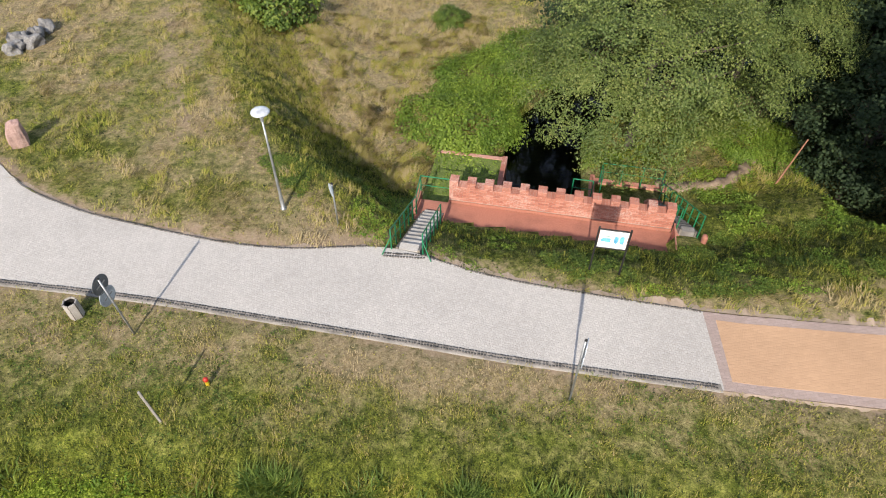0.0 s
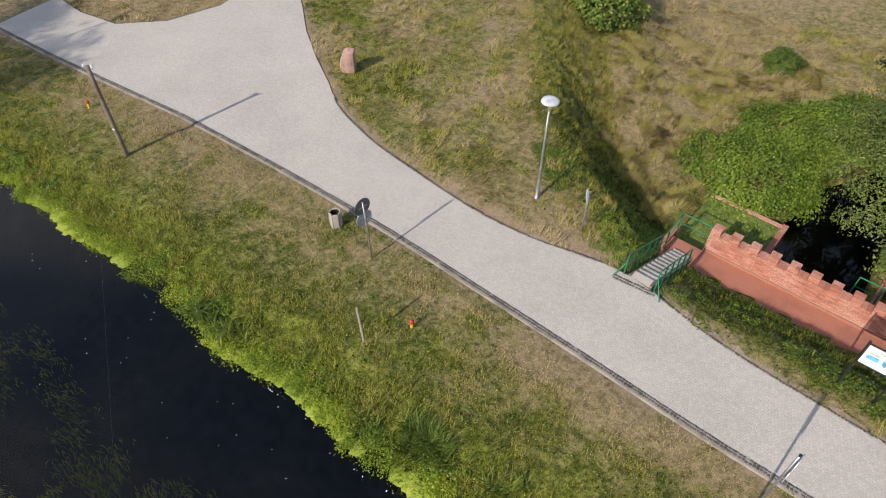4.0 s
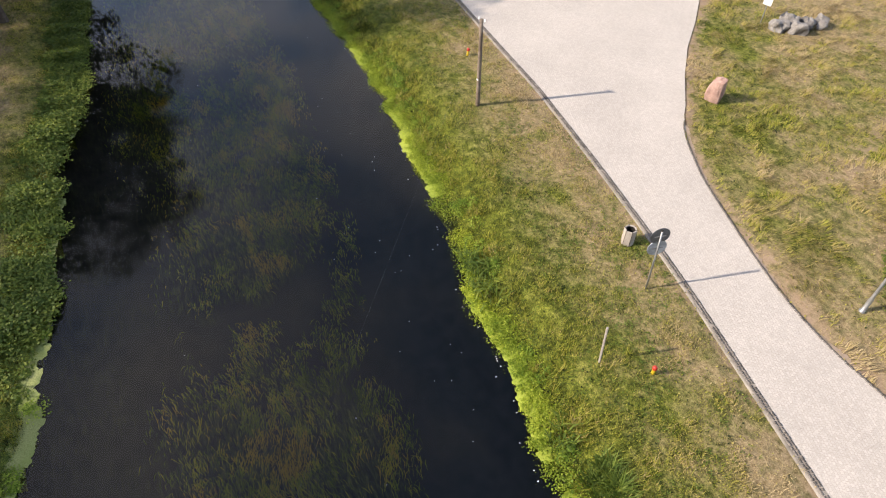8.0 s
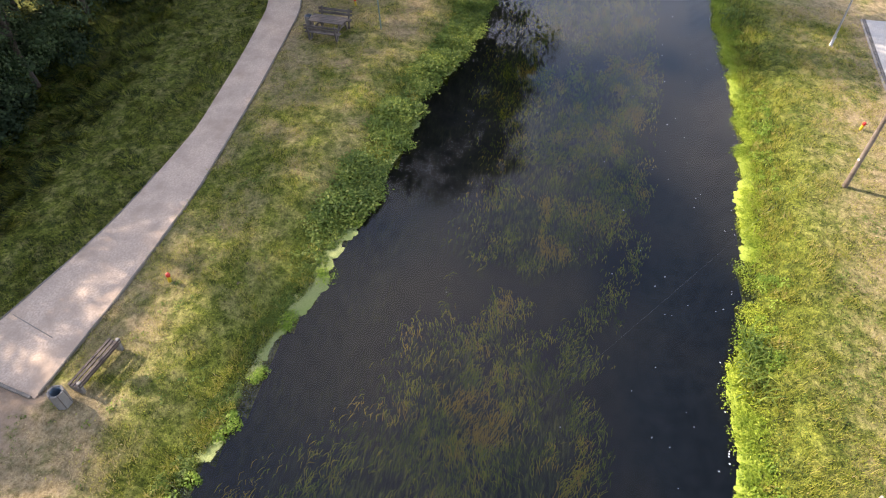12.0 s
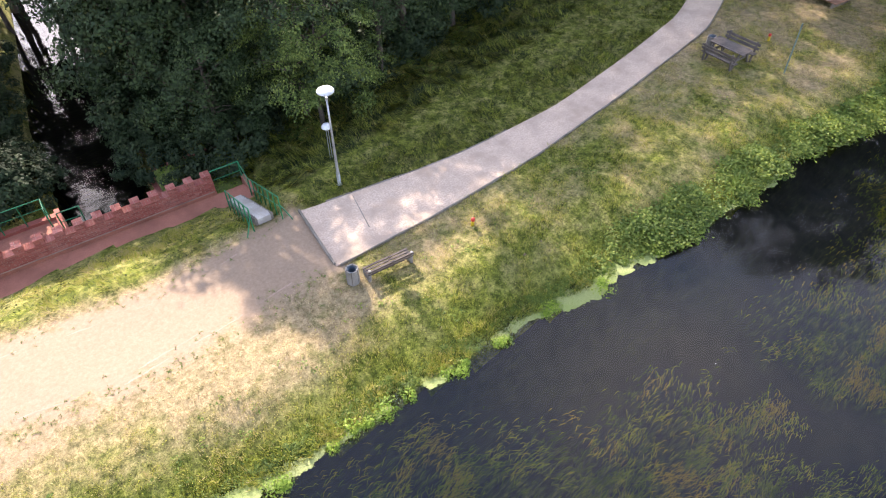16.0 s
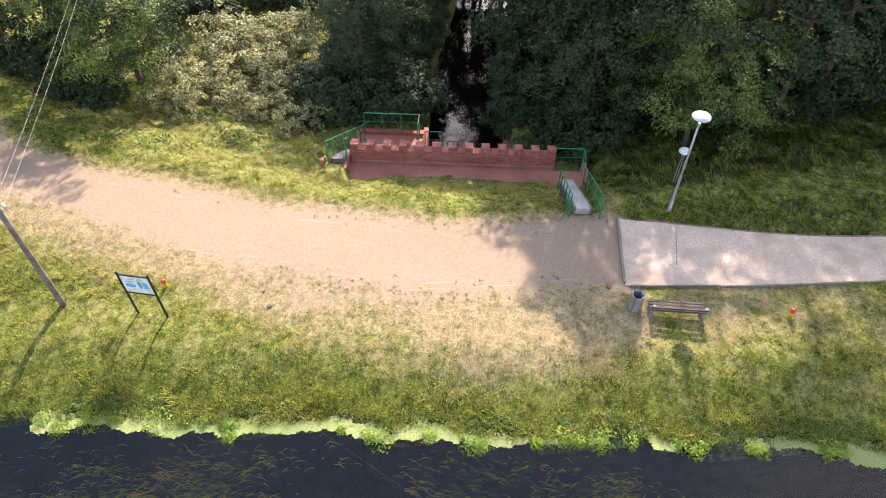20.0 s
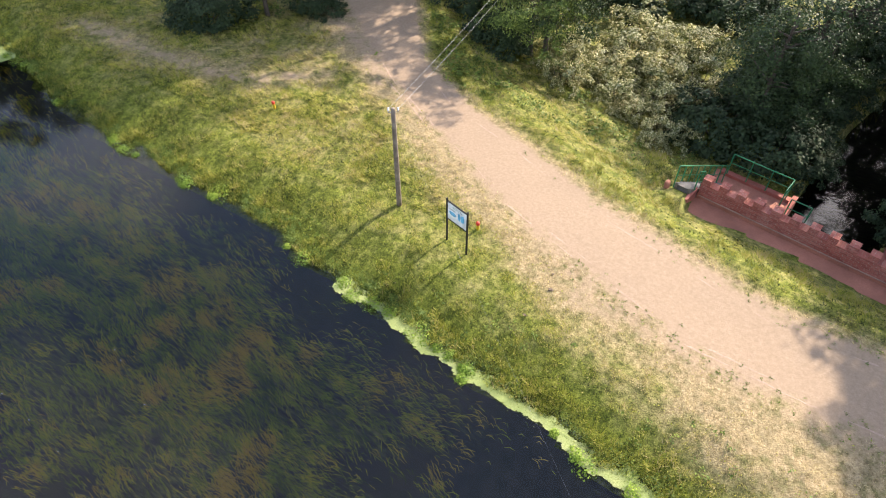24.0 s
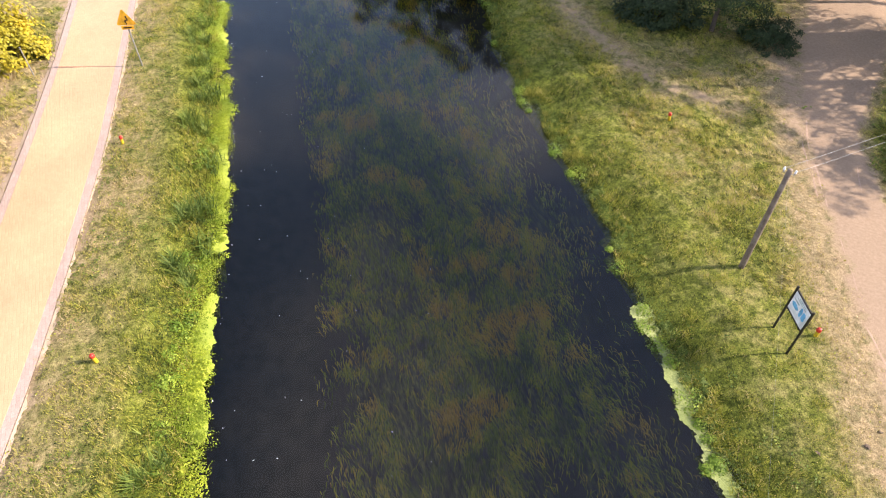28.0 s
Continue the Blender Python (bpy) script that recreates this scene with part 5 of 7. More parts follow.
tube(bm, (0, 0, -0.2), (0, 0, 1.4), 0.028, seg=8)
part("post", bm, M_GALV, t)

# timber shelter and its red pad in the fork
sheet("shelter_pad", [(-34.5, 20.3), (-31.2, 19.9), (-29.3, 21.6), (-29.0, 25.0), (-34.5, 26.5)], 0.03, M_PAD, "pink paved pad under the shelter", "paving")
t = empty("timber_shelter", pose(-32.3, 22.8, 0.0, 0, 0, 10), "dark brown timber shelter with a pitched roof", "shelter")
for sx in (-1, 1):
    for sy in (-1, 1):
        bm = bmesh.new()
        box(bm, (sx * 1.5, sy * 1.2, 1.1), (0.16, 0.16, 2.2), bevel=0.015)
        part("post", bm, M_WOODD, t)
    bm = bmesh.new()
    box(bm, (sx * 1.5, 0, 2.15), (0.14, 2.9, 0.16), bevel=0.012)
    part("beam", bm, M_WOODD, t)
    bm = bmesh.new()
    box(bm, (sx * 0.95, 0, 2.62), (2.1, 3.3, 0.06), Matrix.Rotation(radians(sx * 26), 4, 'Y'))
    part("roof", bm, M_WOODD, t)
    bm = bmesh.new()
    box(bm, (sx * 0.9, 0, 0.45), (0.32, 2.0, 0.05), bevel=0.01)
    part("seat", bm, M_WOODD, t)
    for sy in (-1, 1):
        bm = bmesh.new()
        box(bm, (sx * 0.9, sy * 0.8, 0.215), (0.28, 0.08, 0.43), bevel=0.01)
        part("seat_leg", bm, M_WOODD, t)
bm = bmesh.new()
box(bm, (0, 0, 0.76), (0.8, 2.0, 0.06), bevel=0.01)
part("tabletop", bm, M_WOODD, t)
for sy in (-1, 1):
    bm = bmesh.new()
    box(bm, (0, sy * 0.75, 0.38), (0.5, 0.08, 0.74), bevel=0.01)
    part("table_leg", bm, M_WOODD, t)

# low reddish timber deck on the far south bank, grey jetty to the east
t = empty("timber_deck", pose(-37.2, -11.0, zg(-37.2, -11.0), 0, 0, 80), "low reddish timber deck at the footpath", "deck")
for i in range(8):
    bm = bmesh.new()
    box(bm, (0, -0.7 + 0.2 * i, 0.28), (2.4, 0.18, 0.05), bevel=0.008)
    part("plank", bm, M_STAKE, t)
for s in (-1, 1):
    bm = bmesh.new()
    box(bm, (s * 1.0, 0, 0.12), (0.1, 1.6, 0.28), bevel=0.01)
    part("bearer", bm, M_WOODD, t)
t = empty("jetty", pose(37.0, -7.6, WATER_Z, 0, 0, 62), "grey plank jetty over the water", "jetty")
for i in range(14):
    bm = bmesh.new()
    box(bm, (-2.1 + 0.32 * i, 0, 0.36), (0.29, 1.5, 0.05), bevel=0.008)
    part("plank", bm, M_WOODG, t)
for sx in (-1.9, 1.9):
    for sy in (-0.6, 0.6):
        bm = bmesh.new()
        tube(bm, (sx, sy, -1.2), (sx, sy, 0.34), 0.07, seg=8)
        part("pile", bm, M_WOODD, t)

# ---- plants ----


def quads_at(c, nrm, length, width, spin):
    """Leaf-shaped quads (rhombs) at centres c with normals nrm."""
    n = nrm / np.linalg.norm(nrm, axis=1, keepdims=True)
    ref = np.where(np.abs(n[:, 2:3]) < 0.9, np.array([[0, 0, 1.0]]), np.array([[1.0, 0, 0]]))
    a = np.cross(n, ref)
    a /= np.linalg.norm(a, axis=1, keepdims=True)
    b = np.cross(n, a)
    d = a * np.cos(spin)[:, None] + b * np.sin(spin)[:, None]
    e = np.cross(n, d)
    L, Wd = (length / 2)[:, None], (width / 2)[:, None]
    v = np.stack([c - d * L, c + e * Wd - d * L * 0.1, c + d * L, c - e * Wd - d * L * 0.1], 1).reshape(-1, 3)
    return v, np.arange(len(v)).reshape(-1, 4)


def crown(r, seed, clusters, leaves, leaf, low=-0.5, clump=0.22, rugged=0.3, spray=0.6, thin=0.0):
    """Leaf quads in clumps over and within a rugged ellipsoid of radii r about the origin."""
    g = np.random.default_rng(seed)
    d = g.normal(size=(clusters * 3, 3))
    d /= np.linalg.norm(d, axis=1, keepdims=True)
    d = d[d[:, 2] > low][:clusters]
    d = d[g.random(len(d)) > thin * np.clip(0.75 + d[:, 2], 0.2, 1)]
    k = len(d)
    rad = g.uniform(0.55, 1.0, k) ** 0.5
    bump = 1 + rugged * (np.sin(d[:, 0] * 5.3 + seed) * np.sin(d[:, 1] * 4.7 + 2 * seed) + 0.7 * np.sin(d[:, 2] * 6.1 + d[:, 0] * 3 + seed))
    cen = d * (rad * bump)[:, None] * np.array(r)
    size = g.uniform(0.6, 1.3, k) * clump * min(r[0], r[1])
    off = g.normal(size=(k, leaves, 3)) * np.array([1, 1, spray])
    off /= np.maximum(np.linalg.norm(off, axis=2, keepdims=True), 0.6)
    off *= g.uniform(0.3, 1.0, (k, leaves, 1))
    off[:, :, 2] -= (0.75 - spray) * 0.9 * np.sum(off[:, :, :2] * d[:, None, :2], 2)
    p = (cen[:, None] + off * size[:, None, None]).reshape(-1, 3)
    nrm = np.repeat(d, leaves, 0) * 0.5 + off.reshape(-1, 3) * 0.5 + np.array([0, 0, 0.45]) + g.normal(size=p.shape) * 0.35
    ln = g.uniform(0.7, 1.35, len(p)) * leaf
    return quads_at(p, nrm, ln, ln * 0.68, g.uniform(0, 6.28, len(p)))


def limb(bm, a, b, r0, r1, bend, seg=7, k=4):
    a, b = Vector(a), Vector(b)
    prev, pr = a, r0
    for i in range(1, k + 1):
        s = i / k
        q = a.lerp(b, s) + Vector((math.sin(s * 3 + bend), math.cos(s * 4 + bend), 0)) * 0.12 * math.sin(s * math.pi)
        r = r0 + (r1 - r0) * s
        tube(bm, prev, q, pr, r, seg)
        prev, pr = q, r


def tree(name, label, h, r, mid, trunk, mat, seed, clusters, leaves, leaf, low=-0.6, group="", rugged=0.3, clump=0.22, spray=0.6, thin=0.0):
    """A tree at the origin: trunk with limbs, and a crown round height mid."""
    t = empty(name, Matrix.Identity(4), label, "tree", group)
    g = np.random.default_rng(seed + 100)
    bm = bmesh.new()
    top = (g.uniform(-0.3, 0.3), g.uniform(-0.3, 0.3), mid + r[2] * 0.5)
    limb(bm, (0, 0, -0.4), top, trunk, trunk * 0.3, seed, 9, 6)
    for i in range(9):
        s = g.uniform(0.35, 0.9)
        a = i * 2.4 + g.uniform(-0.4, 0.4)
        z = top[2] * s
        q = (math.cos(a) * r[0] * 0.75, math.sin(a) * r[1] * 0.75, min(z + r[2] * g.uniform(0.1, 0.6), mid + r[2] * 0.8))
        limb(bm, (top[0] * s, top[1] * s, z), q, trunk * 0.35, trunk * 0.08, seed + i, 6)
    part("trunk", bm, M_BARK, t)
    v, f = crown(r, seed, clusters, leaves, leaf, low, clump, rugged, spray, thin)
    v[:, 2] += mid
    raw("crown", v, f, mat, t)
    return t


def shrub(name, label, r, mat, seed, clusters, leaves, leaf, group="", category="shrub", clump=0.25, rugged=0.25):
    t = empty(name, Matrix.Identity(4), label, category, group)
    bm = bmesh.new()
    for i in range(6):
        a = i * 1.05
        limb(bm, (0.1 * math.cos(a), 0.1 * math.sin(a), -0.2), (math.cos(a) * r[0] * 0.5, math.sin(a) * r[1] * 0.5, r[2] * 0.8), 0.035, 0.012, i, 5, 3)
    part("woody_base", bm, M_BARK, t)
    v, f = crown(r, seed, clusters, leaves, leaf, -0.25, clump, rugged)
    v[:, 2] += r[2] * 0.25
    raw("foliage", v, f, mat, t)
    return t


def put(ob, x, y, turn=0.0, k=1.0, sink=0.0):
    ob.matrix_basis = pose(x, y, zg(x, y) - sink, 0, 0, turn) @ Matrix.Scale(k, 4)
    return ob


def again(ob, x, y, turn, k=1.0, sink=0.0):
    c = copy_thing(ob, Matrix.Identity(4))
    return put(c, x, y, turn, k, sink)


# the broad alder over the north pool, and the shaded trees east of it
alder = put(tree("alder_tree", "broad sunlit alder with dense small leaves over the pool", 9, (4.8, 4.5, 4.3), 4.2, 0.24, M_LEAF_A, 5, 430, 230, 0.085, -0.5, rugged=0.32, clump=0.17, spray=0.3), 8.9, 23.5)
again(alder, 14.6, 27.2, 130, 0.82, -1.6)
north_tree = put(tree("leafy_tree", "tree east of the pool, shade put into its dark leaves", 9, (3.4, 3.4, 3.8), 5.2, 0.2, M_LEAF_B, 9, 190, 90, 0.17, -0.8, "dark trees"), 19.4, 25.8)
# the first two stand out of view, added for the shade they cast
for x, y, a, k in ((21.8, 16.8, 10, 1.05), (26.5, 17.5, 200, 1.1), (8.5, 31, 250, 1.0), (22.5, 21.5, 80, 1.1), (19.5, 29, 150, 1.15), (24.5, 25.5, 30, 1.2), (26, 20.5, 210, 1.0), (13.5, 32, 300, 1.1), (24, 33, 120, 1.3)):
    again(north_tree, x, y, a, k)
# tall trees added to shade the drop from the south
shade_tree = put(tree("leafy_tree", "dense tree added to shade the drop, leaves coloured dark", 11, (3.0, 3.0, 4.8), 5.6, 0.24, M_LEAF_B, 12, 330, 60, 0.24, -0.95, "dark trees", rugged=0.2), 17.6, 14.3)
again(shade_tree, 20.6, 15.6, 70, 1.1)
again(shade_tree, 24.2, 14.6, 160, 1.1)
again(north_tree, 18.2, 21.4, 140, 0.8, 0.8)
hedge = put(shrub("vine_thicket", "bright green vine thicket beside the pool", (3.0, 3.6, 0.7), M_LEAF_C, 21, 480, 50, 0.12, "", "thicket", 0.19), 1.3, 25.3, 0, 0.95, 0.1)
again(hedge, 2.4, 28.8, 120, 0.85, 0.1)
again(hedge, 5.4, 31.0, 80, 0.9, 0.1)
again(hedge, 14.2, 23.4, 200, 0.62)
bush = put(shrub("round_bush", "round dark green bush in the dry meadow", (1.5, 1.5, 1.4), M_BANKD, 31, 170, 60, 0.12, "meadow bushes"), -9.4, 34.6, 0, 1.55)
again(bush, 0.9, 35.4, 90, 0.6)
put(shrub("yellow_bush", "yellow-leaved bush beside the cycle path", (2.0, 2.4, 1.6), M_LEAF_Y, 41, 240, 60, 0.16), 31.5, 13.2)

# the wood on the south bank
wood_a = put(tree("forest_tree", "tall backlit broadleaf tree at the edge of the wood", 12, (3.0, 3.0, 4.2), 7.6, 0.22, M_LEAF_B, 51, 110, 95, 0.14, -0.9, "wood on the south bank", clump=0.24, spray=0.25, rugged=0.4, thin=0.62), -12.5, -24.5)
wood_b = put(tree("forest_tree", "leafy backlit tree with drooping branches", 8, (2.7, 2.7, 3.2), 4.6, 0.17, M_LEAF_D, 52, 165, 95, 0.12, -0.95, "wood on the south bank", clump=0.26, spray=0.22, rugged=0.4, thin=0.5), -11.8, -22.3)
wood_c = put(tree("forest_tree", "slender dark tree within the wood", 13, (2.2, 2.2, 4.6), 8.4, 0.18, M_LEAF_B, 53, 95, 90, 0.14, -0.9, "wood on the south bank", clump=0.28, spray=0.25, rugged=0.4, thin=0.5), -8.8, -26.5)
for x, y, a, k in ((-18, -29.5, 10, 1.4), (-22, -28.6, 100, 1.35), (-26, -30, 200, 1.45), (-30, -28.8, 60, 1.4), (-34, -27.8, 330, 1.4), (-38.5, -28, 150, 1.45), (-43, -29, 20, 1.45), (-18.6, -23.6, 70, 0.95), (-23.2, -25.2, 150, 1.0), (-27.6, -26.3, 30, 1.05), (-33, -25.2, 220, 1.0), (-34, -30, 180, 1.15), (-20.5, -26.5, 100, 1.1), (-25, -27.5, 170, 1.05), (-30.5, -28, 220, 1.1), (-36, -27, 10, 1.1)):
    again(wood_a, x, y, a, k)
for x, y, a, k in ((-11, -30.5, 60, 1.1), (-25, -34, 250, 1.2), (-43, -24, 80, 1.1), (18.5, -34, 30, 1.1), (24.5, -33.5, 120, 1.0), (30.5, -30.5, 200, 1.05), (29, -24, 260, 0.8), (35, -24.5, 20, 0.95), (41, -20.5, 90, 1.0), (47, -18, 190, 1.05), (54, -22, 10, 1.1), (-52, -11, 60, 1.5)):
    again(wood_a, x, y, a, k)
for x, y, a, k in ((-26, -29.8, 200, 1.35), (-36.8, -7.2, 30, 1.62), (-42, -6.4, 120, 1.65), (-39, -13.5, 200, 1.5), (-8.6, -28.2, 50, 1.22), (48.5, -14, 80, 1.3), (57, -11, 10, 1.4), (43, -17.5, 150, 1.1)):
    again(north_tree, x, y, a, k)
for x, y, a, k in ((-16.2, -22.6, 200, 0.95), (-22, -23.6, 20, 1.0), (-8.3, -23.8, 90, 0.8), (12.2, -27.2, 140, 0.85), (15.8, -29.5, 240, 1.0), (13.2, -32.5, 330, 0.9), (24.8, -20.6, 60, 0.75), (27.5, -27, 140, 0.9), (20.8, -31, 10, 0.9), (-28, -24.5, 70, 1.0), (-7.6, -26.9, 30, 1.1), (-9.8, -28.6, 120, 1.2), (-7.2, -30.2, 200, 1.15), (1.0, -32.6, 20, 0.9), (1.8, -29.2, 110, 0.9), (38, -17.5, 40, 0.8)):
    again(wood_b, x, y, a, k)
for x, y, a, k in ((-13.8, -28.5, 30, 1.05), (-6.2, -33, 80, 0.9), (-9.2, -36, 190, 1.0), (-20, -30, 240, 1.0), (0.2, -33.0, 150, 0.7), (-0.8, -38.5, 260, 0.95), (1.5, -43, 20, 1.0), (-14.5, -36, 310, 1.1), (-6.0, -35.5, 40, 0.95), (-4.6, -43, 30, 0.85), (-8.5, -42.5, 80, 1.25), (-5.6, -46, 200, 1.3), (-1.0, -46, 100, 1.25), (-22, -31.5, 10, 1.35), (-26.5, -32.5, 70, 1.35)):
    again(wood_c, x, y, a, k)
for x, y, a, k in ((-31, -31.5, 130, 1.35), (-35.5, -31, 190, 1.35), (-40, -32, 250, 1.35), (-44, -31, 310, 1.4), (-19.5, -30.8, 200, 1.25), (-24.3, -30.2, 20, 1.2), (-33, -32.5, 80, 1.35), (-15.5, -31.8, 60, 1.2), (-12.2, -33.5, 120, 1.2), (-17.2, -27.8, 10, 1.0), (-14.6, -26.2, 250, 0.9), (-6.8, -37.2, 20, 0.95), (27.5, -22.6, 40, 1.2), (33, -25, 80, 1.3)):
    again(wood_c, x, y, a, k)
for x, y, a, k in ((17, -31.5, 150, 1.3), (20.5, -34.5, 220, 1.4), (-28.5, -29.5, 330, 1.15), (-37.5, -29.5, 30, 1.2)):
    again(wood_c, x, y, a, k)
# trees added for their shade on sand and drive, crowns out of view
thick = put(tree("forest_tree", "tall dense tree added to the wood to cast shade", 13, (2.1, 2.1, 4.6), 8.4, 0.2, M_LEAF_B, 55, 210, 100, 0.15, -0.95, "wood on the south bank", clump=0.26, spray=0.25, rugged=0.25), -8.7, -25.4)
# unseen crown added to keep the sun off the south parapet
put(tree("forest_tree", "tall tree added over the stream, unseen crown shades the parapet", 13, (4.4, 2.2, 1.8), 11.6, 0.2, M_LEAF_B, 56, 150, 70, 0.19, -0.95, "wood on the south bank", clump=0.3, spray=0.3, rugged=0.1), -6.8, -36)
# high unseen crowns added to cast shade on bank and water
bare = put(tree("forest_tree", "tall bare-stemmed tree, unseen crown added to cast shade", 16, (2.0, 2.0, 1.2), 13.8, 0.2, M_LEAF_B, 59, 110, 70, 0.19, -0.95, "wood on the south bank", clump=0.3, spray=0.3, rugged=0.2), -15.4, -24.6)
for x, y, a, k in ((-21, -28, 80, 0.9), (-21, -36, 20, 1.1), (-26, -37, 130, 1.1)):
    again(bare, x, y, a, k)
for x, y, a, k in ((-6.4, -50, 70, 1.2), (-10.4, -51, 160, 1.2), (20.6, -33, 140, 1.4), (22, -29.8, 80, 1.15), (26.3, -28.5, 200, 1.2), (30.4, -28.4, 20, 1.35)):
    again(thick, x, y, a, k)
put(tree("locust_tree", "paler feathery locust tree standing out from the dark wood", 6, (2.5, 2.4, 2.3), 3.6, 0.13, M_LEAF_L, 57, 190, 110, 0.095, -0.8, clump=0.2, spray=0.2, rugged=0.4), -11.7, -20.9)
put(tree("locust_tree", "leafy sunlit locust beside the pale shrubs", 6, (2.3, 2.2, 2.2), 3.2, 0.13, M_LEAF_L, 58, 180, 110, 0.095, -0.8, clump=0.2, spray=0.2, rugged=0.4), 12.6, -26.4)
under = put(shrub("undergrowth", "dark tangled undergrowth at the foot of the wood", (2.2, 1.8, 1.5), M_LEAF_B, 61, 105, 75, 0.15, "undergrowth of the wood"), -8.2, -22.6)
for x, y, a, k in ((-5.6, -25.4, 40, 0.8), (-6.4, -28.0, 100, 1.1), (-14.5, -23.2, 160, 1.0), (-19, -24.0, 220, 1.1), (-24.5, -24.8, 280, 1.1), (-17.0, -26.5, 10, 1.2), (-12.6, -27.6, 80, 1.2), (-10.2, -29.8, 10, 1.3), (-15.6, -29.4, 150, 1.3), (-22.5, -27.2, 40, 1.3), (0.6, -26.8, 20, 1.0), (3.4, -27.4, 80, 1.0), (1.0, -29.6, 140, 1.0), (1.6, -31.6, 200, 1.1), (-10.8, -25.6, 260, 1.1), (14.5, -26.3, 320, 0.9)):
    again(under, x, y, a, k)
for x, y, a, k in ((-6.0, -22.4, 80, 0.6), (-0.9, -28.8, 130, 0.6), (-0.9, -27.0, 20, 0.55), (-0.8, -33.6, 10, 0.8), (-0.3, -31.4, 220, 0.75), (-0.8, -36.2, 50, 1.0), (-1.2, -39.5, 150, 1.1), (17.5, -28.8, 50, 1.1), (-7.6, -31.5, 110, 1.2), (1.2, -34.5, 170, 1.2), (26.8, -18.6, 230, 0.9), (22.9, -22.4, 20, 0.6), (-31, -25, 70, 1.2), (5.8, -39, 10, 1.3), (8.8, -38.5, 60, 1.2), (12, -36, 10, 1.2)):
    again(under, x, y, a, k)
canopy_rng = np.random.default_rng(63)
cx, cy = canopy_rng.uniform(-52, -2.5, 2600), canopy_rng.uniform(-62, -32.5, 2600)
ok = (np.abs(to_line(cx, cy, STREAM_S)) > 2.6) & (cx + 0.25 * (cy + 30) < 1) & (cy < np.interp(cx, [-52, -20, -3], [-38, -34, -36]))
cx, cy = cx[ok], cy[ok]
cz = -2.2 + canopy_rng.uniform(0.2, 1.0, len(cx)) ** 0.7 * (6.5 + 2.5 * fbm(cx, cy, 5.0, 64))
off = canopy_rng.normal(0, 1, (len(cx), 22, 3)) * np.array([0.75, 0.75, 0.35])
p = (np.stack([cx, cy, cz], -1)[:, None] + off).reshape(-1, 3)
ln = canopy_rng.uniform(0.25, 0.55, len(p))
fv, ff = quads_at(p, np.array([0, 0, 1.0]) + canopy_rng.normal(0, 0.5, p.shape), ln, ln * 0.7, canopy_rng.uniform(0, 6.28, len(p)))
tagged(raw("far_wood", fv, ff, M_LEAF_B), "dark crowns of the wood farther back", "wood", kind="stuff")
pale = put(shrub("pale_shrub", "sunlit pale shrub full of dry seed heads", (1.5, 1.4, 1.2), M_LEAF_P, 71, 130, 62, 0.10, "pale shrubs on the slope", clump=0.17, rugged=0.55), 8.2, -26.2)
for x, y, a, k in ((5.9, -27.6, 60, 1.0), (7.3, -28.6, 120, 1.15), (9.8, -27.6, 180, 0.9), (5.4, -30.2, 240, 1.1), (7.8, -31.2, 300, 1.1), (10.2, -25.2, 30, 0.7), (6.8, -25.6, 90, 0.7), (6.2, -33.2, 150, 1.1), (9.2, -29.8, 200, 1.2), (10.8, -26.4, 250, 0.8), (5.0, -25.2, 40, 0.8), (9.0, -32.6, 10, 1.2), (11.6, -28.6, 100, 0.9), (5.2, -23.8, 70, 0.5)):
    again(pale, x, y, a, k)


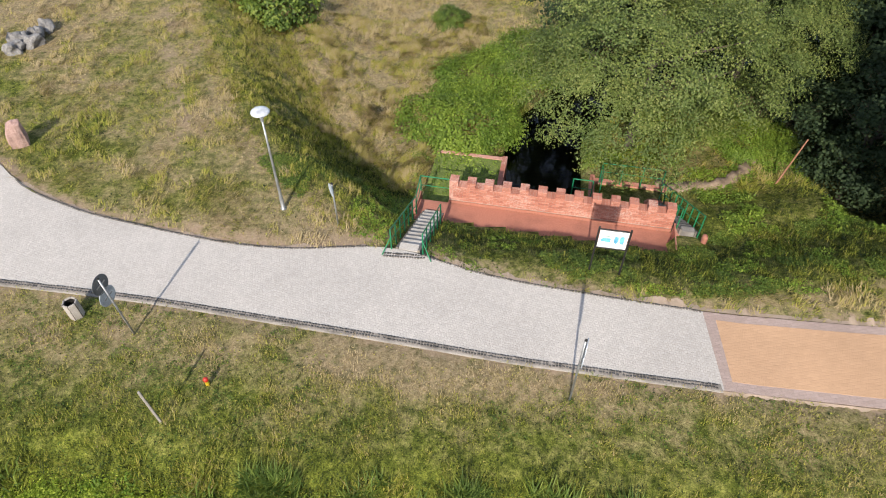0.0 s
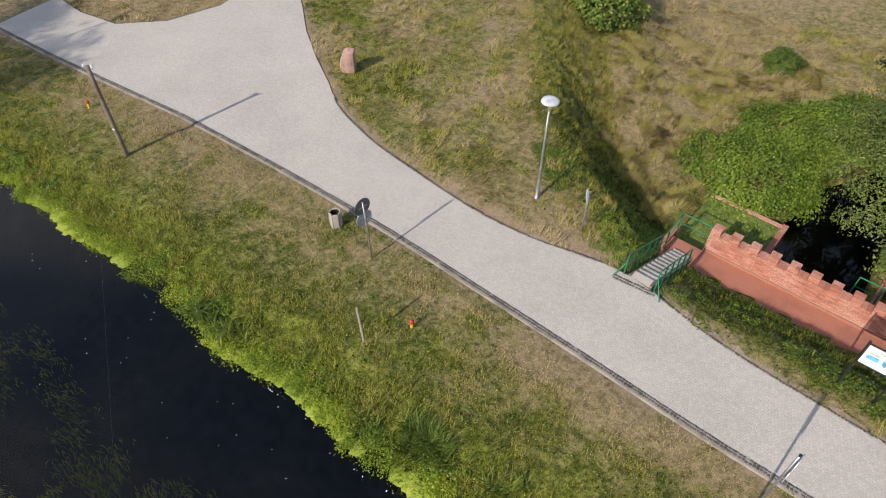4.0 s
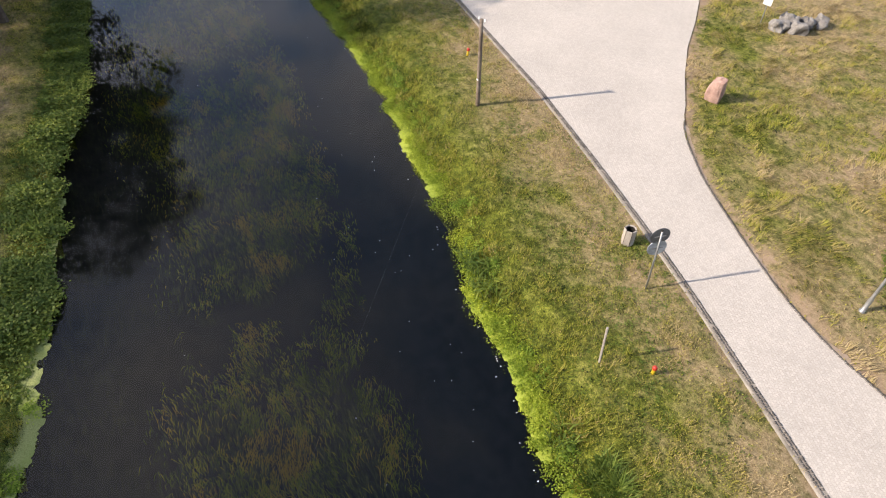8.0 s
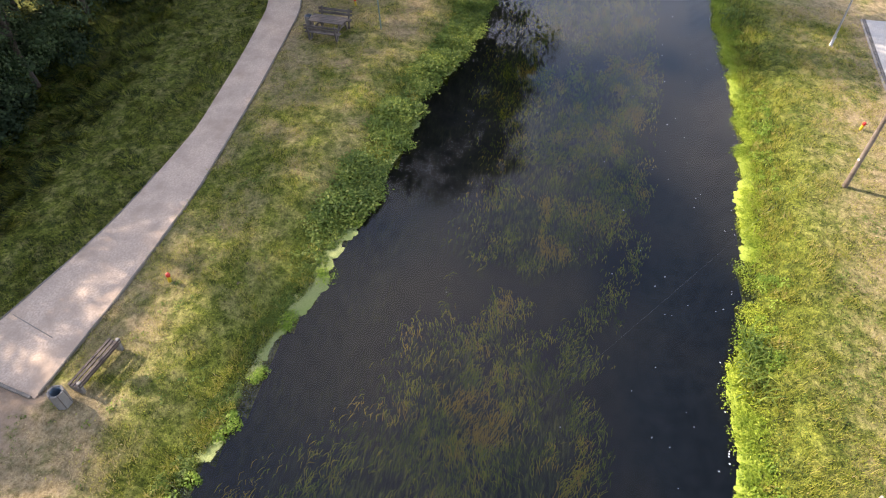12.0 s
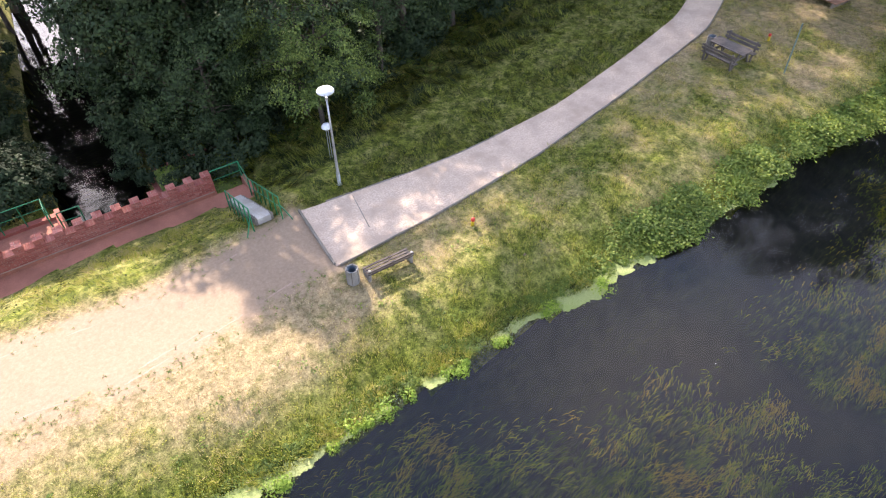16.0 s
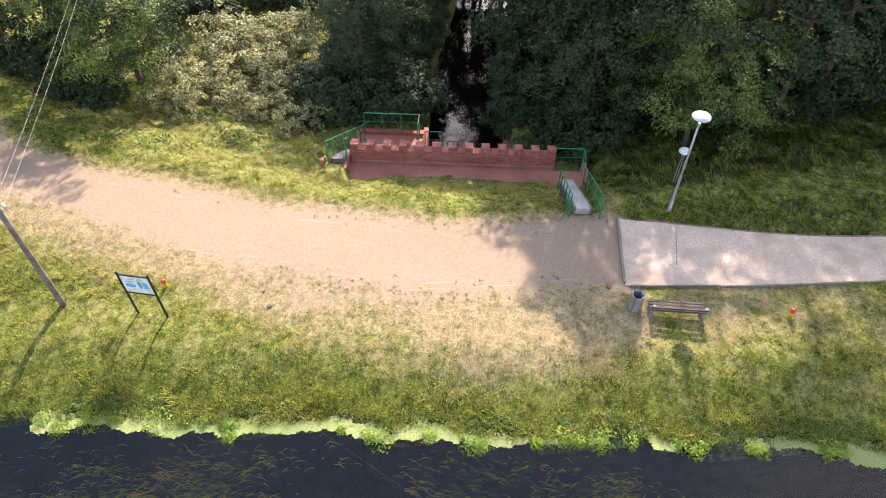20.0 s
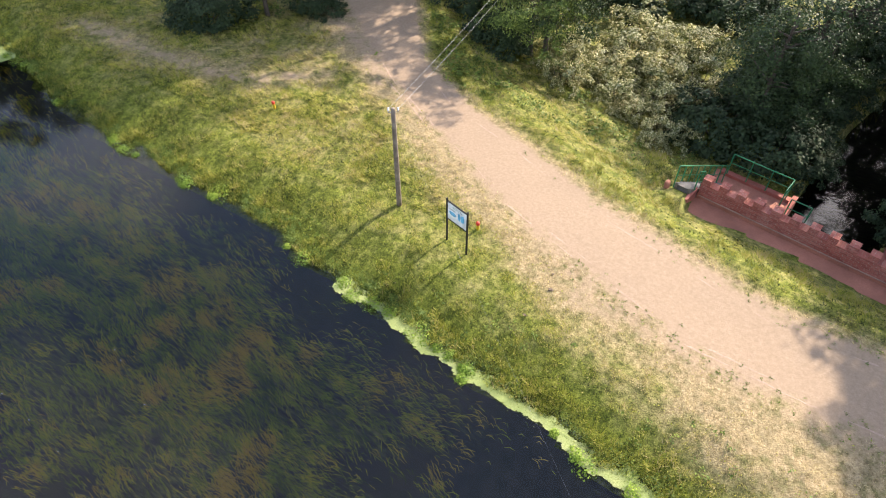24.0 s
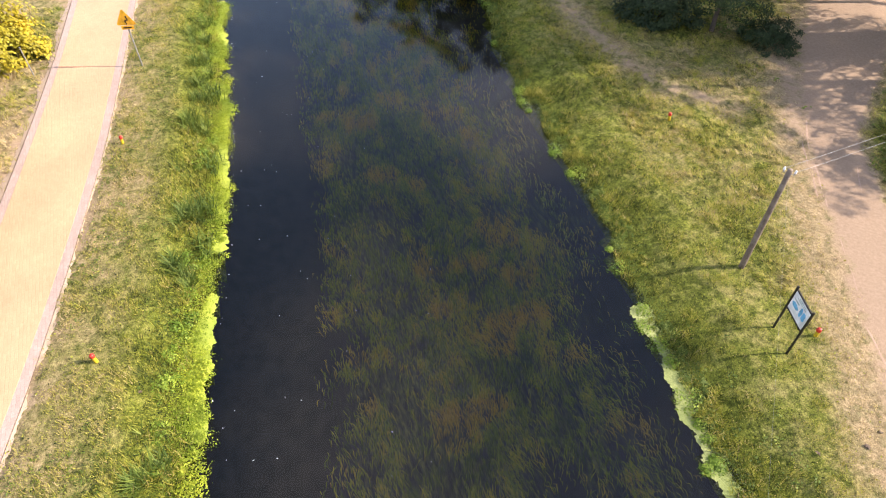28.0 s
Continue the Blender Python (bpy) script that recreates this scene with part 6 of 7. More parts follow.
def blades(name, label, n, x0, x1, y0, y1, keep, size, seed, mat=M_BLADE, per=4, lay=0.5, flow=None, tussock=1.3, hump=0.07):
    """Tufts of grass blades over a stretch of ground; keep gives a chance and a tint for each tuft."""
    g = np.random.default_rng(seed)
    x, y = g.uniform(x0, x1, n), g.uniform(y0, y1, n)
    ch, tint, tall = keep(x, y)
    ok = g.random(n) < ch
    x, y, tint, tall = x[ok], y[ok], tint[ok], tall[ok]
    z = height(x, y)
    k = len(x)
    a = g.uniform(0, 6.283, (k, per))
    if flow is not None:
        a = flow + 3.0 * (fbm(x, y, 2.6, seed)[:, None] - 0.5) + 5.5 * (fbm(x, y, 0.55, seed + 1)[:, None] - 0.5) + g.normal(0, 0.6, (k, per))
    tuft = np.clip((0.6 * fbm(x, y, 0.42, seed + 2) + 0.4 * fbm(x, y, 0.9, seed + 3) - 0.38) / 0.26, 0, 1)
    some = g.random(k) < 0.45 + 0.75 * tuft
    x, y, tint, tall, z, a, tuft = x[some], y[some], tint[some], tall[some], z[some], a[some], tuft[some]
    k = len(x)
    tall = tall * (1 + tussock * (tuft - 0.4))
    # tussock shading put into the tint: bright tops, dark hollows
    tint = tint + 0.2 * (tuft - 0.45)
    z = z + hump * tuft * np.clip(tall, 0, 1)
    px = x[:, None] + g.normal(0, 0.05, (k, per))
    py = y[:, None] + g.normal(0, 0.05, (k, per))
    ln = size * g.uniform(0.6, 1.4, (k, per)) * tall[:, None]
    w = ln * 0.028 + 0.0042
    tip = np.stack([px + np.cos(a) * ln * lay, py + np.sin(a) * ln * lay, z[:, None] + ln * g.uniform(0.35, 0.8, (k, per))], -1)
    s = np.stack([-np.sin(a) * w, np.cos(a) * w, 0 * a], -1)
    base = np.stack([px, py, np.repeat(z[:, None], per, 1) - 0.01], -1)
    v = np.stack([base - s, base + s, tip], 2).reshape(-1, 3)
    ob = raw(name, v, np.arange(len(v)).reshape(-1, 3), mat)
    tt = np.clip(np.repeat(tint[:, None], per, 1) + g.normal(0, 0.13, (k, per)) + g.normal(0, 0.15, (k, 1)), 0, 1)
    at = ob.data.attributes.new("tint", 'FLOAT', 'POINT')
    at.data.foreach_set("value", np.repeat(tt.ravel(), 3).astype(np.float32))
    return tagged(ob, label, "grass", kind="stuff")


def crumbs(name, label, n, x0, x1, y0, y1, keep, seed, size=0.05, dark=0.16):
    """Small leaves, stalks and litter that speckle the turf, dark and pale."""
    g = np.random.default_rng(seed)
    x, y = g.uniform(x0, x1, n), g.uniform(y0, y1, n)
    ch, tint, tall = keep(x, y)
    ok = g.random(n) < ch * np.clip(0.25 + 1.5 * (fbm(x, y, 0.33, seed) - 0.3), 0.1, 1)
    x, y, tint, tall = x[ok], y[ok], tint[ok], tall[ok]
    k = len(x)
    p = np.stack([x, y, height(x, y) + g.uniform(0.02, 0.09, k) * tall], -1)
    ln = g.uniform(0.5, 1.6, k) * size
    v, f = quads_at(p, np.array([0, 0, 0.9]) + g.normal(0, 0.55, p.shape), ln, ln * g.uniform(0.3, 0.7, k), g.uniform(0, 6.28, k))
    ob = raw(name, v, f, M_BLADE)
    tt = np.clip(tint + g.normal(0, 0.2, k) - dark * (g.random(k) < 0.6) * 2, 0, 1)
    at = ob.data.attributes.new("tint", 'FLOAT', 'POINT')
    at.data.foreach_set("value", np.repeat(tt, 4).astype(np.float32))
    return tagged(ob, label, "grass", kind="stuff")


def off_paths_n(x, y):
    cyc = (x > 7.7) & (y > np.interp(x, RN_X, RN_Y) - 0.03) & (y < np.interp(x, RF_X, RF_Y) + 0.03)
    return ~(in_poly(x, y, ROAD) | cyc)


def keep_near(x, y):
    dn = y - shore_n(x)
    d, l, s = cover(x, y)
    p = 0.6 * fbm(x, y, 0.75, 31) + 0.4 * fbm(x, y, 0.28, 38)
    ok = (dn > 0.05) & (y < np.interp(x, RN_X, RN_Y) - 0.02)
    worn = np.clip(1.25 - np.hypot((x + 1.0) / 3.4, (y - 10.1 + 0.22 * (x + 1.0)) / 0.95), 0, 1)
    return ok * np.clip(1.25 - 1.4 * s, 0.1, 1) * (1 - 0.8 * worn), np.clip(d * 0.72 + 0.85 * (p - 0.5) + 0.09, 0, 1), 0.8 + 0.7 * l + 0.5 * (p - 0.5)


def keep_north(x, y):
    d, l, s = cover(x, y)
    p = 0.55 * fbm(x, y, 1.3, 32) + 0.45 * fbm(x, y, 0.4, 34)
    u, v = in_frame(FRAME_N, x, y)
    built = (u > -1.45) & (u < 9.6) & (v > -1.5) & (v < 4.2)
    steps = (np.abs(u + 0.58) < 0.6) & (v > -4.5) & (v < 0)
    pad = (x < -29) & (x > -34.6) & (y > 19.9) & (y < 26.5)
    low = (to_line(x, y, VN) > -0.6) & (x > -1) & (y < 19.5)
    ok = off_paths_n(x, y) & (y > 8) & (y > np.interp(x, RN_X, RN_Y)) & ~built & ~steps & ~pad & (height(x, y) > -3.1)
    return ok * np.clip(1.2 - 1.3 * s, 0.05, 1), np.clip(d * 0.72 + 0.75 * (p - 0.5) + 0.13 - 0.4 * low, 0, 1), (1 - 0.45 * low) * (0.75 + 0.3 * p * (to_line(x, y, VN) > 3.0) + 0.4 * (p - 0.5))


def keep_south(x, y):
    ds = shore_s(x) - y
    d, l, s = cover(x, y)
    p = 0.5 * fbm(x, y, 0.9, 33) + 0.5 * fbm(x, y, 0.28, 37)
    u, v = in_frame(FRAME_S, x, y)
    built = (u > -1.45) & (u < 9.6) & (v > -1.5) & (v < 4.2)
    steps = (np.abs(u + 0.58) < 0.6) & (v > -4.5) & (v < 0)
    path = (x < -6.6) & (x > -45) & (y < np.interp(x, PN_X, PN_Y) + 0.04) & (y > np.interp(x, PF_X, PF_Y) - 0.04)
    ok = (ds > 0.05) & ~built & ~steps & ~path & (height(x, y) > -3.1)
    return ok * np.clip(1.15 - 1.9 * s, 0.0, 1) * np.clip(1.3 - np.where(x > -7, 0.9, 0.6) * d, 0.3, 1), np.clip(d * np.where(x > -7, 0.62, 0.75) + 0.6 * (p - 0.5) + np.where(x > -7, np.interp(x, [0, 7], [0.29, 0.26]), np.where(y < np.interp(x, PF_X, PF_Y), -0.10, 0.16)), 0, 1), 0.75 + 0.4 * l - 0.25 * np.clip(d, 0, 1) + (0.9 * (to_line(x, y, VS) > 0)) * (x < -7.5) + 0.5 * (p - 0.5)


blades("grass_north_bank", "short patchy turf, green near the water, dry by the road", 150000, -35, 36, 3, 15, keep_near, 0.10, 201, per=3, tussock=1.0, hump=0.05)
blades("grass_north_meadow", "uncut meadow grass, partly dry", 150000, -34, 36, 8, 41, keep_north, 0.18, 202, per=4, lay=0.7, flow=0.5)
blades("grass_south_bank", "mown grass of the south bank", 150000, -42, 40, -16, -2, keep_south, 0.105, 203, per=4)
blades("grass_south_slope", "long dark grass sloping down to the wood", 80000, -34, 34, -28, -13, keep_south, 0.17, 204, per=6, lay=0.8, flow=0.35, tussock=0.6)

crumbs("turf_litter_north_bank", "speckled leaves and litter in the short turf", 130000, -35, 36, 3, 15, keep_near, 211)
crumbs("turf_litter_north_meadow", "speckled leaves and dry litter in the meadow", 130000, -34, 36, 8, 41, keep_north, 212, 0.065)
crumbs("turf_litter_south_bank", "speckled leaves and litter in the mown bank", 130000, -42, 40, -16, -2, keep_south, 213, 0.045, 0.11)
crumbs("turf_litter_south_slope", "speckled leaves in the long grass by the wood", 60000, -34, 34, -28, -13, keep_south, 214, 0.065)


def keep_fringe(x, y):
    ds = shore_s(x) - y
    p = 0.5 * fbm(x, y, 0.7, 41) + 0.5 * fbm(x, y, 0.25, 42)
    return ((ds > -0.05) & (ds < 0.75)) * np.clip(1.3 * p, 0, 1), np.clip(0.08 + 0.22 * np.clip(ds, 0, 0.7) + 0.4 * (p - 0.45), 0, 1), 0.7 + 0.7 * p


def keep_fringe_n(x, y):
    dn = y - shore_n(x)
    p = 0.5 * fbm(x, y, 0.7, 43) + 0.5 * fbm(x, y, 0.25, 44)
    return ((dn > 0.1) & (dn < 1.3)) * np.clip(1.2 * p, 0, 1), np.clip(0.20 + 0.45 * (p - 0.45), 0, 1), 0.7 + 0.7 * p


blades("grass_south_fringe", "long grass hanging over the south shore", 190000, -42, 38, -12, -3, keep_fringe, 0.15, 207, per=5, lay=0.6, tussock=0.7)


def keep_sedge(x, y):
    dn = y - shore_n(x)
    p = 0.6 * fbm(x, y, 1.1, 45) + 0.4 * fbm(x, y, 0.4, 46)
    return ((dn > 0.45) & (dn < 1.25)) * np.clip((p - 0.52) / 0.06, 0, 1), 0 * x, 0.8 + 0.6 * p


blades("sedge_north_shore", "dark green clumps of sedge behind the shore plants", 45000, -10, 36, 3, 10.5, keep_sedge, 0.3, 209, M_BANKD, per=6, lay=0.55)
blades("grass_north_fringe", "long grass behind the plants of the north shore", 80000, -38, 38, 2.5, 10.5, keep_fringe_n, 0.18, 208, per=5, lay=0.6, tussock=0.8)


def bank_leaves(name, label, shore, sgn, n, mat, seed, lo, hi, size, x0=-60, x1=50, leaf=1.0, per=14):
    """Broad-leaved waterside plants in clumps along a shore."""
    g = np.random.default_rng(seed)
    x = g.uniform(x0, x1, n)
    gap = fbm(x, x * 0, 1.4, seed)
    x = x[gap > 0.22]
    d = g.uniform(lo, hi, len(x)) - 0.3 * fbm(x, x * 0, 0.9, seed + 1)
    y = shore(x) + sgn * d
    z = np.maximum(height(x, y), WATER_Z)
    k = len(x)
    tall = (0.12 + 0.30 * fbm(x, y, 0.7, seed + 2)) * size * (1 - 0.75 * ((d + 0.15 - (lo + hi) / 2) / ((hi - lo) / 2 + 0.15)) ** 2) * np.clip(0.55 + 1.6 * (gap[gap > 0.22] - 0.22), 0, 1)
    off = g.normal(0, 1, (k, per, 3)) * np.array([0.13, 0.13, 0.0])
    off[:, :, 2] = g.uniform(0.1, 1.0, (k, per)) * tall[:, None]
    p = (np.stack([x, y, z], -1)[:, None] + off).reshape(-1, 3)
    nrm = np.array([0, 0, 1.0]) + g.normal(0, 0.36, p.shape)
    ln = g.uniform(0.06, 0.13, len(p)) * size ** 0.5 * leaf
    v, f = quads_at(p, nrm, ln, ln * 0.6, g.uniform(0, 6.28, len(p)))
    return tagged(raw(name, v, f, mat), label, "plants", kind="stuff")


bank_leaves("bank_plants_north", "bright yellow-green waterside plants on the sunny bank", shore_n, 1, 5600, M_BANK, 301, -0.1, 0.75, 0.62, -46, 46, 0.72, 16)
bank_leaves("bank_plants_north_back", "darker green herbs behind the waterside plants", shore_n, 1, 1100, M_BANKD, 302, 0.4, 1.5, 0.7, -46, 46, 0.6)
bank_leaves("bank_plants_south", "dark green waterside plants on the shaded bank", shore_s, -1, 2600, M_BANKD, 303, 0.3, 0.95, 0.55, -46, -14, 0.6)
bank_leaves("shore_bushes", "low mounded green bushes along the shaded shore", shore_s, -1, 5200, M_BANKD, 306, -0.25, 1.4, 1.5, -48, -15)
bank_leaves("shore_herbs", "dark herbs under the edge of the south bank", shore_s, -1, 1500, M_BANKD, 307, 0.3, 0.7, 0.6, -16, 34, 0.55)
bank_leaves("bank_plants_south_bright", "bright herbs scattered along the shaded shore", shore_s, -1, 260, M_FRESH, 304, 0.15, 0.8, 0.6, -46, -14, 0.6)


def mounds(name, label, shore, sgn, n, mat, seed, lo, hi, r0, r1, x0=-46, x1=46, leaf=0.085, clump=2.2, per=85):
    """Separate leafy domes of waterside herbs, in broken groups along a shore."""
    g = np.random.default_rng(seed)
    x = g.uniform(x0, x1, n)
    x = x[fbm(x, x * 0, clump, seed) + 0.35 * fbm(x, x * 0, 0.6, seed + 5) > 0.56]
    k = len(x)
    y = shore(x) + sgn * g.uniform(lo, hi, k)
    r = g.uniform(r0, r1, k) * (0.5 + g.random(k))
    d = g.normal(size=(k, per, 3))
    d[:, :, 2] = np.abs(d[:, :, 2]) * 1.2
    d /= np.linalg.norm(d, axis=2, keepdims=True)
    z = np.maximum(height(x, y), WATER_Z) - 0.02
    p = np.stack([x, y, z], -1)[:, None] + d * (r[:, None] * g.uniform(0.55, 1.1, (k, per)))[:, :, None] * np.array([1, 1, 0.8])
    p = p.reshape(-1, 3)
    nrm = d.reshape(-1, 3) + np.array([0, 0, 0.6]) + g.normal(0, 0.4, p.shape)
    ln = g.uniform(0.6, 1.4, len(p)) * leaf
    v, f = quads_at(p, nrm, ln, ln * 0.62, g.uniform(0, 6.28, len(p)))
    return tagged(raw(name, v, f, mat), label, "plants", kind="stuff")


mounds("shore_mounds_north", "lime-green leafy mounds hanging over the sunny shore", shore_n, 1, 1100, M_BANK, 351, -0.3, 0.35, 0.14, 0.30, leaf=0.058, per=110)
mounds("shore_mounds_north_dark", "fresh green leafy mounds behind the sunny shore", shore_n, 1, 420, M_FRESH, 353, 0.25, 0.95, 0.16, 0.34, leaf=0.07)
mounds("shore_mounds_south", "fresh green leafy mounds standing in the algae", shore_s, -1, 90, M_FRESH, 355, -0.35, 0.0, 0.2, 0.36, -16, 34, 0.062, 1.1, 190)
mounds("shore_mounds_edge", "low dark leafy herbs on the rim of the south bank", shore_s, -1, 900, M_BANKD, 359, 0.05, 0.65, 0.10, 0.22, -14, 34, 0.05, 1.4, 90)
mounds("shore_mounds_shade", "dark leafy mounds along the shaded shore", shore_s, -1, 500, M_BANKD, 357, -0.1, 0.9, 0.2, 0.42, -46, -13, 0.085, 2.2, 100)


def herbs(name, label, n, x0, x1, y0, y1, keep, mat, seed, size):
    """Low broad-leaved herbs in loose patches within the turf."""
    g = np.random.default_rng(seed)
    x, y = g.uniform(x0, x1, n), g.uniform(y0, y1, n)
    ok = (g.random(n) < keep(x, y)[0]) & (fbm(x, y, 1.6, seed) * 0.6 + fbm(x, y, 0.5, seed + 1) * 0.4 > 0.56)
    x, y = x[ok], y[ok]
    z = height(x, y)
    k, per = len(x), 7
    off = g.normal(0, 1, (k, per, 3)) * np.array([0.09, 0.09, 0.0]) * size
    off[:, :, 2] = g.uniform(0.02, 0.14, (k, per)) * size
    p = (np.stack([x, y, z], -1)[:, None] + off).reshape(-1, 3)
    ln = g.uniform(0.07, 0.15, len(p)) * size
    v, f = quads_at(p, np.array([0, 0, 1.0]) + g.normal(0, 0.4, p.shape), ln, ln * 0.55, g.uniform(0, 6.28, len(p)))
    return tagged(raw(name, v, f, mat), label, "herbs", kind="stuff")


def keep_valley(x, y):
    u, v = in_frame(FRAME_N, x, y)
    return keep_north(x, y)[0] * ((v > 0.6) | (u > 10.5) & (y > 16.5)), 0


def keep_floor(x, y):
    a, b, c = keep_north(x, y)
    s = to_line(x, y, VN)
    p = 0.6 * fbm(x, y, 1.6, 39) + 0.4 * fbm(x, y, 0.45, 40)
    return a * (s > 2.6) * np.clip((p - 0.3) / 0.25, 0, 1), np.clip(0.53 + 0.9 * (p - 0.5), 0, 1), 0.6 + 0.9 * (p - 0.3)


def keep_bankside(x, y):
    a, b, c = keep_north(x, y)
    s = to_line(x, y, VN)
    p = fbm(x, y, 1.3, 36)
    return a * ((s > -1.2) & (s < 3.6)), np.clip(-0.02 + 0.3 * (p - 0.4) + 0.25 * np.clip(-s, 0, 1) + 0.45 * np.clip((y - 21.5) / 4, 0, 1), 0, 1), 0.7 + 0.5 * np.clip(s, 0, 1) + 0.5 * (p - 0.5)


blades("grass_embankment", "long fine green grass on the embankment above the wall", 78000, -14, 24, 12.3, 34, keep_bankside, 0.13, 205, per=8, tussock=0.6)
blades("grass_valley", "tall dry brown grass on the valley floor", 30000, -10, 3, 20, 36, keep_floor, 0.20, 206, per=10, lay=0.8, flow=-0.6, tussock=0.6)
herbs("herbs_north_bank", "patches of clover and plantain in the turf", 24000, -35, 36, 4, 14, keep_near, M_BANKD, 321, 0.45)
herbs("herbs_embankment", "dense dark herbs on the bank above the terrace", 44000, -8, 24, 12.3, 19.5, keep_bankside, M_BANKD, 325, 0.7)
herbs("herbs_embankment_fresh", "fresh green herbs among the dark ones above the terrace", 22000, -3, 24, 12.3, 19.5, keep_bankside, M_FRESH, 326, 0.6)
herbs("herbs_north_valley", "nettles and vines on the slope to the pool", 24000, -1, 22, 13, 27, keep_valley, M_LEAF_C, 322, 1.0)
herbs("herbs_south_bank", "patches of low herbs in the mown grass", 3500, -42, 40, -11, -4, keep_south, M_BANKD, 323, 0.7)
herbs("herbs_south_slope", "low herbs on the slope to the wood", 9000, -34, 34, -30, -20.5, keep_south, M_BANKD, 324, 1.2)


def edge_tufts(line, n, seed):
    """Small dark tufts straggling into the bare sand along an edge."""
    g = np.random.default_rng(seed)
    s = g.integers(0, len(line) - 1, n)
    a, b = np.array(line)[s], np.array(line)[s + 1]
    q = a + (b - a) * g.random((n, 1)) + g.normal(0, 0.33, (n, 2))
    per = 9
    off = g.normal(0, 1, (n, per, 3)) * np.array([0.035, 0.035, 0])
    off[:, :, 2] = g.uniform(0.0, 0.03, (n, per))
    z = height(q[:, 0], q[:, 1])
    p = (np.concatenate([q, z[:, None]], 1)[:, None] + off).reshape(-1, 3)
    ln = g.uniform(0.03, 0.07, len(p))
    return quads_at(p, np.array([0, 0, 1.0]) + g.normal(0, 0.6, p.shape), ln, ln * 0.4, g.uniform(0, 6.28, len(p)))


v1, f1 = edge_tufts(DN[:4], 130, 341)
v2, f2e = edge_tufts(DF[:6], 80, 342)
tagged(raw("edge_tufts", np.concatenate([v1, v2]), np.concatenate([f1, f2e + len(v1)]), M_BANKD), "small dark tufts of grass at the edge of the sand", "grass", kind="stuff")
g = np.random.default_rng(331)
V, F = [], []
for fr in (FRAME_N, FRAME_S):
    u, v = g.uniform(-1.25, 1.55, 900), g.uniform(0.45, 3.95, 900)
    (ox, oy), e, n = fr
    p = np.stack([ox + u * e[0] + v * n[0], oy + u * e[1] + v * n[1], -2.28 + g.uniform(0, 0.1, 900)], -1)
    ln = g.uniform(0.08, 0.16, 900)
    q, f = quads_at(p, np.array([0, 0, 1.0]) + g.normal(0, 0.4, p.shape), ln, ln * 0.5, g.uniform(0, 6.28, 900))
    F.append(f + sum(len(a) for a in V))
    V.append(q)
tagged(raw("abutment_herbs", np.concatenate(V), np.concatenate(F), M_LEAF_C), "low green herbs growing on the abutments", "herbs", kind="stuff")


def reeds(name, label, spots, mat, seed):
    g = np.random.default_rng(seed)
    V = []
    for x, y, r, c in spots:
        for _ in range(c):
            a = g.uniform(0, 6.283)
            px, py = x + g.normal(0, r), y + g.normal(0, r * 0.6)
            z = max(zg(px, py), WATER_Z)
            ln = g.uniform(0.5, 1.0)
            tip = (px + math.cos(a) * ln * 0.6, py + math.sin(a) * ln * 0.6, z + ln * 0.55)
            mid = (px + math.cos(a) * ln * 0.2, py + math.sin(a) * ln * 0.2, z + ln * 0.5)
            w = 0.02
            s = (-math.sin(a) * w, math.cos(a) * w)
            V += [(px - s[0], py - s[1], z), (px + s[0], py + s[1], z), (mid[0] + s[0], mid[1] + s[1], mid[2]), (mid[0] - s[0], mid[1] - s[1], mid[2])]
            V += [(mid[0] - s[0], mid[1] - s[1], mid[2]), (mid[0] + s[0], mid[1] + s[1], mid[2]), tip, tip]
    return tagged(raw(name, V, np.arange(len(V)).reshape(-1, 4), mat), label, "reeds", kind="stuff")


reeds("reeds", "tufts of long sedge leaves at the water's edge", [(-12.2, 6.9, 0.35, 90), (-11.2, 6.7, 0.3, 60), (-34, 8.6, 0.5, 80), (-5.8, 6.2, 0.2, 30), (16.5, 3.8, 0.3, 50), (21, 3.4, 0.3, 50), (18.5, 3.7, 0.3, 50), (-20.5, -5.9, 0.4, 50), (26, 3.3, 0.3, 50)], M_BANKD, 311)


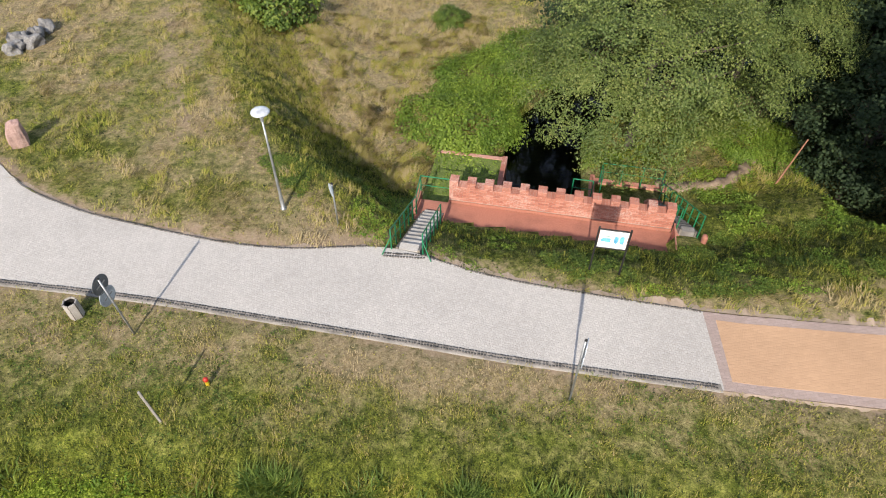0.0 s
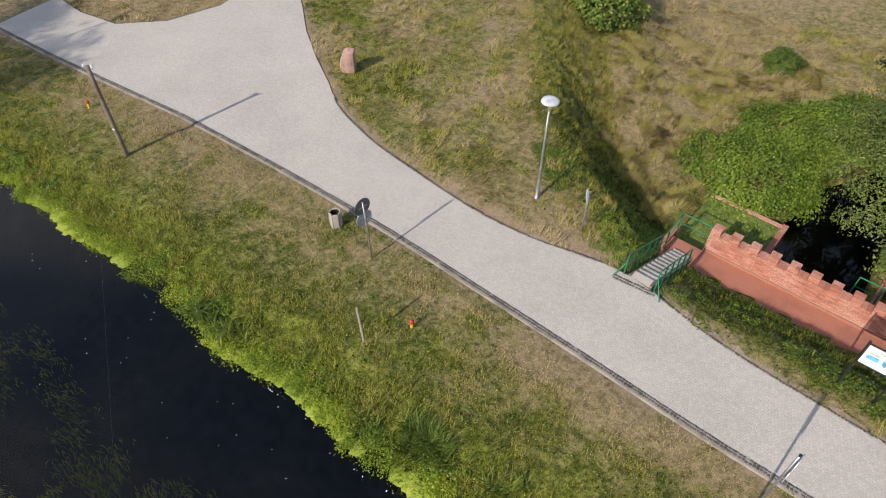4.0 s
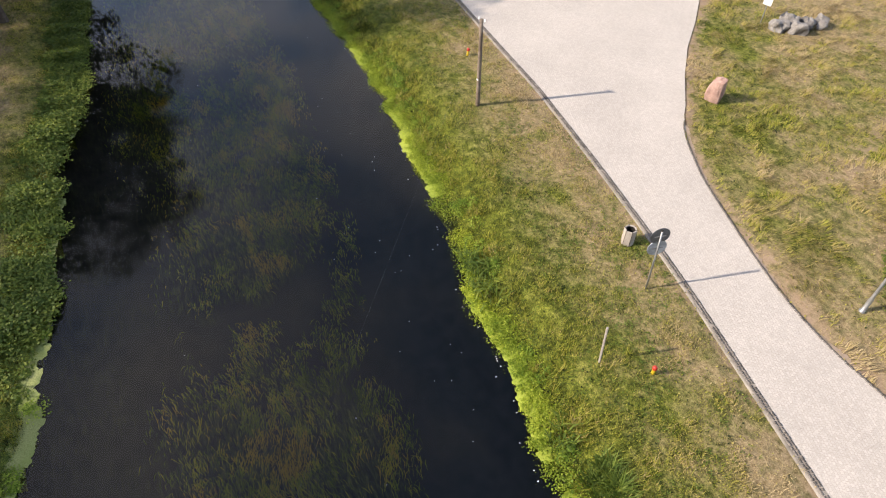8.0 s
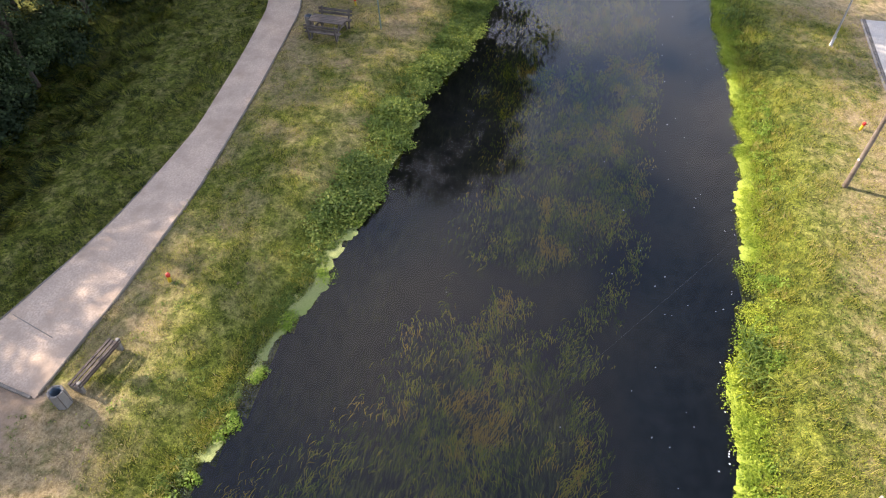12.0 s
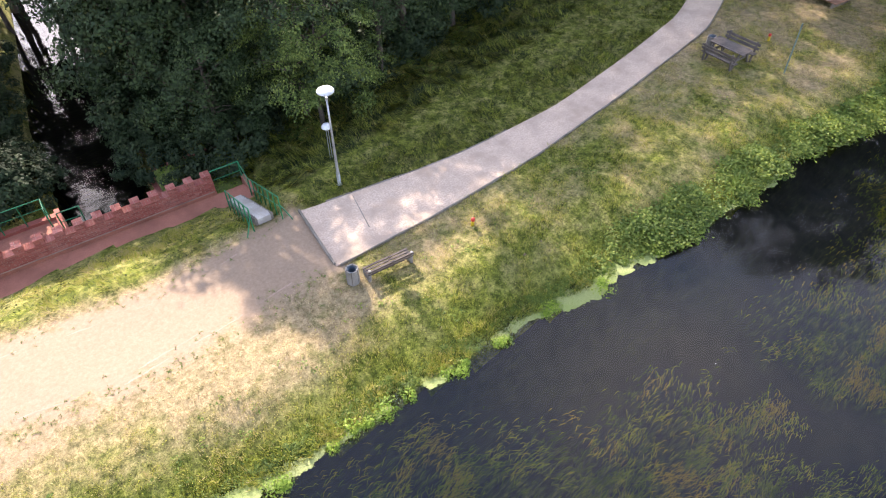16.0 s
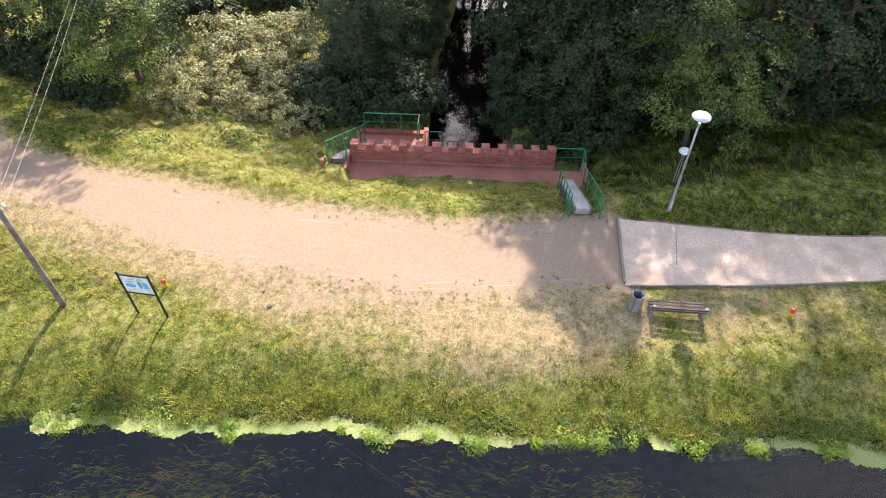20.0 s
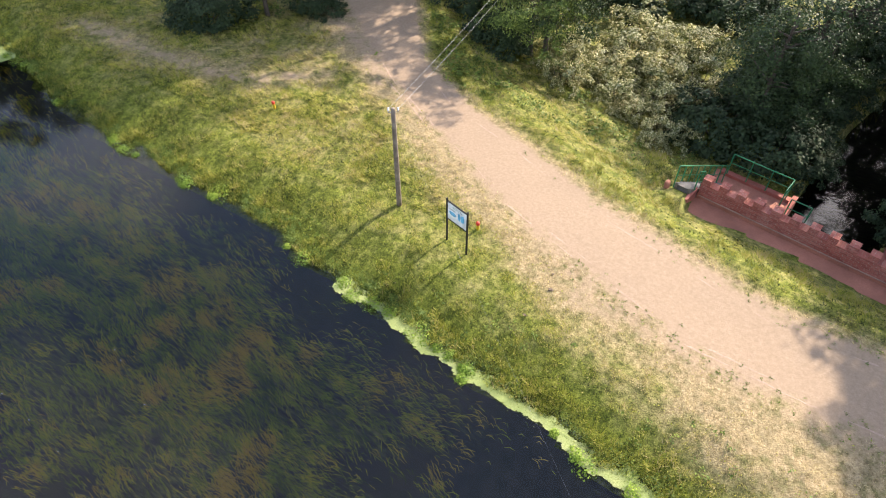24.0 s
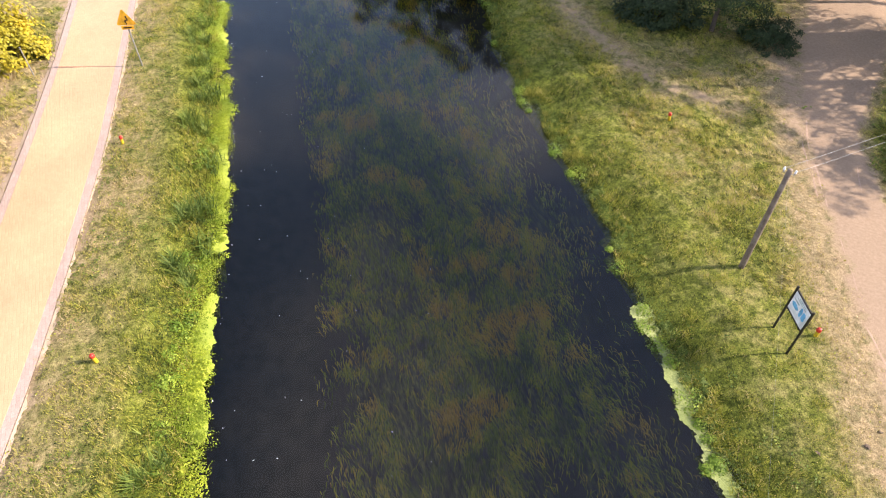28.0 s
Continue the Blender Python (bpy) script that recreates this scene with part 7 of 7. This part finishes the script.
def algae(name, label, shore, sgn, seed, n, r0, r1, mat, where, much, out=0.25):
    """Floating mats of overlapping rounded lobes with frayed rims, in broken groups along a shore."""
    g = np.random.default_rng(seed)
    x = g.uniform(-46, 46, n)
    x = x[fbm(x, x * 0, 2.3, seed) + 0.4 * (fbm(x, x * 0, 0.7, seed + 3) - 0.5) > 1 - np.interp(x, where, much)]
    k, m = len(x), 30
    big = 0.45 + 1.1 * fbm(x, x * 0, 1.7, seed + 4)
    r = g.uniform(r0, r1, k) * big
    y = shore(x) - sgn * (g.uniform(-0.35, 1.0, k) * out * big - 0.05)
    a = np.linspace(0, 2 * math.pi, m, endpoint=False)[None] + g.uniform(0, 6, (k, 1))
    rim = r[:, None] * (1 + 0.22 * np.sin(3 * a + g.uniform(0, 6, (k, 1))) * g.random((k, 1)) + 0.10 * np.sin(7 * a + g.uniform(0, 6, (k, 1))) + g.normal(0, 0.07, (k, m)))
    z = WATER_Z + 0.008 + 0.014 * g.random(k)
    ring = np.stack([x[:, None] + rim * np.cos(a) * 1.25, y[:, None] + rim * np.sin(a), np.repeat(z[:, None] - 0.004, m, 1)], -1)
    V = np.concatenate([np.stack([x, y, z + 0.004], -1)[:, None], ring], 1).reshape(-1, 3)
    i = np.arange(m)
    F = (np.stack([0 * i, i + 1, (i + 1) % m + 1], -1)[None] + (np.arange(k) * (m + 1))[:, None, None]).reshape(-1, 3)
    # loose flakes beyond the edge
    q = g.integers(0, k, 700)
    c = np.stack([x[q] + g.normal(0, 0.25, 700), y[q] - sgn * (r[q] + np.abs(g.normal(0, 0.05, 700))), np.full(700, WATER_Z + 0.006)], -1)
    ln = g.uniform(0.015, 0.05, 700)
    v, f = quads_at(c, np.tile([0, 0, 1.0], (700, 1)), ln, ln * g.uniform(0.4, 0.9, 700), g.uniform(0, 6.28, 700))
    f3 = np.concatenate([f[:, [0, 1, 2]], f[:, [0, 2, 3]]])
    return tagged(raw(name, np.concatenate([V, v]), np.concatenate([F, f3 + len(V)]), mat), label, "algae", kind="stuff")


algae("algae_north", "lime-green duckweed floating along the north shore", shore_n, 1, 401, 3600, 0.06, 0.20, M_LIME, [-46, 46], [0.74, 0.74], 0.26)
algae("algae_south", "pale green algae mats floating along the south shore", shore_s, -1, 405, 4600, 0.04, 0.15, M_ALGA, [-46, -21, -17, -2, 0, 9, 12, 30], [0.25, 0.34, 0.66, 0.66, 0.50, 0.42, 0.24, 0.26], 0.28)
sheet("algae_mat", [(32.6, -11.4), (33.2, -9.4), (34.6, -7.2), (36.2, -6.2), (38.5, -6.6), (41, -8.5), (41, -12), (36, -13)], WATER_Z + 0.02, M_ALGA, "wide pale green algae mat in the corner of the canal", "algae", "stuff", 0.015)


def weed_field(n, seed):
    """Strands of weed trailing with the current below the surface."""
    g = np.random.default_rng(seed)
    m, per = n // 46, 46
    cx, cs, kind = g.uniform(-44, 44, m), g.random(m), g.normal(0, 1, m)
    wide = g.uniform(0.5, 1.5, m)[:, None]
    x = (cx[:, None] + g.normal(0, 0.26, (m, per)) * wide).ravel()
    s = (cs[:, None] + g.normal(0, 0.011, (m, per)) * wide).ravel()
    kind = np.repeat(kind, per)
    n = len(x)
    a, b = shore_s(x), shore_n(x)
    y = a + (b - a) * s
    s = s - 0.22 * np.clip((-5 - x) / 4, 0, 1) * np.clip((30 + x) / 10, 0.3, 1) * (s < 0.55)
    mass = np.interp(s, [0, 0.10, 0.2, 0.68, 0.76, 1.0], [0.0, 0.25, 0.9, 0.9, 0.0, 0.0])
    patch = 0.6 * fbm(x, y, 3.2, 51) + 0.4 * fbm(x, y, 0.9, 52)
    ok = g.random(n) < mass * np.clip((patch - 0.27) / 0.20, 0, 1) * np.clip((0.35 * fbm(x, y, 0.5, 57) + 0.65 * fbm(x, y, 1.5, 58) - 0.26) / 0.2, 0.05, 1)
    x, y, kind = x[ok], y[ok], kind[ok]
    k = len(x)
    z = WATER_Z - 0.12 - 0.55 * g.random(k)
    h = g.normal(0, 0.32, k) + 0.9 * (fbm(x, y, 1.5, 53) - 0.5)
    ln = g.uniform(0.10, 0.34, k)
    w = g.uniform(0.005, 0.012, k)
    d = np.stack([np.cos(h), np.sin(h)], -1)
    e = np.stack([-d[:, 1], d[:, 0]], -1)
    c = np.stack([x, y], -1)
    bend = g.normal(0, 0.022, k)[:, None]
    p0, p1, p2 = c - d * ln[:, None] / 2, c + e * bend, c + d * ln[:, None] / 2
    W = (e * w[:, None])
    z3 = lambda q, dz: np.concatenate([q, (z + dz)[:, None]], 1)
    V = np.stack([z3(p0 - W * 0.3, -0.1), z3(p0 + W * 0.3, -0.1), z3(p1 + W, 0.02), z3(p1 - W, 0.02), z3(p2 + W * 0.3, -0.05), z3(p2 - W * 0.3, -0.05)], 1).reshape(-1, 3)
    b = np.arange(k)[:, None] * 6
    F = np.concatenate([b + np.array([[0, 1, 2, 3]]), b + np.array([[3, 2, 4, 5]])])
    ob = raw("water_weed", V, F, M_WEED)
    tint = np.clip(0.24 + 0.6 * (fbm(x, y, 0.7, 54) - 0.3) + 3.0 * np.clip(fbm(x, y, 0.9, 55) - 0.63, 0, 1) + 0.15 * np.clip((-4 - y) / 3, 0, 1) + g.normal(0, 0.10, k) + 0.18 * kind, 0, 0.9)
    at = ob.data.attributes.new("tint", 'FLOAT', 'POINT')
    at.data.foreach_set("value", np.repeat(tint, 6).astype(np.float32))
    return tagged(ob, "trailing green and brown weed below the water", "water plants", kind="stuff")


weed_field(420000, 501)
# specks of fluff drifting on the canal
g = np.random.default_rng(77)
x = g.uniform(-40, 40, 260)
y = shore_s(x) + (shore_n(x) - shore_s(x)) * np.clip(g.normal(0.8, 0.2, 260), 0.1, 0.96)
v, f = quads_at(np.stack([x, y, np.full(260, WATER_Z + 0.015)], -1), np.tile([0, 0, 1.0], (260, 1)), g.uniform(0.03, 0.07, 260), g.uniform(0.025, 0.045, 260), g.uniform(0, 6, 260))
tagged(raw("floating_fluff", v, f, M_WHITE), "white specks of fluff drifting on the water", "fluff", kind="stuff")


# ridges left by wheels in the sand of the drive
g = np.random.default_rng(91)
V, F = [], []
for side, off in ((DN, -0.35), (DN, -0.60), (DF, 0.6)):
    q = np.arange(0.4, 6.6, 0.03)
    x = np.interp(q, np.arange(len(side)), [p[0] for p in side])
    y = np.interp(q, np.arange(len(side)), [p[1] for p in side]) + off + 0.25 * (fbm(x, x * 0, 1.7, 92) - 0.5) + 0.05 * (fbm(x, x * 0, 0.2, 93) - 0.5)
    on = fbm(x, x * 0 + off * 9, 0.6, 94) > 0.52
    z = height(x, y)
    hgt = 0.013 * np.clip((fbm(x, x * 0 + off * 9, 0.6, 94) - 0.5) / 0.2, 0, 1)
    r = np.stack([np.stack([x, y - 0.07, z - 0.02], -1), np.stack([x, y, z + hgt], -1), np.stack([x, y + 0.09, z - 0.02], -1)], 1).reshape(-1, 3)
    i = np.arange(len(x) - 1)[on[:-1]] * 3
    b = sum(len(a) for a in V)
    F += [np.stack([i, i + 3, i + 4, i + 1], -1) + b, np.stack([i + 1, i + 4, i + 5, i + 2], -1) + b]
    V.append(r)
tagged(raw("sand_ridges", np.concatenate(V), np.concatenate(F), M_RIDGE), "low wheel ridges in the bare sand of the drive", "sand", kind="stuff")


V = []
for i, (x, y, h) in enumerate(along(RIM, 0.12)):
    w = 0.17 + 0.06 * math.sin(i * 0.9) + 0.05 * math.sin(i * 2.3)
    c, q = math.cos(h), math.sin(h)
    V += [(x + q * k, y - c * k, zg(x, y) + dz) for k, dz in ((w + 0.12, -0.12), (w, 0.13), (-w, 0.18), (-w - 0.12, -0.08))]
tagged(raw("trodden_rim", V, [(i + k, i + k + 1, i + k + 5, i + k + 4) for i in range(0, len(V) - 4, 4) for k in range(3)], M_SOILP), "curving rim of bare brown earth beside the pool", "path", kind="structure")


def clod_heap(x, y, r, seed, label):
    """A small heap of loose dark earth in the grass."""
    bm = bmesh.new()
    q = random.Random(seed)
    for i in range(7):
        a, d = q.uniform(0, 6.28), r * q.uniform(0, 0.8)
        rock(bm, (r * q.uniform(0.25, 0.45), r * q.uniform(0.25, 0.45), r * q.uniform(0.15, 0.3)), seed + i, Matrix.Translation((d * math.cos(a), d * math.sin(a), 0.03)), 1, 0.3)
    ob = part("molehill", bm, M_SOIL, None)
    ob.matrix_basis = pose(x, y, zg(x, y), 0, 0, 0)
    tagged(ob, label, "molehill", "molehills")


for x, y, r, sd in ((4.34, -12.35, 0.13, 1), (4.6, -12.95, 0.08, 9), (4.54, -11.05, 0.09, 17), (-11.55, -8.82, 0.1, 25), (-12.36, -8.81, 0.08, 33), (10.99, 5.51, 0.09, 41)):
    clod_heap(x, y, 0.75 * r, sd, "small heap of dark loose earth in the grass")


def verge(line, side, x0, x1, wide, seed):
    """Loose pale sand washed along a road edge, ragged on the grass side."""
    xs = np.arange(x0, x1, 0.06)
    y = np.interp(xs, [p[0] for p in line], [p[1] for p in line])
    g = np.random.default_rng(seed)
    w = wide * (0.25 + 1.1 * fbm(xs, xs * 0, 1.3, seed)) + 0.12 * (fbm(xs, xs * 0, 0.25, seed + 1) - 0.5) + g.uniform(-0.03, 0.03, len(xs))
    w = np.maximum(w, 0.02)
    yo = y + side * w
    n = len(xs)
    V = np.concatenate([np.stack([xs, y + side * 0.03, np.full(n, 0.010)], -1), np.stack([xs, yo, np.maximum(height(xs, yo) + 0.015, -0.3)], -1)])
    i = np.arange(n - 1)
    tagged(raw("sand_verge", V, np.stack([i, i + 1, i + 1 + n, i + n], -1), M_VERGE), "pale loose sand along the edge of the road", "sand", kind="stuff")


verge(smooth_line(RF_X, RF_Y, 0.4, -15.5, 40), 1, -15.2, -2.3, 0.16, 601)
verge(smooth_line(RF_X, RF_Y, 0.4, -15.5, 40), 1, 0.2, 38, 0.30, 605)
verge(smooth_line(RN_X, RN_Y, 0.4, -34, 40), -1, 7.7, 38, 0.14, 609)
